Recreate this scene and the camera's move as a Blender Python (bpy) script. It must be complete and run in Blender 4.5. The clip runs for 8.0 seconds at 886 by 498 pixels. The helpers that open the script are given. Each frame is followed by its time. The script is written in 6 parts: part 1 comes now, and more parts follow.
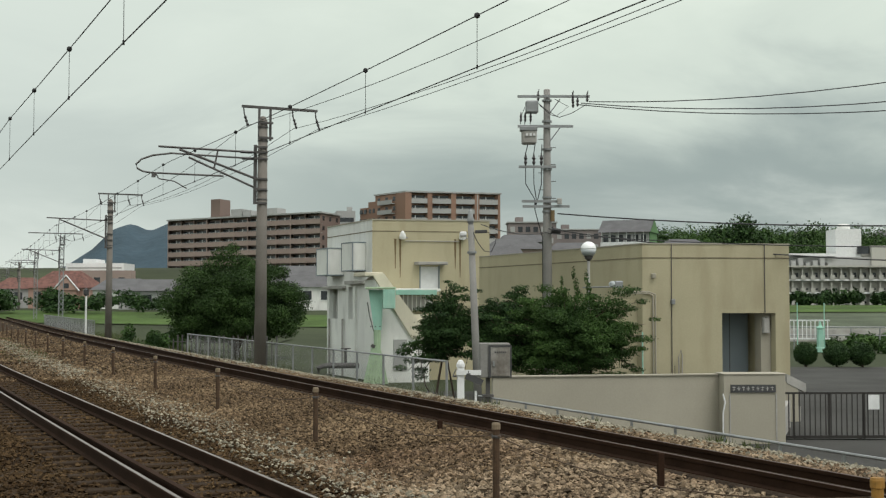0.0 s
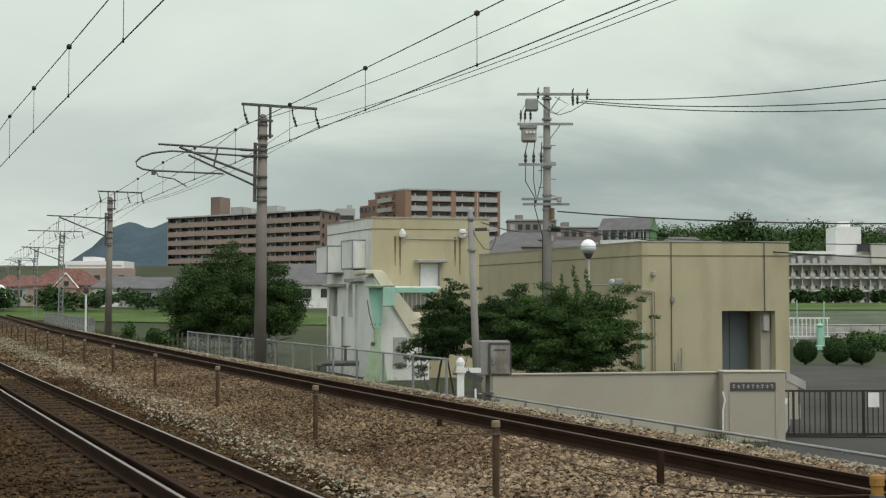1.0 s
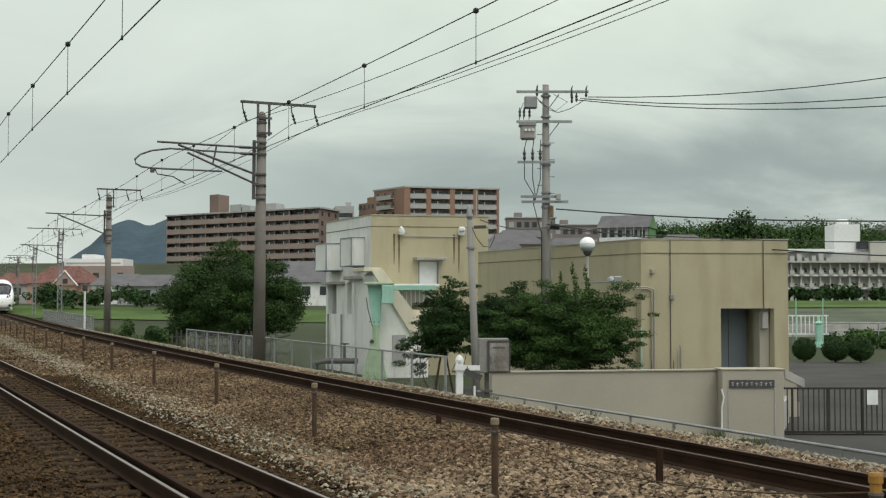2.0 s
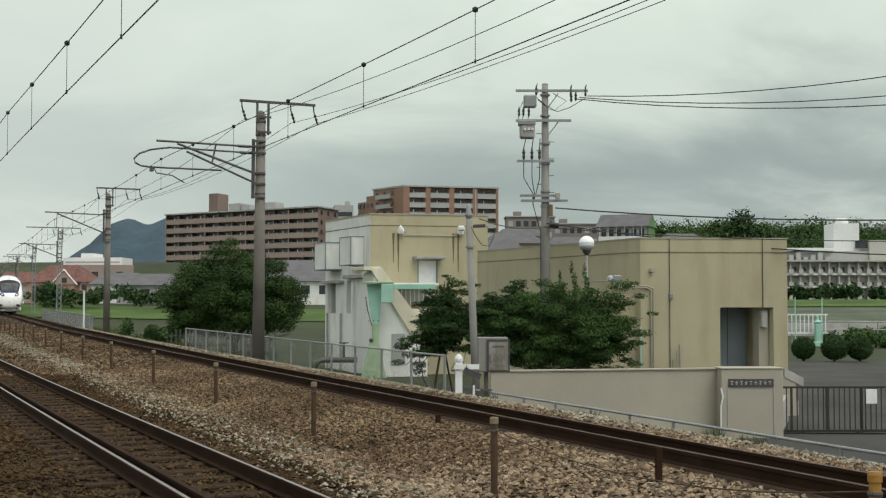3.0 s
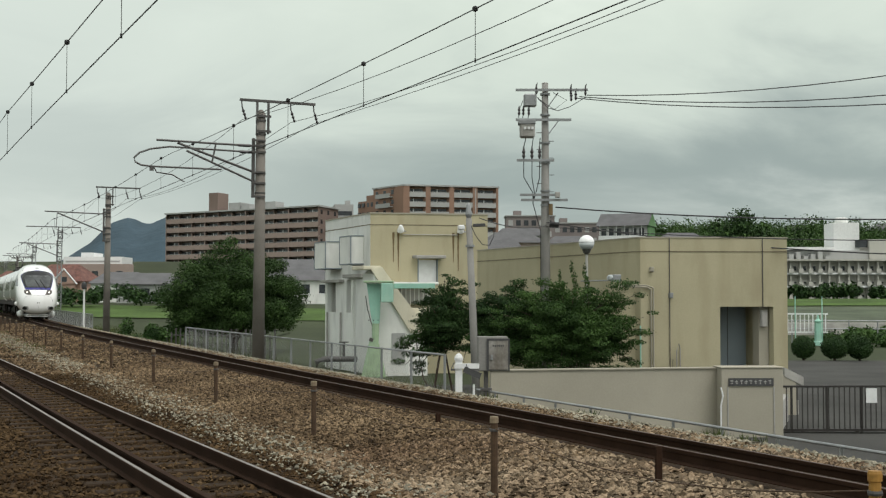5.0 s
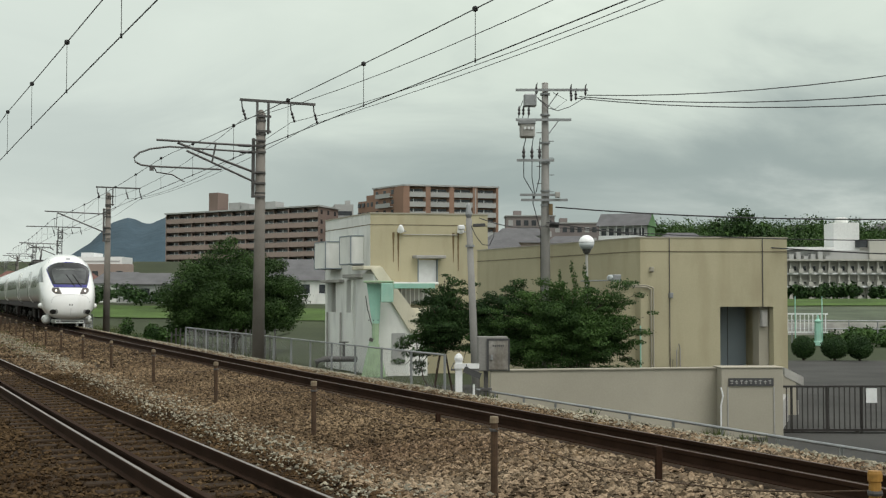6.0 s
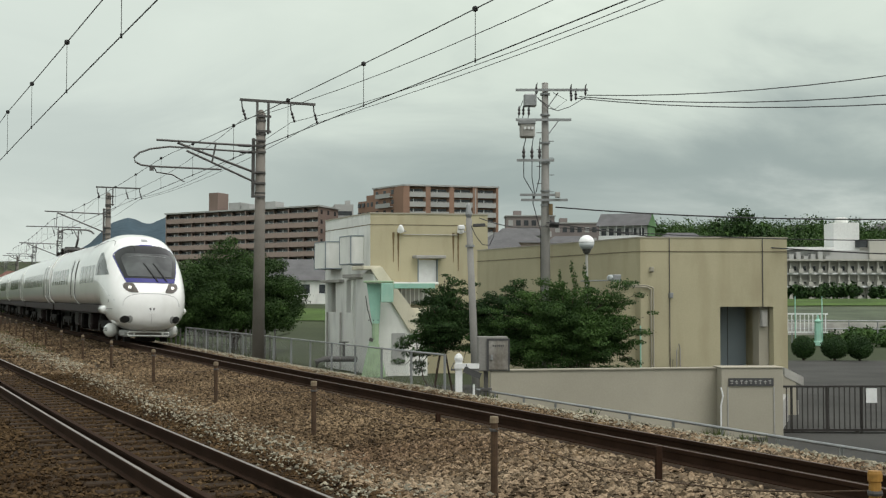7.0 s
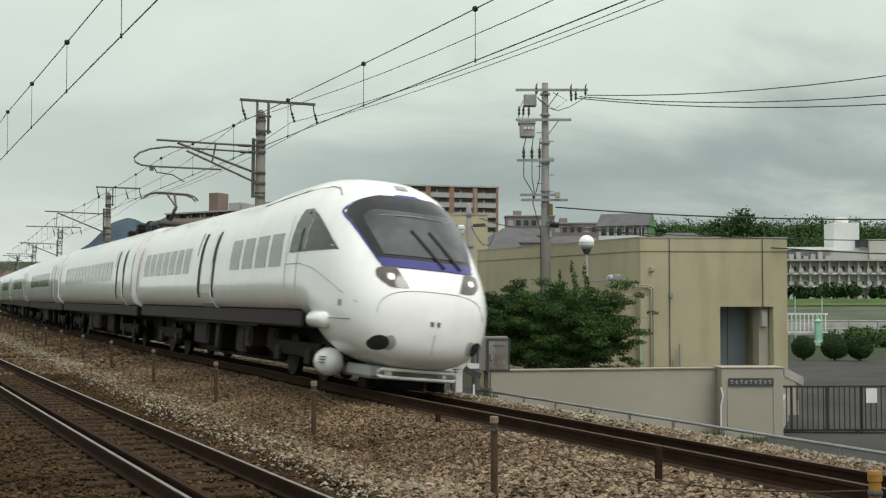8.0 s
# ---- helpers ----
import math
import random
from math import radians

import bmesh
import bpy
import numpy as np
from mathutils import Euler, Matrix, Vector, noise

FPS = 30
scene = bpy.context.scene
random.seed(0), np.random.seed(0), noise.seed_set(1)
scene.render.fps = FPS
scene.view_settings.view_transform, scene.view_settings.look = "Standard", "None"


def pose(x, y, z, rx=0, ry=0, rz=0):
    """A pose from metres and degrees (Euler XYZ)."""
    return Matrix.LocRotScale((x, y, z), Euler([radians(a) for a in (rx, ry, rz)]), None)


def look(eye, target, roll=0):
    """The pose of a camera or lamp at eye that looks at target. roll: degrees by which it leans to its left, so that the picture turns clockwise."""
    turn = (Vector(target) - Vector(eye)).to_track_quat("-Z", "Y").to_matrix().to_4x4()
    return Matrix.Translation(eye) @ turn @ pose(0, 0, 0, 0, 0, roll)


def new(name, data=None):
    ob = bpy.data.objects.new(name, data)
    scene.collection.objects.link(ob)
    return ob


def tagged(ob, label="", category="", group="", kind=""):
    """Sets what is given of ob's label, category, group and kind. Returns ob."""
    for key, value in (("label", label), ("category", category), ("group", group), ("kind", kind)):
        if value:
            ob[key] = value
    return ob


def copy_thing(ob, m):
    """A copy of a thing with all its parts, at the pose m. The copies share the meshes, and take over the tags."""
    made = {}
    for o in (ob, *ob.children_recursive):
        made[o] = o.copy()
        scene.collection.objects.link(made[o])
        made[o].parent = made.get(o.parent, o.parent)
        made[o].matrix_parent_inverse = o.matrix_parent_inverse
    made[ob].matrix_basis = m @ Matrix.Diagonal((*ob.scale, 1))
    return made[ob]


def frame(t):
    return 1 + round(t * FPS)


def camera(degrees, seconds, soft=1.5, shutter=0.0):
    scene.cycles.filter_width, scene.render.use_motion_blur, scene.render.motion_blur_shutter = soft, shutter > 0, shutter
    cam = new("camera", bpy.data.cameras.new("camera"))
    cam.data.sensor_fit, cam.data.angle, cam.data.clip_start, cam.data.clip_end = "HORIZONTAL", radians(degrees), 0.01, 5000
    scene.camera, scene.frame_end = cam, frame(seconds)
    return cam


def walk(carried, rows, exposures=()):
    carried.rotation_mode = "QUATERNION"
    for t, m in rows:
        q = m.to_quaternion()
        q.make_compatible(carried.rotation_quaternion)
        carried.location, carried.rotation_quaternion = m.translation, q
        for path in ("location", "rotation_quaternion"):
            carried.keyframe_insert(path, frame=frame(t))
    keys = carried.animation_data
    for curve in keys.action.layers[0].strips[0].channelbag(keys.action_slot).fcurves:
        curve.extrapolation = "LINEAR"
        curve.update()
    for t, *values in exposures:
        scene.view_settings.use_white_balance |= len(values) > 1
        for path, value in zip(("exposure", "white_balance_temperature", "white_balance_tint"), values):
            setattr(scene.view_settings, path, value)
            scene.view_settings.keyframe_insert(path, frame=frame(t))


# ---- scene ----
# the eye stands 1.65 m over the far track's rails; the picture is tilted up a little
cam = camera(38.42, 8.0, soft=1.25, shutter=0.15)
TILT = 92.163


def eye_turn(side, up):
    return pose(0, 0, 1.65, TILT + up, 0, side)


walk(cam, [
    (0.0, eye_turn(0.085, 0.29)), (0.5, eye_turn(0.095, 0.245)), (1.0, eye_turn(0.078, 0.19)),
    (1.5, eye_turn(0.058, 0.125)), (2.2, eye_turn(0.022, 0.07)), (3.0, eye_turn(0.0, 0.035)),
    (3.5, eye_turn(0.0, 0.005)), (4.5, eye_turn(0.0, 0.0)), (8.0, eye_turn(0.0, 0.0))])

# ---- sky and light ----
world = bpy.data.worlds.new("overcast")
scene.world = world
world.use_nodes = True
nt = world.node_tree
nt.nodes.clear()


def wnode(kind, **values):
    n = nt.nodes.new(kind)
    for key, value in values.items():
        n.inputs[key.replace("_", " ")].default_value = value
    return n


w_out = nt.nodes.new("ShaderNodeOutputWorld")
w_coord = nt.nodes.new("ShaderNodeTexCoord")
w_split = nt.nodes.new("ShaderNodeSeparateXYZ")
nt.links.new(w_coord.outputs["Generated"], w_split.inputs[0])
w_map = nt.nodes.new("ShaderNodeMapping")
w_map.inputs["Scale"].default_value = (2.2, 2.2, 6.5)
w_map.inputs["Location"].default_value = (0.35, 0.0, 0.3)
nt.links.new(w_coord.outputs["Generated"], w_map.inputs[0])
w_noise = wnode("ShaderNodeTexNoise", Scale=1.9, Detail=7.0, Roughness=0.55, Distortion=0.5)
nt.links.new(w_map.outputs[0], w_noise.inputs[0])
# height over the horizon, bent by the clouds
w_bend = nt.nodes.new("ShaderNodeMath")
w_bend.operation = "MULTIPLY_ADD"
nt.links.new(w_noise.outputs[0], w_bend.inputs[0])
w_bend.inputs[1].default_value = 0.2
nt.links.new(w_split.outputs["Z"], w_bend.inputs[2])
w_ramp = nt.nodes.new("ShaderNodeValToRGB")
w_ramp.color_ramp.interpolation = "B_SPLINE"
stops = [(0.0, (0.50, 0.56, 0.53)), (0.11, (0.56, 0.61, 0.57)), (0.14, (0.55, 0.60, 0.56)), (0.175, (0.29, 0.345, 0.33)), (0.21, (0.28, 0.335, 0.32)),
         (0.25, (0.44, 0.50, 0.46)), (0.29, (0.60, 0.67, 0.595)), (0.36, (0.63, 0.70, 0.615)), (0.6, (1.2, 1.27, 1.14)), (1.0, (2.4, 2.5, 2.27))]
while len(w_ramp.color_ramp.elements) < len(stops):
    w_ramp.color_ramp.elements.new(0.5)
for el, (p, c) in zip(w_ramp.color_ramp.elements, stops):
    el.position, el.color = p, (*c, 1)
nt.links.new(w_bend.outputs[0], w_ramp.inputs[0])
w_clouds = wnode("ShaderNodeBackground", Strength=1.22)
# the cloud deck is thinner towards the left end of the valley
w_thin = nt.nodes.new("ShaderNodeMapRange")
w_thin.interpolation_type = "SMOOTHSTEP"
for key, value in (("From Min", 0.05), ("From Max", -0.33), ("To Min", 0.0), ("To Max", 0.62)):
    w_thin.inputs[key].default_value = value
nt.links.new(w_split.outputs["X"], w_thin.inputs[0])
w_veil = nt.nodes.new("ShaderNodeMixRGB")
w_veil.inputs[2].default_value = (0.60, 0.66, 0.61, 1)
nt.links.new(w_thin.outputs[0], w_veil.inputs[0])
nt.links.new(w_ramp.outputs[0], w_veil.inputs[1])
nt.links.new(w_veil.outputs[0], w_clouds.inputs[0])
w_sky = nt.nodes.new("ShaderNodeTexSky")
w_sky.sky_type, w_sky.sun_disc = "NISHITA", False
w_sky.sun_elevation, w_sky.sun_rotation = radians(60), radians(144)
w_blue = wnode("ShaderNodeBackground", Strength=0.05)
nt.links.new(w_sky.outputs[0], w_blue.inputs[0])
w_mix = nt.nodes.new("ShaderNodeMixShader")
w_mix.inputs[0].default_value = 0.92
nt.links.new(w_blue.outputs[0], w_mix.inputs[1])
nt.links.new(w_clouds.outputs[0], w_mix.inputs[2])
nt.links.new(w_mix.outputs[0], w_out.inputs[0])

sun = new("sun", bpy.data.lights.new("sun", "SUN"))
sun.data.energy, sun.data.angle, sun.data.color = 1.5, radians(30), (1.0, 0.97, 0.92)
sun.matrix_world = look((17, -23, 50), (0, 0, 0))

# ---- materials ----


def material(name, color, rough=0.8, metal=0.0, vary=0.25, scale=3.0, fine=40.0, bump=0.15, dist=0.01, tint=None, rand=0.0, streak=None, coat=0.0, spec=0.5):
    """Paint, stone, metal or leaf: two scales of variation, fine relief, and streaks (colour, amount) that run down."""
    m = bpy.data.materials.new(name)
    m.use_nodes = True
    t = m.node_tree
    b = t.nodes["Principled BSDF"]
    b.inputs["Roughness"].default_value, b.inputs["Metallic"].default_value = rough, metal
    b.inputs["Coat Weight"].default_value = coat
    b.inputs["Coat Roughness"].default_value = 0.12
    b.inputs["Specular IOR Level"].default_value = spec
    coord = t.nodes.new("ShaderNodeTexCoord")
    big, small = t.nodes.new("ShaderNodeTexNoise"), t.nodes.new("ShaderNodeTexNoise")
    for n, s in ((big, scale), (small, fine)):
        n.inputs["Scale"].default_value, n.inputs["Detail"].default_value = s, 5
        t.links.new(coord.outputs["Object"], n.inputs[0])
    add = t.nodes.new("ShaderNodeMath")
    add.operation = "MULTIPLY_ADD"
    t.links.new(small.outputs[0], add.inputs[0])
    add.inputs[1].default_value = 0.5
    t.links.new(big.outputs[0], add.inputs[2])
    ramp = t.nodes.new("ShaderNodeValToRGB")
    dark = tint or tuple(c * (1 - vary) for c in color)
    ramp.color_ramp.elements[0].position, ramp.color_ramp.elements[0].color = 0.5, (*dark, 1)
    ramp.color_ramp.elements[1].position, ramp.color_ramp.elements[1].color = 0.95, (*[min(1, c * (1 + vary * 0.4)) for c in color], 1)
    t.links.new(add.outputs[0], ramp.inputs[0])
    col = ramp.outputs[0]
    if streak:
        sm = t.nodes.new("ShaderNodeMapping")
        sm.inputs["Scale"].default_value = (1.1, 1.1, 0.25)
        t.links.new(coord.outputs["Object"], sm.inputs[0])
        sn = t.nodes.new("ShaderNodeTexNoise")
        sn.inputs["Scale"].default_value, sn.inputs["Detail"].default_value = 1.7, 4
        t.links.new(sm.outputs[0], sn.inputs[0])
        sr = t.nodes.new("ShaderNodeMapRange")
        sr.inputs["From Min"].default_value, sr.inputs["From Max"].default_value = 0.5, 0.75
        sr.inputs["To Max"].default_value = streak[1]
        t.links.new(sn.outputs[0], sr.inputs[0])
        mix = t.nodes.new("ShaderNodeMixRGB")
        t.links.new(sr.outputs[0], mix.inputs[0])
        t.links.new(col, mix.inputs[1])
        mix.inputs[2].default_value = (*streak[0], 1)
        col = mix.outputs[0]
    if rand:
        info = t.nodes.new("ShaderNodeNewGeometry")
        hs = t.nodes.new("ShaderNodeHueSaturation")
        mr = t.nodes.new("ShaderNodeMapRange")
        mr.inputs["To Min"].default_value, mr.inputs["To Max"].default_value = 1 - rand, 1 + rand
        t.links.new(info.outputs["Random Per Island"], mr.inputs[0])
        t.links.new(mr.outputs[0], hs.inputs["Value"])
        t.links.new(col, hs.inputs["Color"])
        col = hs.outputs[0]
    t.links.new(col, b.inputs["Base Color"])
    if bump:
        bn = t.nodes.new("ShaderNodeBump")
        bn.inputs["Strength"].default_value, bn.inputs["Distance"].default_value = bump, dist
        t.links.new(small.outputs[0], bn.inputs["Height"])
        t.links.new(bn.outputs[0], b.inputs["Normal"])
    return m


M = dict(
    ballast=material("ballast", (0.05, 0.032, 0.017), 0.95, vary=0.5, scale=0.5, fine=26, bump=1.0, dist=0.05, spec=0.12),
    stones=material("stones", (0.225, 0.178, 0.12), 0.9, vary=0.45, scale=0.35, fine=60, bump=0.3, rand=0.72, tint=(0.115, 0.072, 0.042), spec=0.12),
    rusty_stones=material("rusty_stones", (0.148, 0.106, 0.063), 0.9, vary=0.45, scale=0.35, fine=60, bump=0.3, rand=0.7, tint=(0.062, 0.04, 0.022), spec=0.12),
    dark_stones=material("dark_stones", (0.072, 0.046, 0.022), 0.9, vary=0.4, scale=0.6, fine=60, bump=0.3, rand=0.6, tint=(0.028, 0.016, 0.007), spec=0.12),
    pale_stones=material("pale_stones", (0.26, 0.24, 0.18), 0.9, vary=0.3, scale=1, fine=60, bump=0.3, rand=0.4, spec=0.12),
    sleeper=material("sleeper", (0.04, 0.027, 0.017), 1.0, vary=0.4, scale=2, fine=30, bump=0.4, dist=0.02, spec=0.12),
    rail_side=material("rail_side", (0.034, 0.019, 0.012), 1.0, 0.0, vary=0.3, scale=2, fine=40, bump=0.2, spec=0.08),
    rail_top=material("rail_top", (0.26, 0.23, 0.21), 0.4, 0.8, vary=0.2, scale=1, fine=30, bump=0.05),
    rust_top=material("rust_top", (0.075, 0.05, 0.038), 0.6, 0.0, vary=0.2, scale=1, fine=30, bump=0.05, spec=0.3),
    soil=material("soil", (0.05, 0.062, 0.032), 0.95, vary=0.4, scale=0.05, fine=3, bump=0.3, dist=0.05, spec=0.12),
    asphalt=material("asphalt", (0.062, 0.062, 0.057), 0.9, vary=0.3, scale=0.4, fine=60, bump=0.2, spec=0.12),
    field=material("field", (0.068, 0.115, 0.028), 0.9, vary=0.5, scale=0.1, fine=1.5, bump=0.3, dist=0.1, spec=0.12),
    grass=material("grass", (0.075, 0.095, 0.03), 0.9, vary=0.4, scale=0.3, fine=6, bump=0.3, dist=0.05, rand=0.3, spec=0.12),
    concrete=material("concrete", (0.40, 0.39, 0.36), 0.9, vary=0.3, scale=0.8, fine=30, bump=0.2, streak=((0.24, 0.23, 0.2), 0.5)),
    mast=material("mast_concrete", (0.185, 0.17, 0.148), 0.9, vary=0.3, scale=0.8, fine=30, bump=0.2, streak=((0.12, 0.1, 0.08), 0.5)),
    pole_grey=material("pole_concrete", (0.255, 0.25, 0.232), 0.9, vary=0.25, scale=0.8, fine=30, bump=0.2, streak=((0.17, 0.165, 0.15), 0.5), spec=0.2),
    steel=material("galvanised_steel", (0.30, 0.31, 0.31), 0.5, 0.5, vary=0.25, scale=2, fine=30, bump=0.08),
    dark_steel=material("dark_steel", (0.10, 0.095, 0.09), 0.6, 0.3, vary=0.3, scale=2, fine=30, bump=0.1),
    wire=material("wire", (0.05, 0.05, 0.05), 0.6, 0.3, vary=0.1, bump=0),
    black=material("black_rubber", (0.02, 0.02, 0.02), 0.7, vary=0.2, bump=0.1),
    yellow_wall=material("yellow_wall", (0.435, 0.395, 0.26), 0.9, vary=0.12, scale=0.5, fine=25, bump=0.15, streak=((0.33, 0.285, 0.18), 0.6)),
    white_wall=material("white_wall", (0.76, 0.77, 0.73), 0.9, vary=0.12, scale=0.5, fine=25, bump=0.15, streak=((0.42, 0.43, 0.40), 0.5)),
    grey_wall=material("grey_wall", (0.37, 0.345, 0.275), 0.9, vary=0.12, scale=0.5, fine=25, bump=0.15, streak=((0.34, 0.315, 0.25), 0.4)),
    stain=material("rust_stain", (0.17, 0.12, 0.06), 0.95, vary=0.4, scale=4, fine=30, bump=0.05),
    roof_grey=material("roof_grey", (0.13, 0.13, 0.132), 0.85, vary=0.25, scale=0.5, fine=8, bump=0.2, spec=0.12),
    mint=material("mint_paint", (0.30, 0.55, 0.44), 0.6, vary=0.15, scale=2, fine=20, bump=0.08, streak=((0.5, 0.62, 0.52), 0.5)),
    mint_pale=material("faded_mint_paint", (0.34, 0.46, 0.29), 0.7, vary=0.2, scale=3, fine=20, bump=0.08, streak=((0.35, 0.5, 0.35), 0.6)),
    door_grey=material("door_grey", (0.20, 0.24, 0.26), 0.5, vary=0.1, scale=1, fine=30, bump=0.05),
    leaf=material("leaf", (0.052, 0.098, 0.024), 0.6, vary=0.45, scale=0.9, fine=8, bump=0.0, rand=0.38, tint=(0.02, 0.045, 0.014), spec=0.12),
    leaf_mid=material("leaf_mid", (0.042, 0.078, 0.02), 0.6, vary=0.45, scale=0.5, fine=8, bump=0.0, rand=0.42, tint=(0.016, 0.034, 0.011), spec=0.12),
    leaf_dark=material("leaf_dark", (0.036, 0.07, 0.02), 0.6, vary=0.45, scale=0.8, fine=8, bump=0.0, rand=0.5, tint=(0.014, 0.033, 0.012), spec=0.12),
    bark=material("bark", (0.09, 0.07, 0.055), 0.95, vary=0.4, scale=3, fine=20, bump=0.5, dist=0.03, spec=0.12),
    white_paint=material("train_white", (0.93, 0.935, 0.91), 0.3, vary=0.05, scale=0.6, fine=8, bump=0.0, coat=1.0, streak=((0.68, 0.67, 0.62), 0.3)),
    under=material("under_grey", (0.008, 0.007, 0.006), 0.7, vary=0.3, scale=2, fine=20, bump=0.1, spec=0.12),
    skirt=material("skirt_brown", (0.03, 0.021, 0.021), 0.6, vary=0.15, scale=1, fine=20, bump=0.03, spec=0.2),
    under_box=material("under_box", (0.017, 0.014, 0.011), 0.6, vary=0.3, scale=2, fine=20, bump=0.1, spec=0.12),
    # side panes: sky reflection is painted in as an even grey base
    glass=material("train_glass", (0.13, 0.135, 0.125), 0.2, vary=0.1, bump=0, coat=0.5, spec=0.9),
    front_glass=material("front_glass", (0.012, 0.014, 0.014), 0.06, vary=0.2, scale=1.2, fine=3, bump=0, coat=0.0, spec=0.45),
    cab_glass=material("cab_glass", (0.075, 0.082, 0.08), 0.06, vary=0.5, scale=1.5, fine=4, bump=0, spec=0.5),
    navy=material("navy_band", (0.045, 0.045, 0.21), 0.2, vary=0.1, bump=0),
    seam=material("seam_grey", (0.35, 0.36, 0.36), 0.5, vary=0.1, bump=0),
    chrome=material("bright_steel", (0.75, 0.75, 0.74), 0.25, 0.9, vary=0.05, bump=0),
    post=material("post_rust", (0.072, 0.041, 0.02), 0.85, vary=0.45, scale=6, fine=40, bump=0.3),
    post_orange=material("post_orange", (0.33, 0.17, 0.03), 0.7, vary=0.4, scale=8, fine=40, bump=0.2),
    brown_brick=material("brown_tile", (0.20, 0.145, 0.12), 0.85, vary=0.15, scale=0.1, fine=6, bump=0.1),
    beige_brick=material("beige_tile", (0.33, 0.255, 0.22), 0.85, vary=0.12, scale=0.1, fine=6, bump=0.1),
    orange_brick=material("orange_tile", (0.27, 0.165, 0.115), 0.85, vary=0.15, scale=0.1, fine=6, bump=0.1),
    pale_wall=material("pale_wall", (0.38, 0.385, 0.37), 0.85, vary=0.15, scale=0.2, fine=6, bump=0.1, streak=((0.33, 0.33, 0.32), 0.4)),
    hospital=material("cream_wall", (0.44, 0.435, 0.39), 0.85, vary=0.1, scale=0.2, fine=6, bump=0.1, streak=((0.5, 0.48, 0.42), 0.4)),
    far_glass=material("far_glass", (0.045, 0.05, 0.055), 0.15, vary=0.4, scale=0.6, fine=3, bump=0),
    red_roof=material("red_roof", (0.16, 0.072, 0.055), 0.85, vary=0.55, scale=1.6, fine=6, bump=0.3),
    pink_wall=material("pink_wall", (0.46, 0.30, 0.24), 0.9, vary=0.15, scale=0.5, fine=6, bump=0.1),
    green_roof=material("green_wall", (0.10, 0.21, 0.08), 0.85, vary=0.2, scale=0.5, fine=6, bump=0.1),
    # distance haze is put into the ridge's blue-grey base colour
    hazy_hill=material("hazy_hill", (0.055, 0.085, 0.105), 0.95, vary=0.25, scale=0.01, fine=0.06, bump=0.3, dist=8.0, spec=0.12),
    mauve_wall=material("mauve_wall", (0.22, 0.19, 0.18), 0.9, vary=0.2, scale=0.2, fine=6, bump=0.1),
    wood_hill=material("wood_hill", (0.05, 0.085, 0.035), 0.9, vary=0.5, scale=0.06, fine=0.5, bump=0.6, dist=1.0, rand=0.4),
    gate_black=material("gate_brown", (0.028, 0.024, 0.021), 0.6, vary=0.3, scale=2, fine=30, bump=0.05),
    sign=material("sign_dark", (0.06, 0.06, 0.06), 0.6, vary=0.3, scale=4, fine=30, bump=0.05),
    white=material("white_enamel", (0.75, 0.76, 0.75), 0.5, vary=0.12, scale=3, fine=30, bump=0.05),
    globe=material("globe_white", (0.85, 0.86, 0.85), 0.25, vary=0.05, bump=0, coat=0.3),
    cream=material("cream_render", (0.66, 0.62, 0.49), 0.9, vary=0.15, scale=0.8, fine=25, bump=0.15, streak=((0.5, 0.45, 0.32), 0.5)),
    joint=material("joint_brown", (0.20, 0.17, 0.11), 0.95, vary=0.3, scale=2, fine=20, bump=0.1),
    stained_door=material("stained_door", (0.30, 0.29, 0.26), 0.8, vary=0.5, scale=3, fine=25, bump=0.1, streak=((0.10, 0.075, 0.05), 0.9)),
    paddy_water=material("paddy_water", (0.075, 0.095, 0.055), 0.75, vary=0.5, scale=0.15, fine=2, bump=0.1, dist=0.02, spec=0.15),
    post_cap=material("post_cap", (0.22, 0.17, 0.11), 0.9, vary=0.3, scale=8, fine=40, bump=0.2),
    lamp_bowl=material("lamp_bowl", (0.10, 0.085, 0.07), 0.12, vary=0.4, scale=5, fine=12, bump=0, coat=0.6),
    smoked=material("globe_base", (0.42, 0.45, 0.45), 0.3, vary=0.1, bump=0),
    insulator=material("insulator_dark", (0.045, 0.04, 0.04), 0.35, vary=0.2, bump=0),
)
lit = bpy.data.materials.new("headlight_bulb")
lit.use_nodes = True
lit.node_tree.nodes["Principled BSDF"].inputs["Emission Color"].default_value = (1.0, 0.86, 0.66, 1)
lit.node_tree.nodes["Principled BSDF"].inputs["Emission Strength"].default_value = 2.5
M["bulb"] = lit

# ---- geometry tools ----


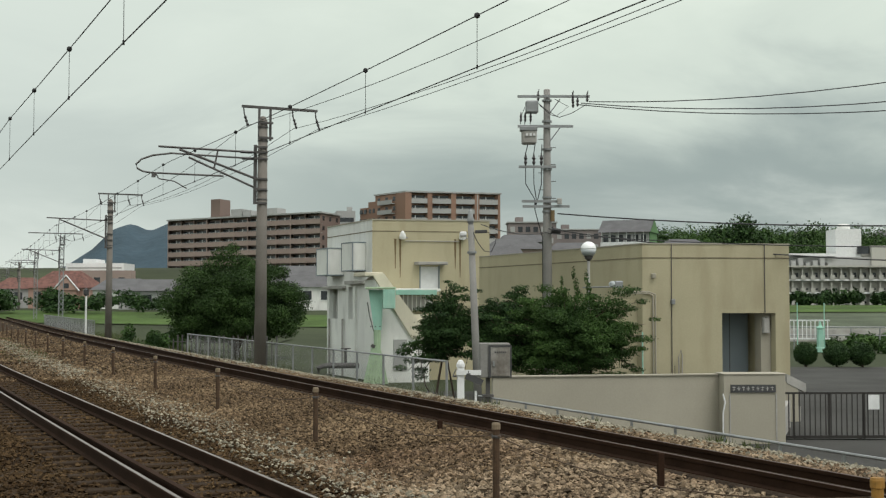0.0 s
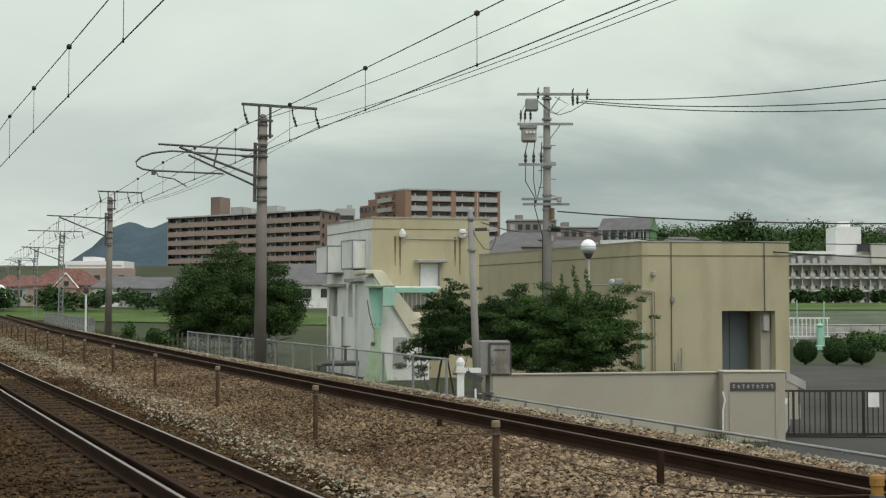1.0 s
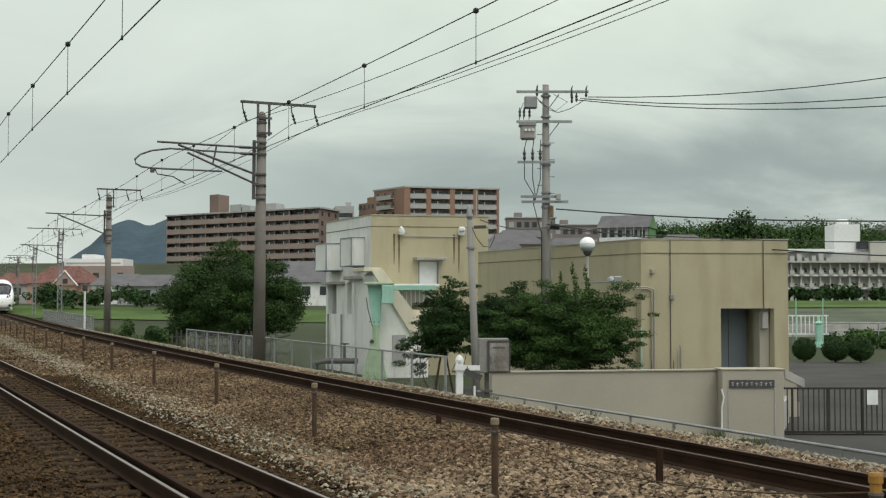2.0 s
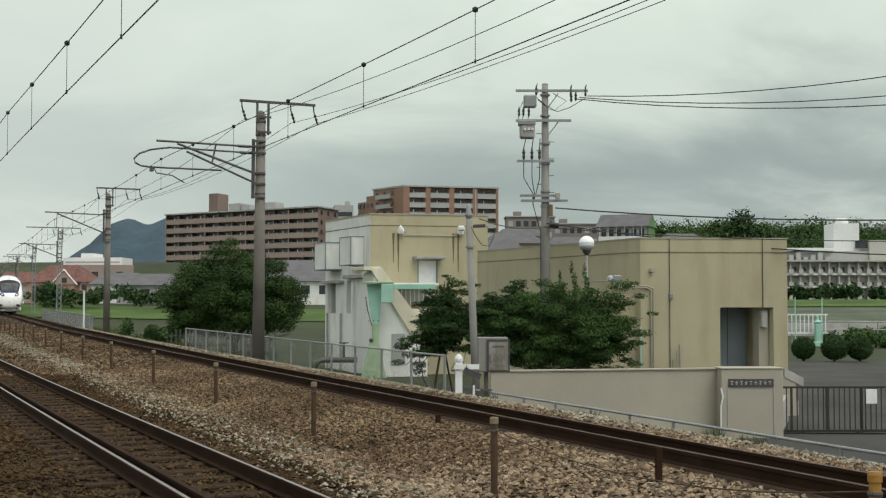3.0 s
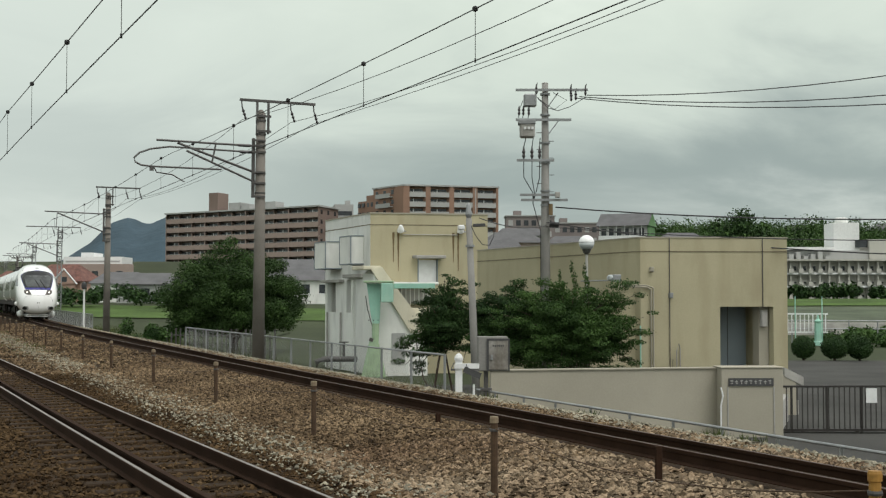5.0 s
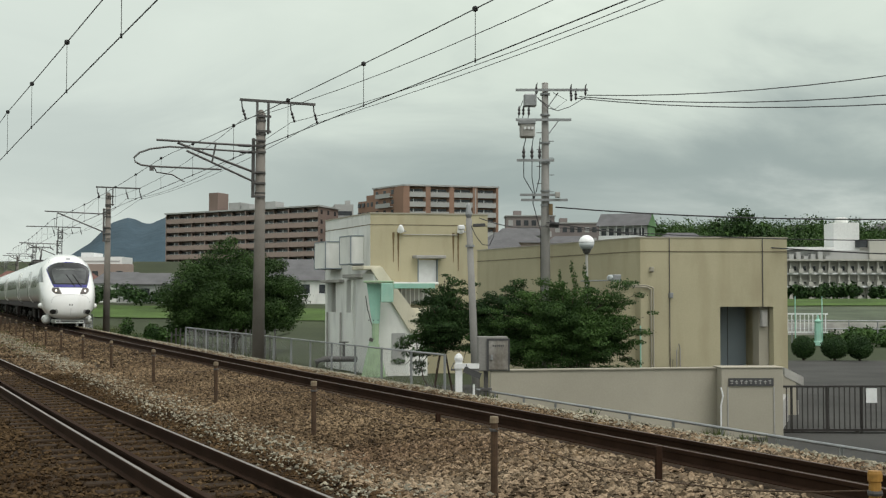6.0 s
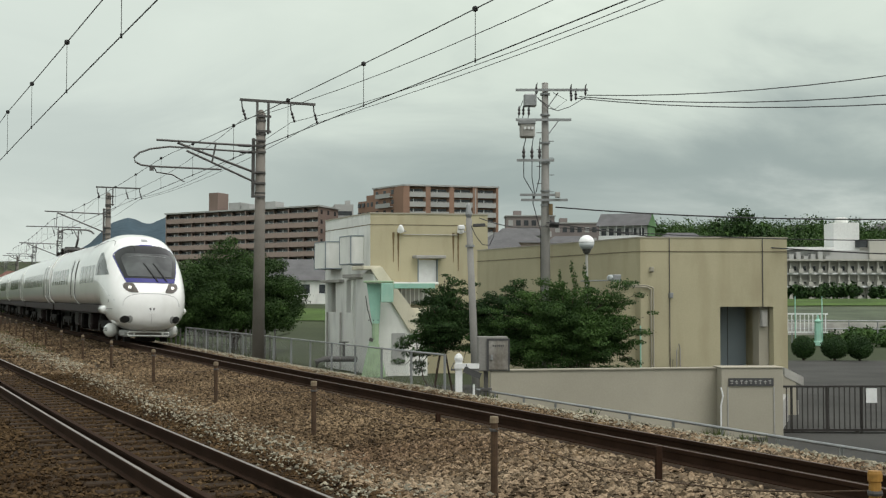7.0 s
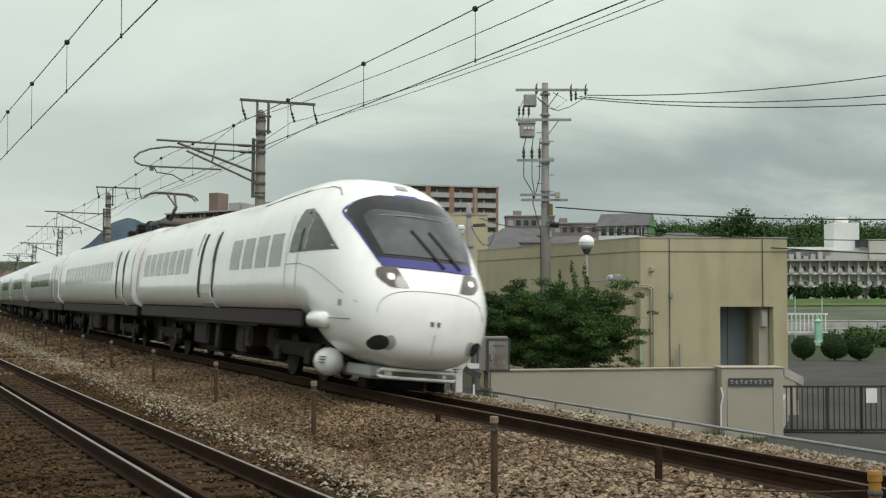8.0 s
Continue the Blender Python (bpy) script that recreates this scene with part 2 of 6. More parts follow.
class Geo:
    """Vertices and faces that become one mesh."""

    def __init__(self):
        self.v, self.f = [], []

    def add(self, verts, faces):
        n = len(self.v)
        self.v += [tuple(p) for p in verts]
        self.f += [tuple(i + n for i in f) for f in faces]
        return self

    def box(self, x0, x1, y0, y1, z0, z1, m=None, bevel=0.0):
        b = min(bevel, (x1 - x0) / 3, (y1 - y0) / 3, (z1 - z0) / 3)
        if b <= 0:
            p = [(x, y, z) for z in (z0, z1) for y in (y0, y1) for x in (x0, x1)]
            f = [(0, 2, 3, 1), (4, 5, 7, 6), (0, 1, 5, 4), (2, 6, 7, 3), (0, 4, 6, 2), (1, 3, 7, 5)]
        else:
            bm = bmesh.new()
            bmesh.ops.create_cube(bm, size=1)
            for q in bm.verts:
                q.co = Vector(((x0 + x1) / 2 + q.co.x * (x1 - x0), (y0 + y1) / 2 + q.co.y * (y1 - y0), (z0 + z1) / 2 + q.co.z * (z1 - z0)))
            bmesh.ops.bevel(bm, geom=bm.edges[:], offset=b, segments=1, affect="EDGES")
            bm.verts.index_update()
            p = [q.co.copy() for q in bm.verts]
            f = [tuple(q.index for q in face.verts) for face in bm.faces]
            bm.free()
        if m is not None:
            p = [m @ Vector(q) for q in p]
        return self.add(p, f)

    def tube(self, pts, r, seg=8, r2=None, caps=True):
        pts = [Vector(p) for p in pts]
        n = len(pts)
        rings = []
        for i, p in enumerate(pts):
            d = (pts[min(i + 1, n - 1)] - pts[max(i - 1, 0)]).normalized()
            a = d.cross(Vector((0, 0, 1)) if abs(d.z) < 0.95 else Vector((1, 0, 0))).normalized()
            b = d.cross(a)
            rr = r if r2 is None else r + (r2 - r) * i / (n - 1)
            rings.append([p + (a * math.cos(k * math.tau / seg) + b * math.sin(k * math.tau / seg)) * rr for k in range(seg)])
        f = [(i * seg + k, i * seg + (k + 1) % seg, (i + 1) * seg + (k + 1) % seg, (i + 1) * seg + k) for i in range(n - 1) for k in range(seg)]
        if caps:
            f += [tuple(range(seg))[::-1], tuple((n - 1) * seg + k for k in range(seg))]
        return self.add([q for ring in rings for q in ring], f)

    def lathe(self, prof, seg=16, m=None):
        """prof: (radius, z) from bottom to top."""
        p = [(r * math.cos(k * math.tau / seg), r * math.sin(k * math.tau / seg), z) for r, z in prof for k in range(seg)]
        f = [(i * seg + k, i * seg + (k + 1) % seg, (i + 1) * seg + (k + 1) % seg, (i + 1) * seg + k) for i in range(len(prof) - 1) for k in range(seg)]
        f += [tuple(range(seg))[::-1], tuple((len(prof) - 1) * seg + k for k in range(seg))]
        if m is not None:
            p = [m @ Vector(q) for q in p]
        return self.add(p, f)

    def prism(self, outline, lo, hi, m=None):
        """outline in x, y from z lo to hi."""
        n = len(outline)
        p = [(x, y, z) for z in (lo, hi) for x, y in outline]
        f = [tuple(range(n))[::-1], tuple(range(n, 2 * n))] + [(i, (i + 1) % n, n + (i + 1) % n, n + i) for i in range(n)]
        if m is not None:
            p = [m @ Vector(q) for q in p]
        return self.add(p, f)

    def sweep(self, path, prof):
        """prof: (side, up) outline carried along path rows (point, side vector)."""
        n = len(prof)
        p = [Vector(c) + Vector(s) * a + Vector((0, 0, b)) for c, s in path for a, b in prof]
        f = [(i * n + k, i * n + (k + 1) % n, (i + 1) * n + (k + 1) % n, (i + 1) * n + k) for i in range(len(path) - 1) for k in range(n)]
        return self.add(p, f)


def mesh_of(name, geo, mat, smooth=False):
    me = bpy.data.meshes.new(name)
    me.from_pydata([tuple(p) for p in geo.v], [], geo.f)
    me.materials.append(mat)
    bm = bmesh.new()
    bm.from_mesh(me)
    bmesh.ops.recalc_face_normals(bm, faces=bm.faces[:])
    bm.to_mesh(me)
    bm.free()
    if smooth:
        for q in me.polygons:
            q.use_smooth = True
    return me


def part(name, geo, mat, parent, label="", smooth=False):
    ob = new(name, mesh_of(name, geo, mat, smooth))
    ob.parent = parent
    if label:
        ob["label"] = label
    return ob


def thing(name, m, label, category, group="", kind=""):
    ob = new(name)
    ob.matrix_basis = m
    return tagged(ob, label, category, group, kind)


def solid(name, geo, mat, label="", category="", group="", kind="", smooth=False, m=None):
    ob = new(name, mesh_of(name, geo, mat, smooth))
    if m is not None:
        ob.matrix_basis = m
    return tagged(ob, label, category, group, kind)


# ---- the line of the far track, by depth ----


# an even curve to depth 60, a sharper stretch to 85, then straight
def track_x(y):
    near, mid, far = np.minimum(y, 60), np.clip(np.asarray(y) - 60, 0, 25), np.maximum(np.asarray(y) - 85, 0)
    return 9.25 - 0.4492 * near + 0.000285 * near * near - 0.415 * mid + 0.00054 * mid * mid - 0.388 * far


def track_slope(y):
    return -0.4492 + 0.00057 * np.minimum(y, 60) + 0.00108 * np.clip(np.asarray(y) - 60, 0, 25)


def beside(y, off, z=0.0):
    """The place off metres beyond the far track's middle line, where that line has depth y."""
    d = Vector((1, -track_slope(y))).normalized()
    return Vector((track_x(y) + off * d.x, y + off * d.y, z))


def side_at(y):
    d = Vector((1, -track_slope(y))).normalized()
    return Vector((d.x, d.y, 0))


def depth_at(s, start=0.0):
    """The depth that lies s metres along the line from depth start."""
    y, step = start, (0.25 if s >= 0 else -0.25)
    left = abs(s)
    while left > 1e-9:
        ds = min(0.25, left)
        y += math.copysign(ds, step) / math.hypot(1, track_slope(y))
        left -= ds
    return y


def near_off(y):
    """The near track's middle line, from the far one's."""
    return -(4.97 + 0.027 * min(y, 70))


def line_rows(y0, y1, step, off, z=0.0):
    n = max(2, int((y1 - y0) / step) + 1)
    out = []
    for i in range(n):
        y = y0 + (y1 - y0) * i / (n - 1)
        o = off(y) if callable(off) else off
        out.append((beside(y, o, z), side_at(y)))
    return out


def turned(p, rz=0.0):
    return pose(p[0], p[1], p[2], 0, 0, rz)


def heading(y):
    return math.degrees(math.atan2(-track_slope(y), 1))

# ---- ground ----


def smooth(a, b, v):
    k = min(1.0, max(0.0, (v - a) / (b - a)))
    return k * k * (3 - 2 * k)


def ground_z(x, y):
    r = math.hypot(x, y)
    z = -1.85 + smooth(80, 230, r) * 1.1
    if y > 0:
        left = smooth(30, -20, x)
        z += left * (smooth(120, 185, y) * 1.6 + smooth(235, 350, y) * 10.5 + smooth(350, 600, y) * 6) + (1 - left) * (smooth(140, 215, y) * 2.0 + smooth(245, 400, y) * 15.5)
    return z + 0.06 * noise.noise(Vector((x * 0.15, y * 0.15, 0)))


g = Geo()
radii = [0.0] + [5 * 1.075 ** i for i in range(94)]
turns = 180
for r in radii:
    for k in range(turns):
        a = k * math.tau / turns
        x, y = r * math.sin(a), r * math.cos(a)
        g.v.append((x, y, ground_z(x, y)))
for i in range(len(radii) - 1):
    for k in range(turns):
        k2 = (k + 1) % turns
        g.f.append((i * turns + k, i * turns + k2, (i + 1) * turns + k2, (i + 1) * turns + k))
solid("ground", g, M["soil"], "dull green-brown open ground rising to low hills", "ground", kind="structure", smooth=True)

# ballast bed under both tracks, with a drop on its far side
bed = [(-18, -0.42), (-8.6, -0.40), (-7.2, -0.33), (-3.9, -0.31), (-3.0, -0.36), (-1.9, -0.26), (-1.2, -0.2), (1.2, -0.2), (1.85, -0.24), (2.4, -0.36), (3.3, -0.95), (3.6, -1.2), (3.75, -2.1)]
g = Geo()
rows = line_rows(-40, 330, 1.5, 0)
for c, s in rows:
    for a, b in bed:
        p = c + s * a
        g.v.append((p.x, p.y, b + 0.03 * noise.noise(Vector((p.x * 1.5, p.y * 1.5, 0)))))
nb = len(bed)
g.f = [(i * nb + k, i * nb + k + 1, (i + 1) * nb + k + 1, (i + 1) * nb + k) for i in range(len(rows) - 1) for k in range(nb - 1)]
solid("ballast_bed", g, M["ballast"], "brown gravel ballast bed under two railway tracks", "ballast", kind="structure", smooth=True)

# patches of field, water and yard beyond the line


def sheet(name, outline, z, mat, label, category):
    return solid(name, Geo().prism(outline, z - 0.3, z), mat, label, category, kind="structure")


def patch(name, corners, lift, mat, label, category, n=24):
    """A field that follows the ground between four corners."""
    a, b, c, d = [Vector(q) for q in corners]
    g = Geo()
    for i in range(n + 1):
        for k in range(n + 1):
            q = a.lerp(b, i / n).lerp(d.lerp(c, i / n), k / n)
            g.v.append((q.x, q.y, ground_z(q.x, q.y) + lift))
    g.f = [(i * (n + 1) + k, i * (n + 1) + k + 1, (i + 1) * (n + 1) + k + 1, (i + 1) * (n + 1) + k) for i in range(n) for k in range(n)]
    return solid(name, g, mat, label, category, kind="structure", smooth=True)


sheet("yard", [(-2, 33), (24, 31.8), (48, 50), (44, 69), (14, 69), (6, 50), (-2, 50)], -1.78, M["asphalt"], "grey asphalt yard behind the gate", "yard")
sheet("road", [(-1.2, 27.0), (6.5, 17.5), (30, 14), (40, 24), (24, 31.4), (-2, 32.6)], -1.77, M["asphalt"], "grey asphalt lane below the railway", "road")

# ---- tracks ----
RAIL = [(-0.0635, -0.153), (0.0635, -0.153), (0.0635, -0.142), (0.010, -0.125), (0.008, -0.045), (0.0325, -0.035), (0.0325, -0.002), (0.028, 0.0), (-0.028, 0.0), (-0.0325, -0.002), (-0.0325, -0.035), (-0.008, -0.045), (-0.010, -0.125), (-0.0635, -0.142)]


def far_cant(y):
    """How much lower the far rail lies than the near one, growing through the curve's entry."""
    return 0.01 + 0.095 * smooth(62, 28, y)


def railway(name, label, off, z, top, y0, y1):
    track = thing(name, Matrix(), label, "railway track", "tracks", "structure")

    def shifted(d):
        return lambda y: (off(y) if callable(off) else off) + d
    for d in ((-0.566, 0.566) if top != M["rail_top"] else (-0.566, 0.566, -0.37)):
        rows = line_rows(y0, y1, 1.0, shifted(d), z)
        if top == M["rust_top"]:
            n = len(rows) - 1
            rows = [(p + Vector((0, 0, 0.02 - (far_cant(y0 + (y1 - y0) * i / n) if d > 0 else 0.0))), sd) for i, (p, sd) in enumerate(rows)]
        elif d == -0.37:
            part("guard_rail", Geo().sweep([(p - Vector((0, 0, 0.012)), sd) for p, sd in rows], RAIL), M["rail_side"], track, "dull rust-brown guard rail")
            continue
        rail = part("rail", Geo().sweep(rows, RAIL), M["rail_side"], track, "rust-brown steel rail")
        part("running_surface", Geo().sweep(rows, [(-0.019, 0.0), (0.019, 0.0), (0.019, 0.0015), (-0.019, 0.0015)]), top, rail, "worn rail top")
    return track


far_track = railway("far_track", "railway track with rust-brown rails on brown ballast", 0.0, 0.0, M["rust_top"], -40, 330)
near_track = railway("near_track", "railway track with shiny-topped rails and dark sleepers", near_off, -0.12, M["rail_top"], -10, 330)

# ---- buildings of the pumping station ----


class Plan:
    """A building's own axes: u along its front, v along its side, from a corner."""

    def __init__(self, corner, front, side):
        e1, e2 = (Vector(front) - Vector(corner)), (Vector(side) - Vector(corner))
        self.w, self.d = e1.length, e2.length
        e1.normalize(), e2.normalize()
        self.m = Matrix(((e1.x, e2.x, 0, corner[0]), (e1.y, e2.y, 0, corner[1]), (0, 0, 1, 0), (0, 0, 0, 1)))

    def box(self, g, u0, u1, v0, v1, z0, z1, bevel=0.0):
        return g.box(u0, u1, v0, v1, z0, z1, self.m, bevel)

    def at(self, u, v, z):
        return self.m @ Vector((u, v, z))


BASE = -1.95


def pump_hall():
    p = Plan((5.9, 38.0), (10.38, 38.35), (1.32, 48.8))
    hall = thing("pump_hall", Matrix(), "low flat-roofed building with weathered pale yellow rendered walls", "building")
    W, D, T = p.w, p.d, 0.22
    top = 3.42
    n0, n1, nt_ = 2.42, 4.06, 1.36
    for u0, u1, z0 in ((0, n0, BASE), (n1, W, BASE), (n0, n1, nt_)):
        part("front_wall", p.box(Geo(), u0, u1, 0, T, z0, top), M["yellow_wall"], hall)
    part("side_wall", p.box(Geo(), 0, T, T, D, BASE, top), M["yellow_wall"], hall)
    part("side_wall", p.box(Geo(), W - T, W, T, D, BASE, top), M["yellow_wall"], hall)
    part("rear_wall", p.box(Geo(), T, W - T, D - T, D, BASE, top), M["yellow_wall"], hall)
    part("roof", p.box(Geo(), T, W - T, T, D - T, 3.1, 3.25), M["roof_grey"], hall, "grey flat roof slab")
    # parapet coping and the shadow groove below it
    g = Geo()
    p.box(g, -0.02, W + 0.02, -0.02, T, top, top + 0.035)
    p.box(g, -0.02, T, T, D, top, top + 0.035)
    part("coping", g, M["grey_wall"], hall, "stained parapet coping")
    g = Geo()
    p.box(g, -0.012, W, -0.012, 0.0, 3.0, 3.03)
    p.box(g, -0.012, 0.0, 0, D, 3.0, 3.03)
    part("groove", g, M["joint"], hall, "dark joint line round the wall")
    # porch: recessed door, inner walls and a slim column
    part("porch_floor", p.box(Geo(), n0, n1, 0, 1.5, BASE, -0.85), M["concrete"], hall)
    g = Geo()
    p.box(g, n0 - 0.15, n0, T, 1.5, BASE, 3.0)
    p.box(g, n1 + 0.1, n1 + 0.25, T, 1.5, BASE, 3.0)
    p.box(g, n0, n1 + 0.1, 1.5, 1.65, BASE, 3.0)
    p.box(g, n0, n1 + 0.1, T, 1.5, nt_, nt_ + 0.15)
    part("porch_wall", g, M["yellow_wall"], hall)
    door = part("door", p.box(Geo(), n0 + 0.02, n1 - 0.05, 1.3, 1.46, -0.85, nt_ - 0.01), M["door_grey"], hall, "grey-blue steel door")
    part("door_handle", p.box(Geo(), n0 + 0.3, n0 + 0.36, 1.2, 1.28, 0.1, 0.25), M["chrome"], door)
    part("door_seam", p.box(Geo(), n0 + 1.0, n0 + 1.02, 1.292, 1.3, -0.85, nt_ - 0.01), M["sign"], door)
    part("door_plate", p.box(Geo(), n0 + 0.24, n0 + 0.4, 1.265, 1.28, 0.42, 0.6), M["seam"], door)
    part("column", p.box(Geo(), n1 - 0.3, n1, 0.25, 0.55, -0.85, nt_), M["grey_wall"], hall)
    part("meter_box", p.box(Geo(), n1 - 0.28, n1 - 0.1, 0.12, 0.24, 0.75, 1.25, 0.02), M["concrete"], hall)
    part("threshold", p.box(Geo(), n0, n1, -0.04, 0.1, -0.9, -0.83), M["concrete"], hall)
    # pipes on the front
    for u, z0, r in ((0.87, BASE, 0.0135), (3.72, nt_, 0.0135), (0.95, BASE, 0.009)):
        part("conduit", Geo().tube([p.at(u, -0.03, z0), p.at(u, -0.03, top if r > 0.013 else -0.2)], r, 6), M["dark_steel"], hall)
    part("junction_box", p.box(Geo(), 0.84, 0.95, -0.09, 0.0, 1.62, 1.78, 0.01), M["steel"], hall)
    for k in range(2):
        part("bent_pipe", Geo().tube([p.at(-0.9, -0.06, 2.0 - 0.05 * k), p.at(0.15, -0.06, 2.0 - 0.05 * k), p.at(0.28 + 0.08 - 0.07 * k, -0.06, 1.92 - 0.05 * k), p.at(0.36 - 0.07 * k, -0.06, 1.75), p.at(0.36 - 0.07 * k, -0.06, BASE)], 0.022, 8), M["grey_wall"], hall)
    lamp = part("wall_lamp", Geo().lathe([(0.03, -0.08), (0.09, -0.06), (0.1, 0.03), (0.03, 0.1)], 12, Matrix.Translation(p.at(-1.05, -0.25, 2.22)) @ pose(0, 0, 0, 50, 0, -30)), M["smoked"], hall, "grey round floodlight")
    part("lamp_box", p.box(Geo(), -0.92, -0.68, -0.2, -0.02, 2.1, 2.32, 0.02), M["steel"], lamp)
    part("lamp_arm", Geo().tube([p.at(-0.8, 2.0, 2.15), p.at(-0.8, -0.1, 2.15)], 0.025, 6), M["steel"], lamp)
    part("vent_cowl", p.box(Geo(), 0.25, 0.36, -0.12, 0, 2.4, 2.55, 0.02), M["grey_wall"], hall)
    part("gauge_pipe", Geo().tube([p.at(1.02, -0.12, BASE), p.at(1.02, -0.12, 0.05), p.at(1.1, -0.1, 0.25), p.at(1.16, -0.06, 0.1), p.at(1.16, -0.06, BASE)], 0.018, 6), M["concrete"], hall)
    part("annex_wall", p.box(Geo(), -1.4, 0.02, 0.3, 0.55, BASE, 1.78), M["yellow_wall"], hall)
    part("green_pipe", Geo().tube([p.at(-0.05, -0.08, BASE), p.at(-0.05, -0.08, 0.8)], 0.025, 6), M["mint"], hall)
    # entrance steps and their sloping cheek wall
    for k in range(4):
        part("step", p.box(Geo(), 3.0 + 0.27 * k, 3.27 + 0.27 * k, -1.1, -0.1, BASE, -0.85 - 0.17 * k, 0.01), M["concrete"], hall)
    g = Geo()
    g.add([p.at(*q) for q in ((3.55, -1.28, -0.66), (3.55, -1.12, -0.66), (3.55, -1.12, -0.4), (3.55, -1.28, -0.4), (4.12, -1.28, -0.94), (4.12, -1.12, -0.94), (4.12, -1.12, -0.68), (4.12, -1.28, -0.68))],
          [(0, 1, 2, 3), (4, 7, 6, 5), (0, 3, 7, 4), (1, 5, 6, 2), (3, 2, 6, 7), (0, 4, 5, 1)])
    part("cheek_wall", g, M["concrete"], hall)
    part("cheek_base", p.box(Geo(), 3.5, 3.9, -1.26, -1.14, BASE, -0.62), M["grey_wall"], hall)
    return p


pump_plan = pump_hall()


def gate_house():
    p = Plan((-3.32, 58.0), (2.08, 59.2), (-5.92, 64.0))
    house = thing("pump_tower", Matrix(), "two-storey rendered pump building, yellow front and white stained side", "building")
    W, D, T, top = p.w, p.d, 0.22, 5.46
    d0, d1 = 2.25, 3.1
    for u0, u1, z0, z1 in ((0.004, d0, BASE, top), (d1, W, BASE, top), (d0, d1, 3.35, top), (d0, d1, BASE, 2.2)):
        part("front_wall", p.box(Geo(), u0, u1, 0, T, z0, z1), M["yellow_wall"], house)
    # white side wall with two deep recesses low down
    for v0, v1, z0, z1 in ((0.004, D, 2.45, top), (0.004, D, BASE, 0.9)):
        part("side_wall", p.box(Geo(), 0, T, v0, v1, z0, z1), M["white_wall"], house, "white wall with grey streaks")
    for v0, v1 in ((0.004, 2.1), (3.3, 4.9), (6.2, D)):
        part("side_pier", p.box(Geo(), 0, T, v0, v1, 0.9, 2.45), M["white_wall"], house)
    part("recess_wall", p.box(Geo(), 0.42, 0.5, 1.8, D, 0.7, 2.6), M["pale_wall"], house)
    part("side_wall", p.box(Geo(), W - T, W, T, D, BASE, top), M["yellow_wall"], house)
    part("rear_wall", p.box(Geo(), T, W - T, D - T, D, BASE, top), M["white_wall"], house)
    part("roof", p.box(Geo(), T, W - T, T, D - T, 5.1, 5.25), M["roof_grey"], house)
    g = Geo()
    p.box(g, -0.03, W + 0.03, -0.03, T, top, top + 0.06)
    p.box(g, -0.03, T, T, D, top, top + 0.06)
    part("coping", g, M["grey_wall"], house, "stained parapet coping")
    part("groove", p.box(p.box(Geo(), -0.012, W, -0.012, 0, 4.94, 4.98), -0.012, 0, 0, D, 4.94, 4.98), M["joint"], house)
    shutter = part("door", p.box(Geo(), d0, d1, 0.06, 0.12, 2.2, 3.35), M["white"], house, "pale grey steel door")
    for u in (d0 - 0.05, d1):
        part("door_jamb", p.box(Geo(), u, u + 0.05, -0.02, 0.12, 2.2, 3.4), M["door_grey"], shutter)
    part("canopy", p.box(Geo(), 1.95, 3.35, -0.5, 0, 3.42, 3.56, 0.02), M["concrete"], house, "stained concrete door canopy")
    # two wall lamps with rust runs below them
    for u in (1.33, 4.15):
        lamp = part("wall_lamp", Geo().lathe([(0.09, -0.2), (0.17, -0.16), (0.15, -0.02), (0.09, 0.1), (0.05, 0.16)], 12, Matrix.Translation(p.at(u, -0.22, 4.8)) @ pose(0, 0, 0, 35, 0, 0)), M["globe"], house, "white round floodlight")
        part("bracket", Geo().tube([p.at(u, 0, 4.7), p.at(u, -0.22, 4.75), p.at(u + 0.25, -0.2, 4.65)], 0.03, 6), M["steel"], lamp)
        for du, z1, wd in ((-0.26, 3.25, 0.06), (-0.03, 2.85, 0.055)):
            rnd = random.Random(int(u * 10) + int(z1 * 10))
            g = Geo()
            for k in range(9):
                z = 4.62 - (4.62 - z1) * k / 8
                ww = wd * (1 - 0.75 * k / 8) * rnd.uniform(0.8, 1.2)
                g.v += [tuple(p.at(u + du - ww, -0.004, z)), tuple(p.at(u + du + ww, -0.004, z))]
            g.f = [(2 * k, 2 * k + 1, 2 * k + 3, 2 * k + 2) for k in range(8)]
            part("rust_run", g, M["stain"], house, "dark rust run")
    part("conduit", Geo().tube([p.at(1.5, -0.04, 4.52), p.at(4.1, -0.04, 4.52)], 0.02, 6), M["concrete"], house)
    # ventilation boxes on the white wall
    for v0, v1, out, zz in ((0.85, 2.4, 0.62, 3.15), (4.0, 5.7, 0.8, 3.0)):
        vent = part("vent_hood", p.box(Geo(), -out, 0, v0, v1, zz, zz + 1.33, 0.03), M["white_wall"], house, "grey-white sheet-metal ventilation hood")
        g = Geo()
        for z in (zz, zz + 1.3):
            p.box(g, -out - 0.02, 0, v0 - 0.02, v1 + 0.02, z, z + 0.05)
        for v in (v0, v1):
            p.box(g, -out - 0.02, -out + 0.03, v - 0.025, v + 0.025, zz, zz + 1.33)
        part("hood_frame", g, M["door_grey"], vent)
    part("ledge", p.box(Geo(), -0.3, 0, 0.3, 3.0, 2.55, 2.72, 0.02), M["concrete"], house)
    part("ledge", p.box(Geo(), -0.25, 0, 3.6, D, 2.35, 2.5, 0.02), M["concrete"], house)
    part("pilaster", p.box(Geo(), -0.12, 0, 2.0, 2.3, BASE, 2.45), M["white_wall"], house)
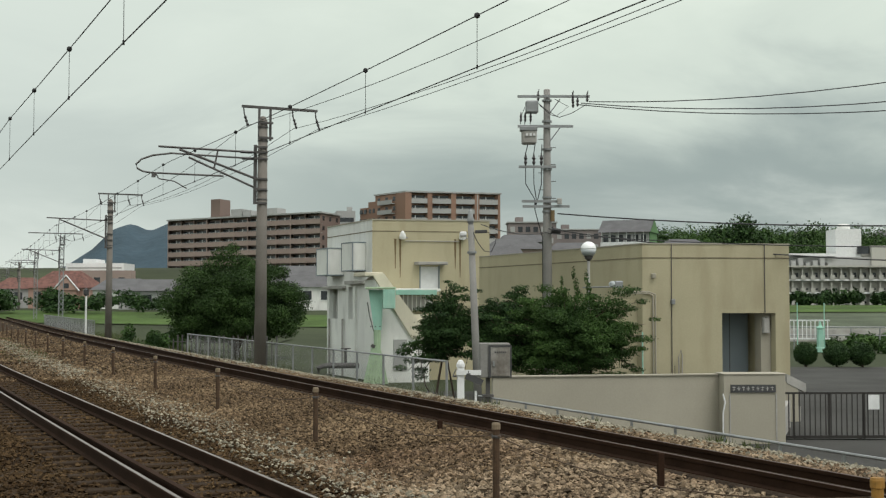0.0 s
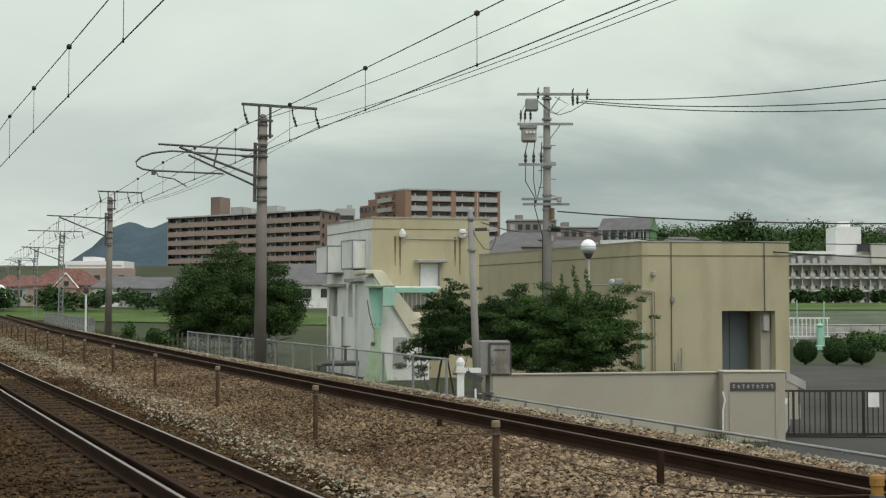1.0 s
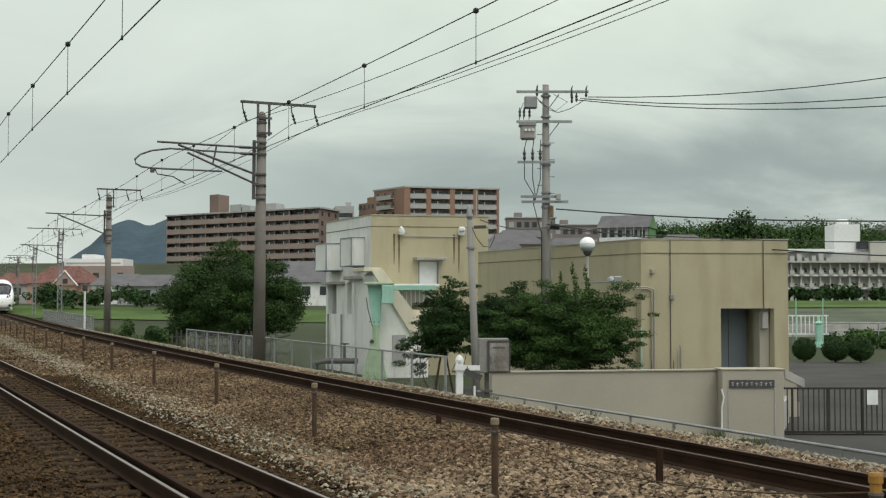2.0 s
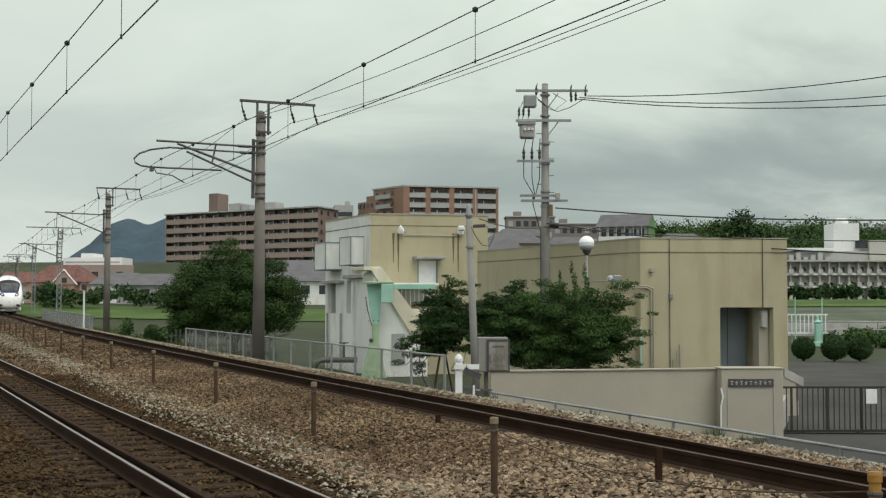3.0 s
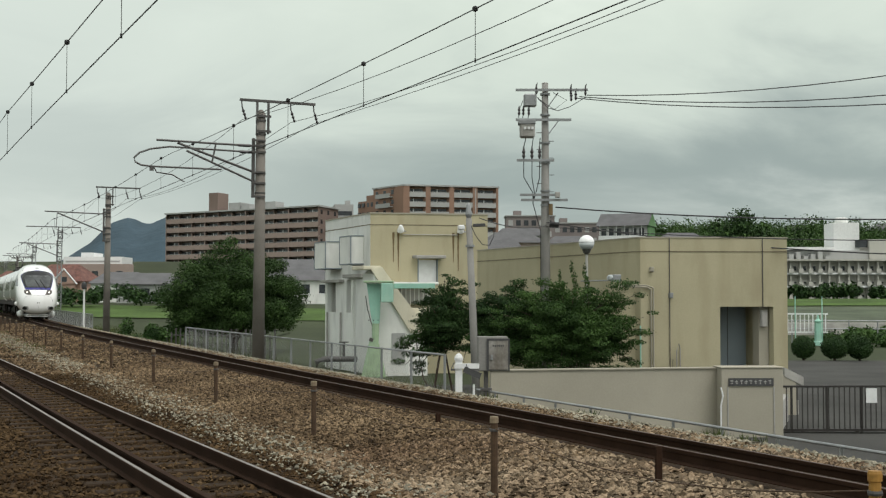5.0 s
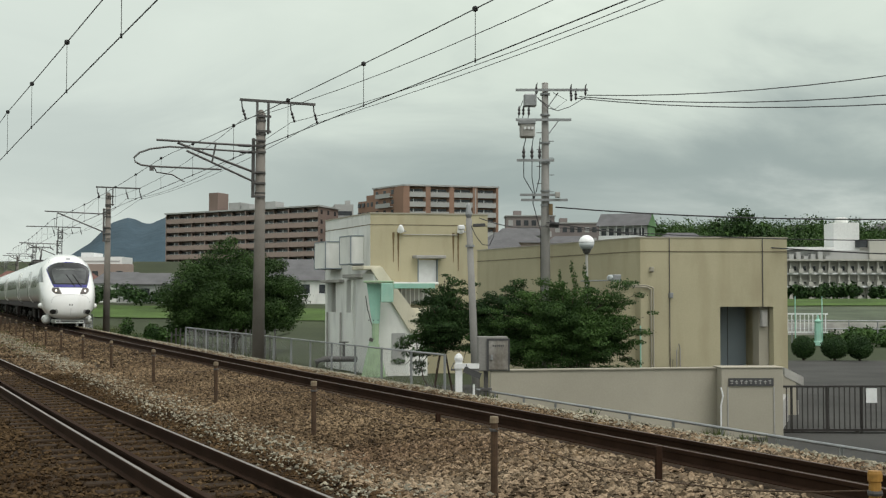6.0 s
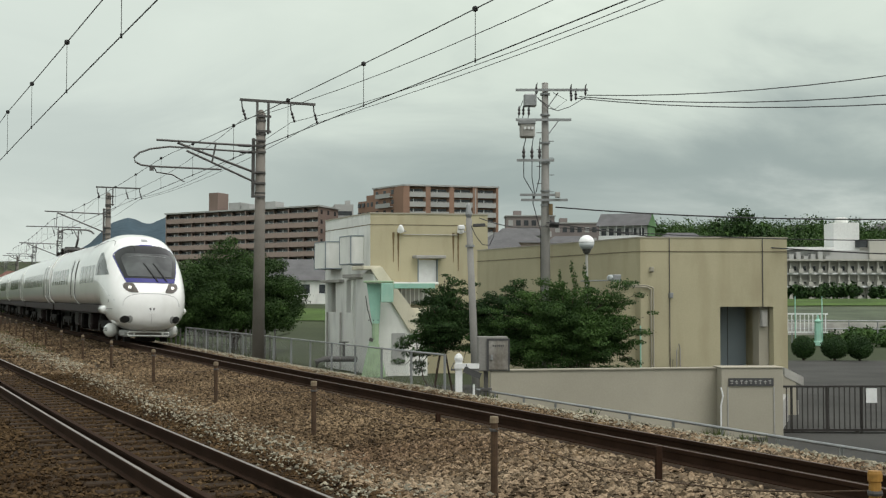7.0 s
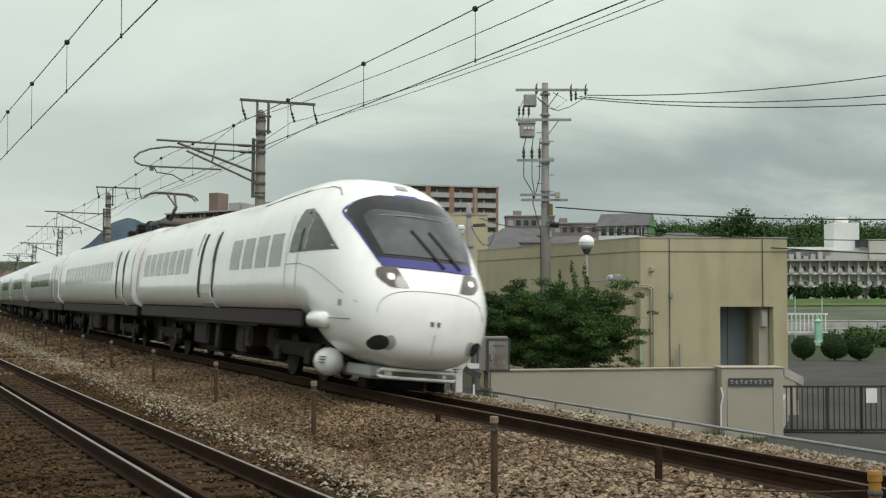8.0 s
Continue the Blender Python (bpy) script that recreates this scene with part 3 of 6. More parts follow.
    part("drain_pipe", Geo().tube([p.at(-0.1, 3.85, BASE), p.at(-0.1, 3.85, 0.9)], 0.05, 8), M["concrete"], house)
    part("drain_pipe", Geo().tube([p.at(-0.1, 5.9, BASE), p.at(-0.1, 5.9, 0.9)], 0.05, 8), M["concrete"], house)
    # landing and the solid flank of the outside stair with its sloping top
    part("landing", p.box(Geo(), 0.3, 2.6, -1.5, 0, 2.2, 2.32, 0.02), M["white_wall"], house)
    part("landing_panel", p.box(Geo(), 1.2, 2.6, -0.5, -0.44, 1.35, 2.0), M["pale_wall"], house, "grey slatted panel under the landing")
    for k in range(7):
        part("panel_slat", p.box(Geo(), 1.25 + 0.2 * k, 1.28 + 0.2 * k, -0.54, -0.5, 1.3, 2.2), M["white"], house)

    def flank(outline, va, vb):
        n = len(outline)
        return Geo().add([p.at(u, v, z) for v in (va, vb) for u, z in outline],
                         [tuple(range(n)), tuple(range(n, 2 * n))[::-1]] + [(i, (i + 1) % n, n + (i + 1) % n, n + i) for i in range(n)])
    part("stair_flank", flank([(-0.45, 0.4), (-0.45, 2.7), (-0.15, 2.92), (1.98, -0.02), (1.98, BASE), (-0.45, BASE)], -1.75, -0.3), M["white_wall"], house, "white rendered flank of the outside stair")
    part("stair_top", flank([(-0.2, 3.03), (-0.15, 2.92), (2.02, -0.06), (2.12, 0.03)], -1.82, -0.28), M["cream"], house, "cream sloping top of the stair flank")
    part("stair_parapet", flank([(-0.62, 2.9), (-0.12, 2.98), (2.0, 0.05), (1.2, 0.05)], -1.87, -1.752), M["cream"], house, "cream sloping parapet of the outside stair")
    part("stair_head", p.box(Geo(), -0.95, -0.16, -1.82, -0.28, 2.86, 3.03, 0.02), M["cream"], house)
    part("stair_foot", p.box(Geo(), 1.0, 2.3, -1.3, 0, 0.7, 1.15, 0.02), M["cream"], house)
    part("lower_door", p.box(Geo(), 0.35, 0.95, -1.8, -1.74, -1.3, 0.05), M["pale_wall"], house)
    return p


tower_plan = gate_house()


def mint_gate():
    """Sluice gear beside the stair: chest, tapered plate and flared lower casing."""
    gear = thing("sluice_gear", pose(-3.15, 55.6, 0), "mint green painted sluice gear with faded lower casing", "machinery")
    part("chest", Geo().box(0.46, 0.98, -0.5, 0.3, 1.42, 2.26, bevel=0.03), M["mint"], gear, "mint green steel chest")
    g = Geo().add([(-0.18, -0.15, 2.25), (0.45, -0.15, 2.25), (0.38, -0.15, 0.5), (0.06, -0.15, 0.5), (-0.18, 0.15, 2.25), (0.45, 0.15, 2.25), (0.38, 0.15, 0.5), (0.06, 0.15, 0.5)],
                  [(0, 1, 2, 3), (4, 7, 6, 5), (0, 4, 5, 1), (2, 6, 7, 3), (0, 3, 7, 4), (1, 5, 6, 2)])
    part("tapered_plate", g, M["mint"], gear)
    part("top_plate", Geo().box(-0.3, 1.0, -0.5, 0.2, 2.27, 2.36, bevel=0.02), M["mint_pale"], gear)
    part("top_beam", Geo().box(1.0, 2.8, -0.1, 0.0, 2.02, 2.24, bevel=0.01), M["mint"], gear, "mint green channel beam along the landing")
    part("stem", Geo().tube([(0.2, 0, -0.35), (0.2, 0, 0.5)], 0.15, 10, 0.17), M["mint_pale"], gear)
    part("torn_flap", Geo().box(0.02, 0.2, -0.2, -0.17, -0.25, -0.1, pose(0, 0, 0, 0, 25, 0)), M["dark_steel"], gear, "dark torn flap")
    for k in range(7):
        a, b = -0.04 + 0.05 * k, -0.42 + 0.16 * k
        g = Geo().add([(a, -0.16, -0.2), (a + 0.05, -0.16, -0.2), (b + 0.15, -0.32, -1.9), (b, -0.32, -1.9), (a, 0.16, -0.2), (a + 0.05, 0.16, -0.2), (b + 0.15, 0.3, -1.9), (b, 0.3, -1.9)],
                      [(0, 1, 2, 3), (4, 7, 6, 5), (0, 4, 5, 1), (2, 6, 7, 3), (0, 3, 7, 4), (1, 5, 6, 2)])
        part("casing_slat", g, M["mint_pale"], gear, "faded green casing slat")
    for x in (-0.1, 0.1, 0.3):
        part("bolt_row", Geo().box(x, x + 0.05, -0.17, -0.15, 0.62, 0.67), M["dark_steel"], gear)
    part("strap", Geo().tube([(-0.22, -0.2, 1.7), (-0.14, -0.2, 1.15), (0.05, -0.2, 0.45)], 0.022, 6), M["dark_steel"], gear)


mint_gate()


def pipe_valve():
    v = thing("valve_set", pose(-4.9, 56.5, BASE), "dark iron valve on a pipe by the white wall", "valve")
    part("pipe", Geo().tube([(-0.7, 0, 0.3), (-0.7, 0, 0.75), (-0.4, 0, 0.85), (1.1, 0, 0.85)], 0.13, 10), M["dark_steel"], v)
    part("flange", Geo().tube([(-0.72, 0, 0.05), (-0.72, 0, 0.4)], 0.26, 12), M["dark_steel"], v)
    part("stem", Geo().tube([(0.5, 0, 0.85), (0.5, 0, 1.6)], 0.06, 8), M["dark_steel"], v)
    part("wheel", Geo().tube([(0.5 + 0.2 * math.cos(a * math.tau / 12), 0.2 * math.sin(a * math.tau / 12), 1.6) for a in range(13)], 0.025, 6), M["dark_steel"], v)


pipe_valve()


def boundary_wall():
    wall = solid("boundary_wall", Geo().prism([(1.15, 30.5), (6.8, 31.63), (6.8, 31.83), (1.12, 30.7)], BASE, -0.12), M["grey_wall"],
                 "plain beige-grey rendered boundary wall", "wall", kind="structure")
    part("coping", Geo().prism([(1.1, 30.46), (6.8, 31.59), (6.8, 31.87), (1.08, 30.74)], -0.12, -0.09), M["grey_wall"], wall)
    pillar = thing("sign_pillar", pose(6.8, 31.15, 0, 0, 0, 2), "beige gate pillar with a dark name plate", "pillar")
    part("body", Geo().box(0, 1.52, 0, 0.7, BASE, -0.09, bevel=0.012), M["grey_wall"], pillar)
    part("cap", Geo().box(-0.02, 1.54, -0.02, 0.72, -0.09, -0.06, bevel=0.008), M["grey_wall"], pillar)
    plate = part("name_plate", Geo().box(0.17, 1.28, -0.03, 0, -0.52, -0.33), M["sign"], pillar, "dark plate with light characters")
    for k in range(9):
        x = 0.215 + 0.117 * k
        part("character_bar", Geo().box(x, x + 0.07, -0.036, -0.03, -0.405 - 0.02 * (k % 2), -0.385 - 0.02 * (k % 2)), M["pale_wall"], plate)
        part("character_bar", Geo().box(x + 0.015 * (k % 3), x + 0.06, -0.036, -0.03, -0.46, -0.445), M["concrete"], plate)
        part("character_bar", Geo().box(x + 0.03, x + 0.043, -0.035, -0.03, -0.475, -0.375), M["concrete"], plate)
    for x0, x1, z0, z1 in ((0.14, 0.17, BASE, -0.55), (1.28, 1.31, BASE, -0.55)):
        part("panel_edge", Geo().box(x0, x1, -0.02, 0, z0, z1), M["concrete"], pillar)
    part("drain", Geo().tube([(-0.03, -0.05, BASE), (-0.03, -0.05, -1.0), (0.02, -0.07, -0.75), (-0.03, -0.05, -0.55)], 0.02, 6), M["white"], pillar)


boundary_wall()


def sliding_gate():
    gate = thing("sliding_gate", pose(8.5, 32.3, 0, 0, 0, 2), "dark brown sliding gate with slim upright bars", "gate")
    L = 4.6
    part("top_rail", Geo().box(0, L, -0.03, 0.03, -0.64, -0.59), M["gate_black"], gate)
    part("bottom_rail", Geo().box(0, L, -0.03, 0.03, -1.75, -1.68), M["gate_black"], gate)
    bar = None
    for k in range(int(L / 0.135)):
        if bar is None:
            bar = part("bar", Geo().box(-0.012, 0.012, -0.012, 0.012, -1.69, -0.62), M["gate_black"], gate)
            ob = bar
        else:
            ob = new("bar", bar.data)
            ob.parent = gate
        ob.location.x = 0.06 + 0.135 * k
    for k in (0, 1, 2, 3):
        part("stile", Geo().box(0.9 * k + 0.3, 0.9 * k + 0.345, -0.03, 0.03, -1.78, -0.6), M["gate_black"], gate)
    for x in (0.6, 2.0, 3.6):
        part("wheel", Geo().tube([(x, -0.02, -1.755), (x, 0.02, -1.755)], 0.05, 12), M["gate_black"], gate)
    part("notice", Geo().box(2.22, 2.5, -0.05, -0.035, -1.03, -0.66), M["white"], gate, "white notice board")


sliding_gate()
solid("planter_wall", Geo().prism([(8.55, 33.0), (8.75, 32.9), (9.6, 35.5), (9.4, 35.6)], BASE, -1.05), M["concrete"], "pale concrete planter kerb beside the gate", "kerb")

# ---- fences along the line ----


def pipe_fence():
    fence = thing("pipe_fence", Matrix(), "low galvanised pipe railing on the embankment edge", "fence")
    rows = [beside(y, 2.72, -0.24) for y in np.arange(5, 25.1, 0.5)]
    part("rail", Geo().tube(rows, 0.022, 8), M["steel"], fence)
    post = None
    for k in range(17):
        y = depth_at(1.25 * k, 5.92)
        p = beside(y, 2.72, 0)
        g = Geo().box(-0.02, 0.02, -0.02, 0.02, -0.85, -0.25)
        ob = part("post", g, M["steel"], fence) if post is None else new("post", post.data)
        ob.parent = fence
        post = post or ob
        ob.location = p


pipe_fence()


def mesh_fence(y0, y1, top, low, step, label):
    fence = thing("mesh_fence", Matrix(), label, "fence", "mesh fences")
    off = 3.05
    for z, r in ((top, 0.024), (low + 0.1, 0.018)):
        part("rail", Geo().tube([beside(y, off, z) for y in np.linspace(y0, y1, 24)], r, 6), M["steel"], fence)
    post, y = None, y0
    while y < y1 + 0.1:
        if post is None:
            ob = post = part("post", Geo().tube([(0, 0, low - 0.4), (0, 0, top + 0.02)], 0.03, 8), M["steel"], fence)
        else:
            ob = new("post", post.data)
            ob.parent = fence
        ob.location = beside(y, off, 0)
        y = depth_at(2.0, y)
    # the mesh itself: slim crossing wires
    g = Geo()
    rise = (top - low - 0.1) / 1.04
    for d in (-1, 1):
        for y in np.arange(y0, y1, step):
            e = y + rise * d
            if y0 <= e <= y1:
                g.tube([beside(y, off, low + 0.1), beside(e, off, top)], 0.0022 if step < 0.2 else 0.006, 3, caps=False)
    tagged(part("mesh", g, M["steel"], fence), kind="stuff")


mesh_fence(27.2, 53.0, 0.36, -1.05, 0.125, "grey wire-mesh fence with steel posts along the railway")
mesh_fence(83.5, 130.0, 0.5, -0.75, 0.22, "close-meshed grey fence further along the railway")


def picket_fence():
    fence = thing("picket_fence", Matrix(), "low dark picket fence beyond the railway", "fence")
    a, b = Vector((-17.0, 76.0, -1.9)), Vector((-9.5, 72.0, -1.9))
    for k in range(26):
        p = a.lerp(b, k / 25)
        part("picket", Geo().box(p.x - 0.04, p.x + 0.04, p.y - 0.03, p.y + 0.03, -1.95, -0.2 - 0.25 * ((k * 7) % 3 == 0)), M["dark_steel"], fence)
    part("rail", Geo().tube([a + Vector((0, 0, 1.3)), b + Vector((0, 0, 1.3))], 0.03, 6), M["dark_steel"], fence)


picket_fence()


POST_Y = [9.06, 13.95, 19.3, 24.7, 30.3, 36.0, 41.4, 46.9, 52.0]


def rope_posts():
    ys = POST_Y + [depth_at(5.4 * k, POST_Y[-1]) for k in range(1, 7)]
    tops = []
    base = None
    for k, y in enumerate(ys):
        p = beside(y, -2.76, -0.24 if k == 0 else -0.36)
        mat = M["post_orange"] if k == 0 else M["post"]
        post = thing("rope_post", turned(p, 13 * k), ("short orange round post between the tracks" if k == 0 else "short rusty round post between the tracks"), "post", "posts with a rope")
        lean = Geo().lathe([(0.036, -0.05), (0.038, 0.6), (0.038, 0.76), (0.012, 0.765)], 12)
        part("shaft", lean, mat, post)
        part("cap", Geo().lathe([(0.04, 0.745), (0.046, 0.75), (0.046, 0.795), (0.04, 0.812), (0.012, 0.815)], 12), mat if k == 0 else M["post_cap"], post, "worn pale cap")
        part("collar", Geo().lathe([(0.045, 0.66), (0.049, 0.675), (0.045, 0.69)], 12), M["dark_steel"], post)
        tops.append(p + Vector((0, 0, 0.69)))
    rope = thing("rope", Matrix(), "thin sagging rope strung between short posts", "rope")
    for a, b in zip(tops, tops[1:]):
        pts = [a.lerp(b, i / 10) - Vector((0, 0, 0.2 * 4 * (i / 10) * (1 - i / 10))) for i in range(11)]
        part("span", Geo().tube(pts, 0.006, 5), M["post"], rope)


rope_posts()

# ---- trackside gear ----


def control_box():
    box = thing("control_cabinet", pose(1.02, 25.6, 0, 0, 0, 4), "grey steel control cabinet on a dark post", "cabinet")
    part("body", Geo().box(-0.33, 0.27, -0.15, 0.15, 0.17, 0.86, bevel=0.015), M["pole_grey"], box)
    door = part("door", Geo().box(-0.12, 0.27, -0.175, -0.15, 0.2, 0.78, bevel=0.008), M["stained_door"], box, "grime-stained grey hinged door")
    part("door_frame", Geo().box(-0.16, -0.12, -0.18, -0.15, 0.17, 0.82).box(-0.12, 0.27, -0.18, -0.15, 0.782, 0.82).box(0.272, 0.30, -0.18, -0.15, 0.17, 0.82), M["sign"], door, "dark frame round the door")
    part("handle", Geo().box(-0.08, -0.04, -0.2, -0.175, 0.4, 0.5), M["steel"], door)
    for k in range(6):
        part("label_bar", Geo().box(-0.04 + 0.04 * k, -0.04 + 0.04 * k + 0.026, -0.181, -0.175, 0.66, 0.695), M["sign"], door)
    part("post", Geo().box(-0.2, -0.12, -0.06, 0.06, -1.0, 0.17), M["dark_steel"], box)
    part("clamp", Geo().box(-0.26, -0.05, -0.09, 0.09, -0.22, -0.17), M["dark_steel"], box)


control_box()


def marker_sign():
    s = thing("marker_post", pose(0.31, 25.2, 0, 0, 0, 4), "white marker post with an arm lettered L", "sign")
    part("post", Geo().box(-0.07, 0.07, -0.06, 0.06, -0.75, 0.42, bevel=0.01), M["white"], s)
    part("cap", Geo().lathe([(0.085, 0.4), (0.085, 0.45), (0.05, 0.52), (0.01, 0.54)], 10), M["white"], s)
    arm = part("arm", Geo().box(-0.09, 0.4, -0.085, -0.06, 0.24, 0.34), M["white"], s)
    part("letter_l", Geo().box(0.14, 0.155, -0.09, -0.085, 0.26, 0.325).box(0.155, 0.19, -0.09, -0.085, 0.26, 0.275), M["sign"], arm, "black letter L")
    part("side_bracket", Geo().add([(-0.15, -0.09, 0.22), (-0.09, -0.09, 0.36), (-0.09, 0.09, 0.36), (-0.15, 0.09, 0.22)], [(0, 1, 2, 3)]).box(-0.15, -0.08, -0.09, 0.09, 0.2, 0.23), M["sign"], s)
    m = pose(0.28, -0.07, 0.15, 0, 22, 0)
    part("lower_blade", Geo().box(-0.2, 0.16, -0.02, 0.02, -0.06, 0.06, m), M["sign"], s, "black lowered blade")
    part("short_stub", Geo().box(0.28, 0.32, -0.03, 0.03, -0.75, -0.08), M["white"], s)


marker_sign()


def stake(name, y, off, h, label):
    p = beside(y, off, -0.24)
    st = thing(name, turned(p, 20), label, "stake")
    part("shaft", Geo().box(-0.035, 0.035, -0.02, 0.02, -0.1, h, bevel=0.006), M["rail_side"], st)
    part("foot", Geo().box(-0.1, 0.1, -0.08, 0.08, -0.05, 0.045, bevel=0.02), M["concrete"], st)


stake("track_stake", 18.9, -1.02, 0.2, "short dark steel stake in the ballast")
stake("track_stake", 13.3, -1.28, 0.4, "short dark steel stake with a stone foot")

# ---- poles ----


def small_pole():
    pole = thing("camera_pole", pose(0.9, 33.0, BASE, 0, -2.3, 0), "slim grey concrete pole with fittings", "pole")
    part("shaft", Geo().tube([(0, 0, 0), (0, 0, 5.65)], 0.115, 14, 0.08), M["pole_grey"], pole, smooth=True)
    part("cap", Geo().lathe([(0.06, 5.65), (0.09, 5.75), (0.05, 6.0), (0.02, 6.05)], 10), M["steel"], pole)
    part("floodlight", Geo().box(-0.3, -0.12, -0.12, 0.12, 5.35, 5.48, bevel=0.03), M["white"], pole)
    part("cable_box", Geo().box(0.1, 0.42, -0.06, 0.06, 5.42, 5.5, bevel=0.01), M["sign"], pole)
    part("cable_loop", Geo().tube([(0.05, -0.05, 5.45), (0.15, -0.06, 5.2), (0.32, -0.06, 4.95), (0.5, -0.06, 4.92), (0.62, -0.05, 5.15), (0.66, 0, 5.4)], 0.012, 6), M["wire"], pole)
    part("band", Geo().lathe([(0.12, 4.9), (0.12, 4.96)], 12), M["steel"], pole)


small_pole()


def globe_lamp():
    lamp = thing("globe_lamp", pose(4.07, 36.0, BASE), "garden lamp with a white glass globe", "lamp")
    part("stem", Geo().tube([(0, 0, 0), (0, 0, 4.85)], 0.04, 10), M["concrete"], lamp)
    part("socket", Geo().lathe([(0.04, 4.8), (0.1, 4.86), (0.14, 4.97)], 12), M["dark_steel"], lamp)
    part("lower_globe", Geo().lathe([(0.14, 4.95), (0.2, 5.03), (0.222, 5.14)], 20), M["smoked"], lamp, smooth=True)
    part("globe", Geo().lathe([(0.223, 5.14)] + [(0.223 * math.cos(a), 5.14 + 0.215 * math.sin(a)) for a in np.linspace(0.1, 1.5, 8)], 20), M["globe"], lamp, "white glass globe", True)


globe_lamp()


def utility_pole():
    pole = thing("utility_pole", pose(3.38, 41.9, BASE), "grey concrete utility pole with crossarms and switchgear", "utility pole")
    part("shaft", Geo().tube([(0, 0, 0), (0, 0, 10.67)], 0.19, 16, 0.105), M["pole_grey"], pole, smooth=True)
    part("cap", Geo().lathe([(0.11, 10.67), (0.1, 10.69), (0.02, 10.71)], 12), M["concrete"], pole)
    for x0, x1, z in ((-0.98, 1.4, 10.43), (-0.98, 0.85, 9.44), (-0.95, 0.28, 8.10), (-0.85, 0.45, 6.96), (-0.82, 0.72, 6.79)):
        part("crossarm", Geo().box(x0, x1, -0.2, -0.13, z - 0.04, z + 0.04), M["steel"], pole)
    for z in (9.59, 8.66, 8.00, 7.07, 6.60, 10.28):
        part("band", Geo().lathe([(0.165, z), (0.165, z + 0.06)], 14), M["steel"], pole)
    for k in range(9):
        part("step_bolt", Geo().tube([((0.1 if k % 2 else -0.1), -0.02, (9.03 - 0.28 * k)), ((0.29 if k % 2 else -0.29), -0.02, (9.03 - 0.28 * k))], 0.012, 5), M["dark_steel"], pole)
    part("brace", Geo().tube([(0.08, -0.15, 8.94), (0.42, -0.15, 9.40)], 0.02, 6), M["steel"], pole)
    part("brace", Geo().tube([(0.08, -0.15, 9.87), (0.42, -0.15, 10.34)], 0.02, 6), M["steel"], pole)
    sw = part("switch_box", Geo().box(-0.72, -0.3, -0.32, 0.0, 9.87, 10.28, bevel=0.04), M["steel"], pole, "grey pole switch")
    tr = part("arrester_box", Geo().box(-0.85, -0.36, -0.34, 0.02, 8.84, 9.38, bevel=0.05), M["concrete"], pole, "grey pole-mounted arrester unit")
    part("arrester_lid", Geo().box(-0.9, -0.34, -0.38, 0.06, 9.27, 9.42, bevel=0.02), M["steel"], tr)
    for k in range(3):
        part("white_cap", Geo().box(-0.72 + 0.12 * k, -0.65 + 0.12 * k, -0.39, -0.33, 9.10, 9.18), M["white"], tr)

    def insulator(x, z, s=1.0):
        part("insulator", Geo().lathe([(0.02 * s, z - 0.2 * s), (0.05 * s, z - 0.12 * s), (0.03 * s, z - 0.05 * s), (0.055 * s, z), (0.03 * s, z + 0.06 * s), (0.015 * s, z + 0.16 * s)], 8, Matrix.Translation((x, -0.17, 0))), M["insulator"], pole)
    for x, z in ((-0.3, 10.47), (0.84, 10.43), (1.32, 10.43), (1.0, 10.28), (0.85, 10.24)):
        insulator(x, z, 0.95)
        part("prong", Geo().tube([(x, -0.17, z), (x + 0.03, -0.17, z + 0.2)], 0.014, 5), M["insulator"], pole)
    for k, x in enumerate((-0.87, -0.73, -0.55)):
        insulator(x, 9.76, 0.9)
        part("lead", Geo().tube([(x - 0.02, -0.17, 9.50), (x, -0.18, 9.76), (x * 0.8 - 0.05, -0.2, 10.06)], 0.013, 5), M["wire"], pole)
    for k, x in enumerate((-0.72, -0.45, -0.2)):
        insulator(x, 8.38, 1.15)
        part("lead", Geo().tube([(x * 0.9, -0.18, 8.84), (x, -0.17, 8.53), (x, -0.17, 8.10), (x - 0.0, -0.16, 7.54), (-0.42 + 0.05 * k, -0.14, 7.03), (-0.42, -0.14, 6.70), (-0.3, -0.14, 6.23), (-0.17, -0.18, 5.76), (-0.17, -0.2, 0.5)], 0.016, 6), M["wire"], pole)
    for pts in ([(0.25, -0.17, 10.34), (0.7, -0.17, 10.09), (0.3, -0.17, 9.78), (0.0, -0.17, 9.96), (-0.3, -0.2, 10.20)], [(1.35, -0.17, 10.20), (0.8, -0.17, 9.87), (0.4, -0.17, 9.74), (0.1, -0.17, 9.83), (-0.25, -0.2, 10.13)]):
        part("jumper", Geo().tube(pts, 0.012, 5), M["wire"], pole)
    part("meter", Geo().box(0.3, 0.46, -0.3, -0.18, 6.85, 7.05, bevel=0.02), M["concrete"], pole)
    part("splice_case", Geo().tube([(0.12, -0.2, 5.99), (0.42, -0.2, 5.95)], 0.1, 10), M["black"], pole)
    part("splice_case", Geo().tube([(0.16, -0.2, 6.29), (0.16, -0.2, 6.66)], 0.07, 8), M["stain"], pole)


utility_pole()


def sag_line(a, b, sag, n=16):
    a, b = Vector(a), Vector(b)
    return [a.lerp(b, i / n) - Vector((0, 0, 4 * sag * (i / n) * (1 - i / n))) for i in range(n + 1)]


def wire(name, pts, r, label, group):
    return solid(name, Geo().tube(pts, r, 5), M["wire"], label, "wire", group)


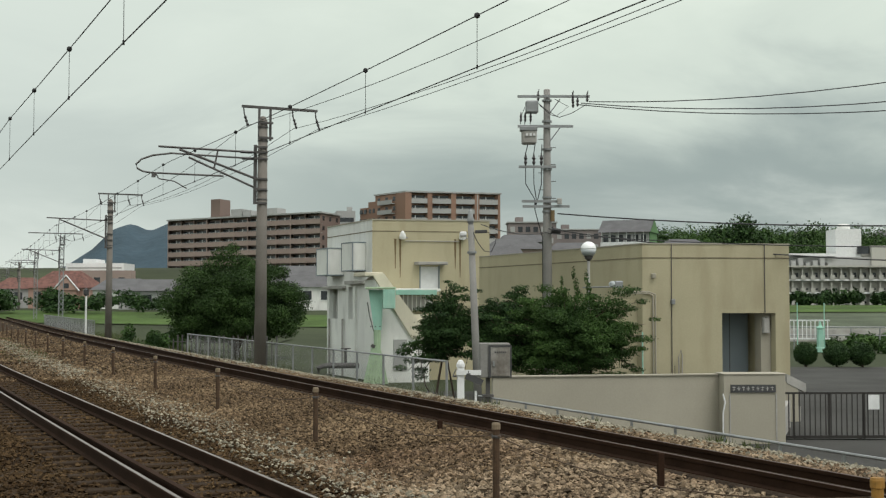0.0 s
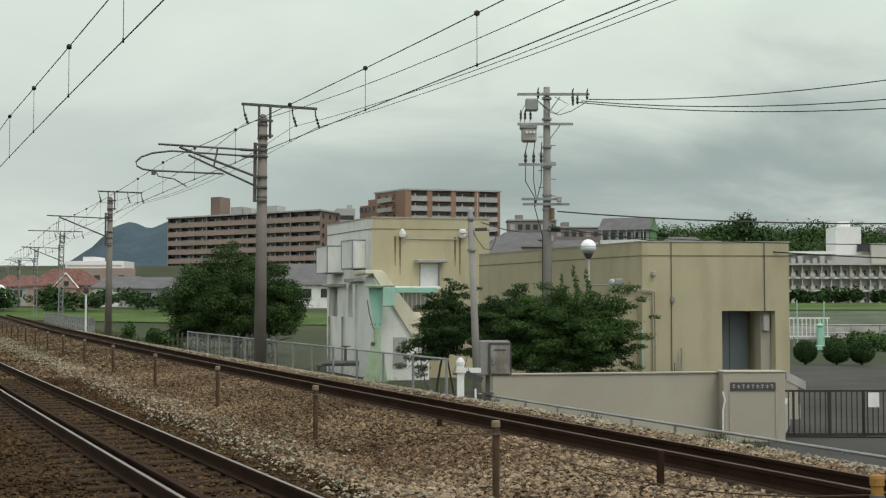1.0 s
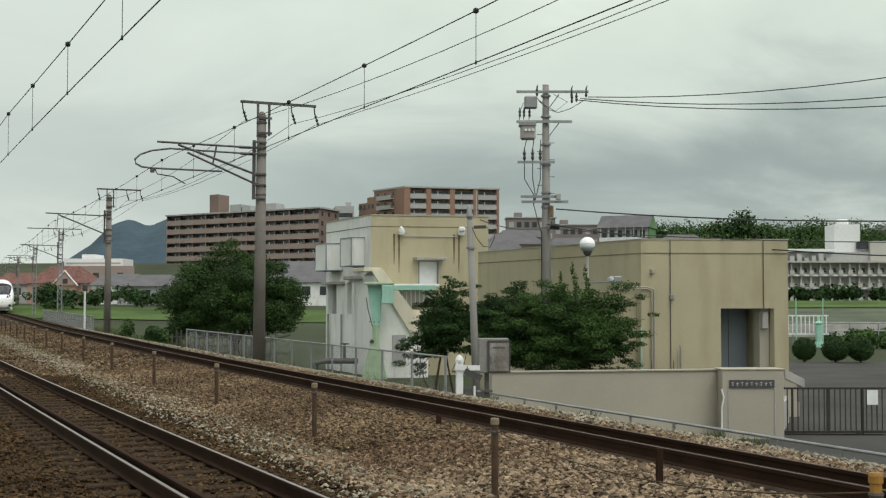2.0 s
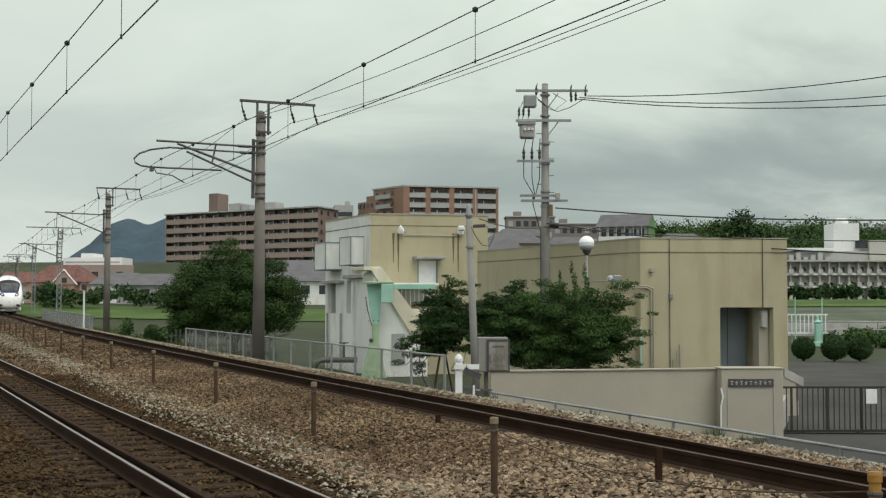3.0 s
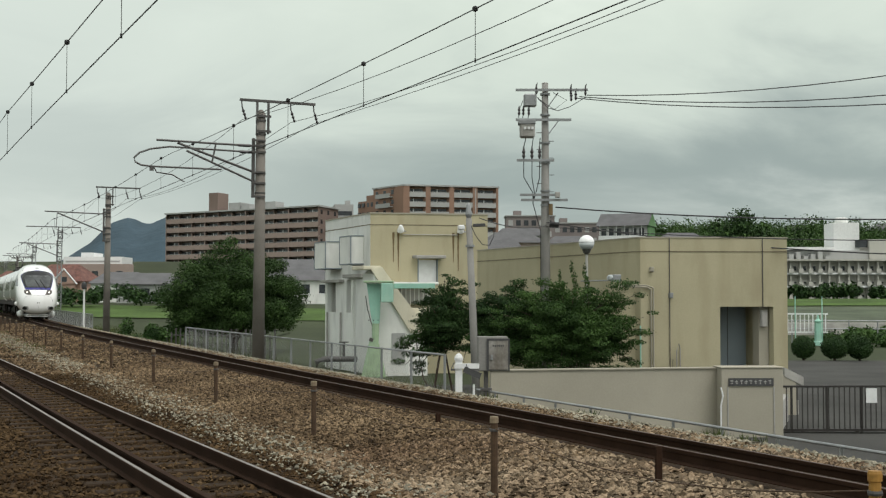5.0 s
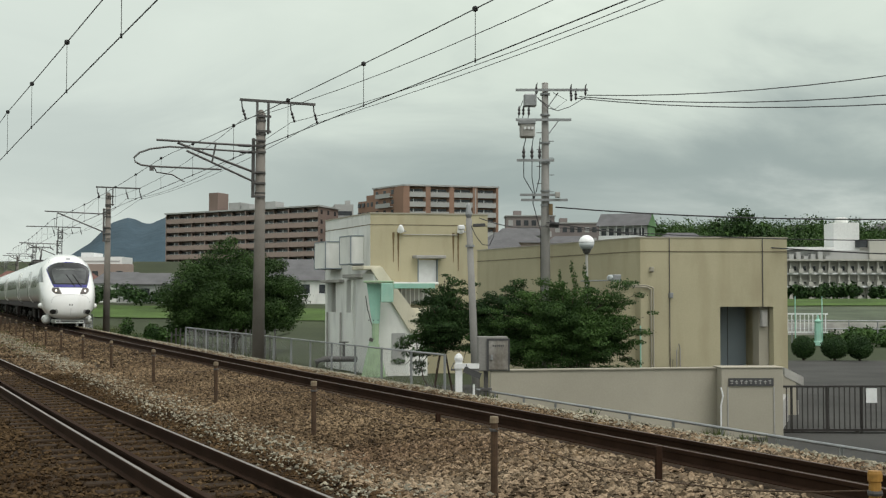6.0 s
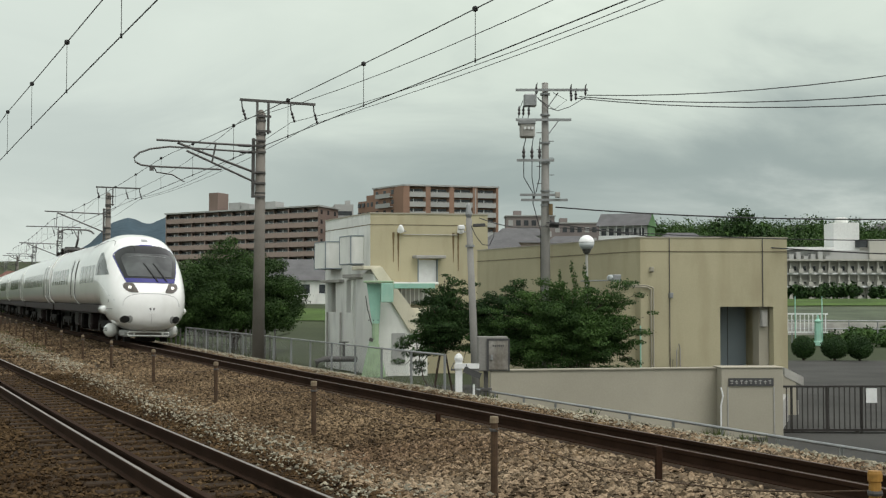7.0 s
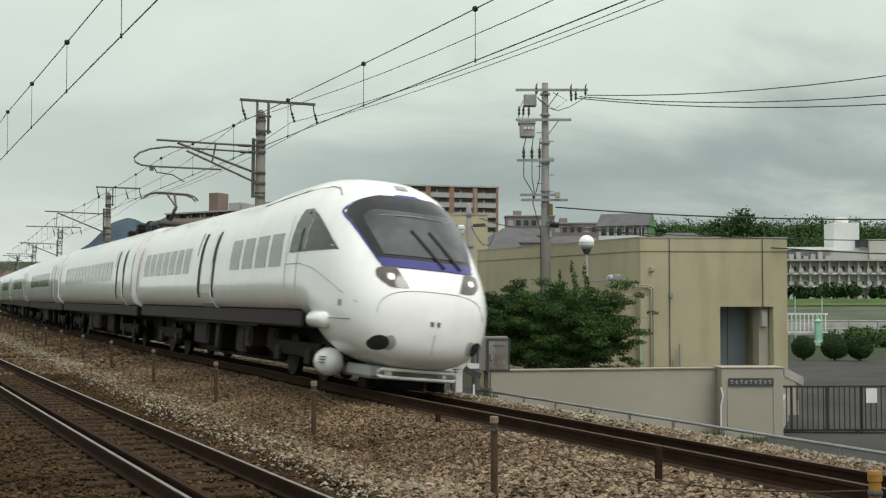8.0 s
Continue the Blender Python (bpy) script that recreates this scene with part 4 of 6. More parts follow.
for a, b, sg, r in (((4.75, 41.7, 8.3), (24, 28, 10.02), 1.08, 0.016), ((4.5, 41.7, 8.25), (24, 28, 8.87), 1.15, 0.016), ((4.4, 41.7, 8.2), (24, 28, 8.1), 1.06, 0.016),
                    ((3.7, 41.7, 4.6), (24, 30, 4.2), 0.55, 0.022), ((3.4, 41.7, 4.1), (24, 31, 3.1), 0.75, 0.02), ((3.4, 41.7, 3.95), (24, 27, 3.4), 0.5, 0.014),
                    ((0.95, 33, 3.7), (3.4, 41.8, 4.0), 0.15, 0.014)):
    wire("overhead_cable", sag_line(a, b, sg), r, "thin black cable slung from a utility pole", "pole cables")

# ---- catenary ----
MAST_Y = (4.0, 40.8, 74.1, 116.5, 152.3, 190.0, 230.0, 270.0)


def catenary_mast(y, off=2.75, lattice=False, plain=False, reach=0.72):
    """A mast with a top beam; the bowed double bracket, or a plain two-tube one."""
    z0 = -1.2
    m = Matrix.Translation(beside(y, off, 0)) @ pose(0, 0, 0, 0, 0.4, heading(y))
    mast = thing("catenary_mast", m, ("pale steel lattice catenary mast with a bracket arm" if lattice else "weathered brown concrete catenary mast with bracket arms"), "catenary mast", "catenary masts")
    if lattice:
        g = Geo()
        for sx in (-0.19, 0.19):
            for sy in (-0.16, 0.16):
                g.box(sx - 0.03, sx + 0.03, sy - 0.03, sy + 0.03, z0, 8.0)
        for k in range(18):
            z = z0 + 0.51 * k
            g.tube([(-0.19, -0.16, z), (0.19, -0.16, z + 0.5)], 0.022, 4)
            g.tube([(0.19, -0.16, z), (-0.19, -0.16, z + 0.5)], 0.022, 4)
        part("shaft", g, M["steel"], mast)
    else:
        part("shaft", Geo().tube([(0, 0, z0), (0, 0, 7.72)], 0.212, 16, 0.15), M["mast"], mast, smooth=True)
        part("cap", Geo().lathe([(0.12, 7.72), (0.12, 7.76), (0.06, 7.84)], 14), M["mast"], mast)
    for x in (-0.13, 0.25):
        part("top_upright", Geo().box(x - 0.03, x + 0.03, -0.05, 0.05, 7.05, 8.1), M["dark_steel"], mast)
    for z in (7.08, 7.58):
        part("upright_clamp", Geo().box(-0.2, 0.3, -0.19, -0.13, z, z + 0.07), M["dark_steel"], mast)
    for z in (7.0, 7.45, 5.7, 5.05, 6.4, 5.35):
        part("band", Geo().lathe([(0.178, z), (0.178, z + 0.05)], 14), M["dark_steel"], mast)
    part("crossarm", Geo().box(-reach, 1.86, -0.05, 0.05, 8.1, 8.18), M["dark_steel"], mast)
    for x in (-0.66, 1.0, 1.8):
        part("insulator_string", Geo().tube([(x, 0, 8.1), (x + 0.02, 0, 7.92)], 0.022, 6).lathe([(0.02, -0.24), (0.05, -0.18), (0.025, -0.12), (0.055, -0.06), (0.025, 0.0), (0.055, 0.06), (0.025, 0.12), (0.02, 0.24)], 8, Matrix.Translation((x + 0.08, 0, 7.72)) @ pose(0, 0, 0, 0, -18, 0)), M["insulator"], mast)
    if plain:
        tubes = [("top_tube", [(-0.15, 0, 6.55), (-3.6, 0, 6.62)], 0.035), ("diagonal_tube", [(-0.15, 0, 5.45), (-2.9, 0, 6.55)], 0.04), ("steady_arm", [(-2.9, 0, 6.5), (-2.95, 0, 5.6), (-2.3, 0, 5.3)], 0.02)]
    else:
        tubes = [("top_tube", [(-0.15, 0, 6.63), (-3.42, 0, 6.66)], 0.035), ("stay_tube", [(-0.15, 0, 6.42), (-3.0, 0, 6.46)], 0.03),
                 ("diagonal_tube", [(-0.15, 0, 5.74), (-2.75, 0, 6.6)], 0.04), ("diagonal_tube", [(-0.15, 0, 5.42), (-2.45, 0, 6.36)], 0.035),
                 ("link", [(-1.5, 0, 6.62), (-1.62, 0, 6.0)], 0.03),
                 ("registration_tube", [(-3.0, 0, 6.46), (-3.6, 0, 6.36), (-3.95, 0, 6.22), (-4.12, 0, 6.05), (-4.08, 0, 5.92), (-3.9, 0, 5.83), (-3.6, 0, 5.8), (-1.3, 0, 5.8)], 0.03),
                 ("steady_arm", [(-3.5, 0, 5.8), (-3.4, 0, 5.62), (-2.9, 0, 5.56), (-2.5, 0, 5.34)], 0.02)]
        for x, z in ((-0.55, 6.63), (-0.5, 6.42)):
            part("bracket_insulator", Geo().tube([(x - 0.2, 0, z), (x + 0.2, 0, z)], 0.05, 8), M["insulator"], mast)
        part("drop_clamp", Geo().box(-3.62, -3.5, -0.05, 0.05, 5.66, 5.82), M["dark_steel"], mast)
    for name, pts, r in tubes:
        part(name, Geo().tube(pts, r, 8), M["dark_steel"], mast)
    part("hinge_channel", Geo().box(-0.29, -0.2, -0.06, 0.06, 4.92, 6.88), M["dark_steel"], mast)
    for z in (4.95, 5.4, 5.75, 6.42, 6.63, 6.8):
        part("hinge_clamp", Geo().box(-0.33, 0.12, -0.2, -0.14, z - 0.03, z + 0.03), M["dark_steel"], mast)


for k, y in enumerate(MAST_Y):
    catenary_mast(y, 2.75 if k < 3 else 3.6, k in (3, 4, 6), k > 1, 3.0 if k == 3 else 1.6 if k > 3 else 0.72)


def hung_wires(name, off, masts, zc, zm, label, first=0.0):
    """Contact wire, carrier wire and droppers with dark clamps above one track."""
    line = thing(name, Matrix(), label, "catenary wire", "catenary wires")

    def o(y):
        return off(y) if callable(off) else off
    ys = list(np.arange(-6, 260, 2.0))

    def carrier(y):
        for a, b in zip(masts, masts[1:]):
            if a <= y <= b:
                k = (y - a) / (b - a)
                return zm - 4 * 0.22 * k * (1 - k)
        return zm
    part("contact_wire", Geo().tube([beside(y, o(y), zc) for y in ys], 0.0095, 5), M["wire"], line)
    part("carrier_wire", Geo().tube([beside(y, o(y), carrier(y)) for y in ys], 0.0095, 5), M["wire"], line)
    y = first
    while y < 120:
        a, b = beside(y, o(y), zc), beside(y, o(y), carrier(y))
        drop = part("dropper", Geo().tube([a, b], 0.005, 4), M["wire"], line)
        part("clamp", Geo().lathe([(0.01, -0.045), (0.04, -0.03), (0.045, 0), (0.04, 0.03), (0.01, 0.045)], 8, Matrix.Translation(b)), M["black"], drop)
        part("clip", Geo().box(-0.012, 0.012, -0.012, 0.012, -0.03, 0.03, Matrix.Translation(a)), M["black"], drop)
        y = depth_at(4.85, y)


hung_wires("far_catenary", -0.38, MAST_Y, 5.17, 6.16, "overhead contact and carrier wires above the far track", 18.9 - 8.8)
hung_wires("near_catenary", lambda y: near_off(y) - 0.35 + 0.01 * min(y, 35), (-5, 33, 68, 105, 145, 260), 5.02, 6.0, "overhead contact and carrier wires above the near track", 9.7)
for off, z, sag in ((2.17, 7.48, 0.68), (3.83, 7.48, 0.6), (4.63, 7.48, 0.38)):
    pts = []
    for a, b in zip(MAST_Y, MAST_Y[1:]):
        pts += [beside(a + (b - a) * i / 12, off, z - 4 * sag * (i / 12) * (1 - i / 12)) for i in range(12)]
    wire("feeder_wire", pts, 0.009, "thin feeder wire along the catenary masts", "feeder wires")


def signal_post(y, off):
    p = beside(y, off, -1.0)
    s = thing("signal_post", turned(p, heading(y)), "slim white trackside post with a dark lamp head", "signal")
    part("post", Geo().tube([(0, 0, 0), (0, 0, 3.3)], 0.06, 8), M["white"], s)
    part("head", Geo().lathe([(0.03, 3.1), (0.16, 3.2), (0.16, 3.5), (0.03, 3.6)], 10), M["sign"], s)


signal_post(78.0, 1.9)

# ---- trees and plants ----


def leaves(centres, count, size, seed, up=0.35, loose=0.14):
    """Many small bent leaf clumps round the outer part of the given (x, y, z, rx, ry, rz) lobes."""
    rs = np.random.RandomState(seed)
    vol = np.array([c[3] * c[4] * c[5] for c in centres]) ** 0.67
    pick = rs.choice(len(centres), count, p=vol / vol.sum())
    c = np.array(centres)[pick]
    d = rs.normal(size=(count, 3))
    d /= np.linalg.norm(d, axis=1)[:, None]
    rad = 0.35 + 0.6 * rs.rand(count) ** 0.7 + np.abs(rs.normal(scale=loose, size=count))
    pos = c[:, :3] + d * c[:, 3:] * rad[:, None]
    n = d + rs.normal(scale=0.7, size=(count, 3)) + np.array([0, 0, up])
    n /= np.linalg.norm(n, axis=1)[:, None]
    a = np.cross(n, rs.normal(size=(count, 3)))
    a /= np.linalg.norm(a, axis=1)[:, None]
    b = np.cross(n, a)
    s = size * (0.6 + 0.8 * rs.rand(count))[:, None]
    v = np.empty((count, 4, 3))
    v[:, 0], v[:, 1] = pos - a * s, pos - b * s * 0.55 + n * s * 0.15
    v[:, 2], v[:, 3] = pos + a * s, pos + b * s * 0.55 + n * s * 0.15
    return v.reshape(-1, 3), np.arange(count * 4).reshape(-1, 4)


def array_mesh(name, v, f, mat):
    me = bpy.data.meshes.new(name)
    me.vertices.add(len(v))
    me.vertices.foreach_set("co", v.astype(np.float32).ravel())
    k = f.shape[1]
    me.loops.add(f.size)
    me.loops.foreach_set("vertex_index", f.astype(np.int32).ravel())
    me.polygons.add(len(f))
    me.polygons.foreach_set("loop_start", np.arange(0, f.size, k, dtype=np.int32))
    me.polygons.foreach_set("loop_total", np.full(len(f), k, dtype=np.int32))
    me.materials.append(mat)
    me.attributes.new("sharp_face", "BOOLEAN", "FACE").data.foreach_set("value", np.ones(len(f), dtype=bool))
    me.update()
    me.validate()
    return me


def tree(m, lobes, trunk, count, size, mat, label, seed, loose=0.14):
    """lobes and trunk rows (points, radius from, radius to) in the tree's own space."""
    t = thing("tree", m, label, "tree", "trees")
    for i, (pts, r0, r1) in enumerate(trunk):
        part("trunk" if i == 0 else "limb", Geo().tube(pts, r0, 8, r1), M["bark"], t, smooth=True)
    ob = new("crown", array_mesh("crown", *leaves(lobes, count, size, seed, 0.35, loose), mat))
    ob.parent = t
    return t


def lobes_in(cx, cy, cz, rx, ry, rz, n, seed, k=0.45):
    rnd = random.Random(seed)
    out = []
    for i in range(n):
        a, e = rnd.uniform(0, math.tau), rnd.uniform(-0.9, 1.0)
        q = math.sqrt(max(0, 1 - e * e)) * rnd.uniform(0.5, 0.8)
        s = rnd.uniform(0.75, 1.2) * k
        out.append((cx + rx * q * math.cos(a), cy + ry * q * math.sin(a), cz + rz * e * 0.7, rx * s, ry * s, rz * s))
    return out


# round dark tree behind the fence: a dense lower crown of rounded clumps and a looser top


def clumps(rows, seed):
    """Rounded leaf clumps in rings: rows of (height, ring radius, count, clump size)."""
    rnd = random.Random(seed)
    out = []
    for z, ring, n, k in rows:
        for i in range(n):
            a = (i + rnd.uniform(-0.4, 0.4)) * math.tau / n
            q = ring * rnd.uniform(0.82, 1.12)
            r = k * rnd.uniform(0.7, 1.3)
            out.append((q * math.cos(a), q * 0.85 * math.sin(a), z + rnd.uniform(-0.3, 0.3), r * 1.15, r, r * 0.72))
    return out


tree(pose(-13.1, 80, -1.85), clumps([(1.55, 2.3, 10, 0.55), (1.9, 3.3, 16, 0.62), (2.5, 3.7, 18, 0.66), (3.2, 3.75, 18, 0.7), (3.9, 3.6, 17, 0.7), (4.6, 3.25, 16, 0.7), (5.25, 2.65, 14, 0.65), (3.0, 1.6, 8, 1.0), (4.2, 1.4, 8, 0.9)], 3)
     + [(-0.9, 0.6, 5.9, 1.5, 1.2, 0.7), (-0.7, 0.3, 6.6, 0.9, 0.8, 0.5), (-0.3, 0.3, 7.05, 0.45, 0.5, 0.3), (-1.7, 0.4, 5.6, 0.9, 0.9, 0.5), (0.9, 0.5, 5.8, 1.2, 1.0, 0.55), (1.6, 0.3, 5.5, 0.9, 0.9, 0.5), (0.5, 0.4, 6.2, 0.6, 0.6, 0.35)],
     [([(0, 0, 0), (-0.1, 0, 1.2), (-0.5, 0, 3.5)], 0.3, 0.12), ([(0, 0, 0.6), (0.6, 0, 1.8), (1.6, 0, 4)], 0.18, 0.05), ([(-0.1, 0, 0.8), (-1.1, 0, 1.9), (-2.2, 0, 3.4)], 0.16, 0.05)],
     110000, 0.062, M["leaf_mid"], "large round dense dark green tree behind the railway fence", 11, 0.16)

# garden trees behind the wall: fine leafy sprays on limbs


def boughs(stem, tips, n, k, seed):
    """Flat sprays strung along boughs from a stem point to each tip, with the limbs that carry them."""
    rnd = random.Random(seed)
    lobes, limbs = [], []
    a = Vector(stem)
    for tip in tips:
        b = Vector(tip)
        mid = a.lerp(b, 0.5) + Vector((0, 0, 0.15))
        limbs.append(([a, mid, b], 0.025, 0.006))
        for i in range(n):
            t = 0.4 + 0.62 * i / (n - 1)
            q = a.lerp(mid, t * 2) if t < 0.5 else mid.lerp(b, t * 2 - 1)
            r = k * (1.35 - 0.75 * t) * rnd.uniform(0.7, 1.25)
            j = Vector((rnd.uniform(-1, 1), rnd.uniform(-1, 1), rnd.uniform(-0.6, 0.6))) * k * 0.7
            lobes.append((q.x + j.x, q.y + j.y, q.z + j.z, r * 1.3, r, r * rnd.uniform(0.35, 0.6)))
    return lobes, limbs


def fan(cx, cz, rx, ry, rz, n, seed):
    """Tips of boughs spread over a broad uneven dome."""
    rnd = random.Random(seed)
    out = []
    for i in range(n):
        a, e = i * 2.399 + rnd.uniform(-0.3, 0.3), -0.92 + 1.87 * (i + 0.5) / n
        w = math.sqrt(max(0.05, 1 - e * e)) * rnd.uniform(0.82, 1.08)
        out.append((cx + rx * w * math.cos(a), ry * w * math.sin(a), cz + rz * e * rnd.uniform(0.9, 1.05)))
    return out


def garden_tree(m, stem, dome, tips, n, k, trunk, count, size, mat, label, seed):
    lobes, limbs = boughs(stem, fan(*dome) + tips, n, k, seed)
    tree(m, lobes, trunk + limbs, count, size, mat, label, seed, 0.2)


garden_tree(pose(3.25, 34.6, -1.85), (0.1, 0, 2.3), (0.0, 2.6, 1.72, 1.1, 1.3, 50, 5), [(2.2, -0.1, 2.95), (2.3, -0.1, 2.62), (2.05, -0.2, 2.3), (1.95, 0, 3.55), (2.0, 0, 1.75), (1.6, 0, 1.25), (1.75, 0, 3.85)], 6, 0.31,
            [([(-0.8, 0, 0), (-0.75, 0, 1.1), (-0.2, 0, 2.4)], 0.07, 0.03), ([(0.2, 0.1, 0), (0.3, 0.1, 1.2), (0.1, 0, 2.5)], 0.08, 0.03), ([(0.9, 0, 0), (0.9, 0, 1.0), (0.4, 0, 2.2)], 0.06, 0.02)],
            120000, 0.030, M["leaf"], "broad green garden tree behind the boundary wall", 12)
garden_tree(pose(1.75, 35.6, -1.85), (0, 0, 2.2), (0.0, 2.65, 1.2, 1.0, 1.1, 30, 7), [(0.3, 0, 3.95), (0.0, 0, 3.7)], 6, 0.31,
            [([(0.1, 0, 0), (0.05, 0, 1.2), (0, 0, 2.4)], 0.07, 0.03)], 62000, 0.032, M["leaf_dark"], "dark green garden tree beside a slim pole", 13)
garden_tree(pose(-0.05, 36.0, -1.85), (0.05, 0, 2.3), (0.0, 2.85, 0.85, 0.75, 1.0, 22, 9), [(0.35, 0, 4.1), (0.1, 0, 4.0), (-1.05, 0, 2.1), (-1.0, 0, 1.6), (-0.6, 0, 1.5), (0.75, 0, 3.8)], 4, 0.27,
            [([(-0.1, 0, 0), (-0.2, 0, 0.9), (0.05, 0, 2.4)], 0.05, 0.025), ([(0.35, 0, 0), (0.3, 0, 0.9), (0.05, 0, 2.3)], 0.04, 0.02), ([(-0.1, 0, 0.5), (-0.5, 0, 1.2), (-0.7, 0, 2.2)], 0.025, 0.012), ([(0.1, 0, 0.2), (0.5, 0, 1.1), (0.7, 0, 2.0)], 0.025, 0.012)],
            30000, 0.033, M["leaf_dark"], "open green garden tree with bare lower stems", 14)
# thin upright sprays over the broad tree
for k, (x, h) in enumerate(((3.52, 4.5), (3.86, 4.42), (3.2, 4.25))):
    tree(pose(x, 34.4, -1.85), [(-0.04, 0, h - 0.2, 0.05, 0.05, 0.2), (0.03, 0, h - 0.5, 0.08, 0.07, 0.2), (0.08, 0, h - 0.8, 0.12, 0.1, 0.2)], [([(0.1, 0, 1), (0.06, 0, h - 0.6), (-0.05, 0, h - 0.1)], 0.012, 0.005)], 260, 0.034, M["leaf"], "thin upright leafy shoot above the garden trees", 40 + k)

# clipped bushes in the yard
for k, (x, y, r) in enumerate(((19.6, 69.3, 0.66), (21.2, 69.0, 0.76), (22.5, 68.8, 0.72))):
    bush = thing("clipped_bush", pose(x, y, -1.8), "round clipped dark green bush at the yard's edge", "bush", "clipped bushes")
    part("stem", Geo().tube([(0, 0, 0), (0, 0, 0.4)], 0.08, 6), M["bark"], bush)
    ob = new("foliage", array_mesh("foliage", *leaves([(0, 0, 0.72, r, r, 0.64)] * 3 + [(0, 0, 0.7, r * 0.9, r * 0.9, 0.5)], 11000, 0.045, 60 + k, 0.35, 0.04), M["leaf_dark"]))
    ob.parent = bush

# low scrub by the left fence
for k, (x, y, rx, rz) in enumerate(((-17.6, 72, 1.0, 1.3), (-16.4, 72.5, 0.8, 1.0), (-20, 95, 1.4, 0.8))):
    sh = thing("shrub", pose(x, y, -1.85), "loose green shrub in rough grass", "shrub", "shrubs")
    ob = new("foliage", array_mesh("foliage", *leaves(lobes_in(0, 0, rz * 0.8, rx, rx, rz, 8, 90 + k, 0.5), 6000, 0.07, 70 + k), M["leaf"]))
    ob.parent = sh

# ---- distance ----


def far_trees(name, spots, label, seed, mat, size=0.5, each=330):
    """A belt of far trees as one piece."""
    lobes = []
    rnd = random.Random(seed)
    for x, y, w, h in spots:
        z = ground_z(x, y)
        for _ in range(7):
            lobes.append((x + rnd.uniform(-w, w) * 0.6, y + rnd.uniform(-1, 1) * w * 0.5, z + h * rnd.uniform(0.3, 0.8), w * 0.5, w * 0.5, h * rnd.uniform(0.2, 0.34)))
    ob = new(name, array_mesh(name, *leaves(lobes, each * len(spots), size, seed), mat))
    return tagged(ob, label, "trees", kind="stuff")


rnd = random.Random(5)
far_trees("hill_wood", [(rnd.uniform(58, 140), rnd.uniform(290, 400), rnd.uniform(4, 8), rnd.uniform(5, 10)) for _ in range(240)], "wooded hillside of mixed green trees", 21, M["leaf"], 0.36, 480)
far_trees("hilltop_trees", [(76, 330, 5, 14), (72, 330, 4, 11.5), (81, 332, 4.5, 12), (92, 330, 4, 10), (52, 300, 4, 12), (57, 302, 5, 10)], "tall dark trees on the hilltop", 22, M["leaf_dark"], 0.45, 900)
far_trees("garden_belt", [(rnd.uniform(-78, -20), rnd.uniform(165, 195), rnd.uniform(1.6, 3.0), rnd.uniform(1.8, 3.6)) for _ in range(46)], "row of garden trees before the houses", 23, M["leaf_dark"], 0.26)
far_trees("hospital_hedge", [(54 + 1.8 * i + rnd.uniform(-1, 1), 214 + rnd.uniform(-1, 1), 1.6, rnd.uniform(1.8, 3.0)) for i in range(24)], "hedge and small trees before a long white building", 24, M["leaf_dark"], 0.35)
far_trees("slope_scrub", [(rnd.uniform(-90, -15), rnd.uniform(240, 285), 3, 2.5) for _ in range(50)], "scrub on a grassy slope", 25, M["leaf"], 0.5)
far_trees("yard_weeds", [(rnd.uniform(27, 44), rnd.uniform(84, 100), 1.0, rnd.uniform(0.7, 1.5)) for _ in range(40)], "tall weeds behind the yard", 26, M["leaf"], 0.12, 600)

g = Geo()
ridge = [(-1500, 0), (-1200, 10), (-960, 62), (-900, 85), (-830, 130), (-780, 176), (-738, 190), (-728, 188), (-705, 176), (-690, 174), (-670, 181), (-640, 193), (-615, 196), (-560, 190), (-480, 180), (-400, 172), (-300, 166), (-200, 150), (0, 110), (200, 90), (500, 95), (900, 80), (1500, 40)]
nn = 420
for j in range(8):
    for i in range(nn + 1):
        x = -1500 + 3000 * i / nn
        h = np.interp(x, [a for a, b in ridge], [b for a, b in ridge])
        k = j / 7
        g.v.append((x * (1 - 0.1 * (1 - k)), 2500 + 500 * k, 10 + (h - 10) * (1 - (1 - k) ** 1.6) + 6 * noise.noise(Vector((x * 0.01, j, 0)))))
for j in range(7):
    for i in range(nn):
        a = j * (nn + 1) + i
        g.f.append((a, a + 1, a + nn + 2, a + nn + 1))
solid("far_mountain", g, M["hazy_hill"], "blue-grey far mountain ridge with two summits", "mountain", kind="structure", smooth=True)


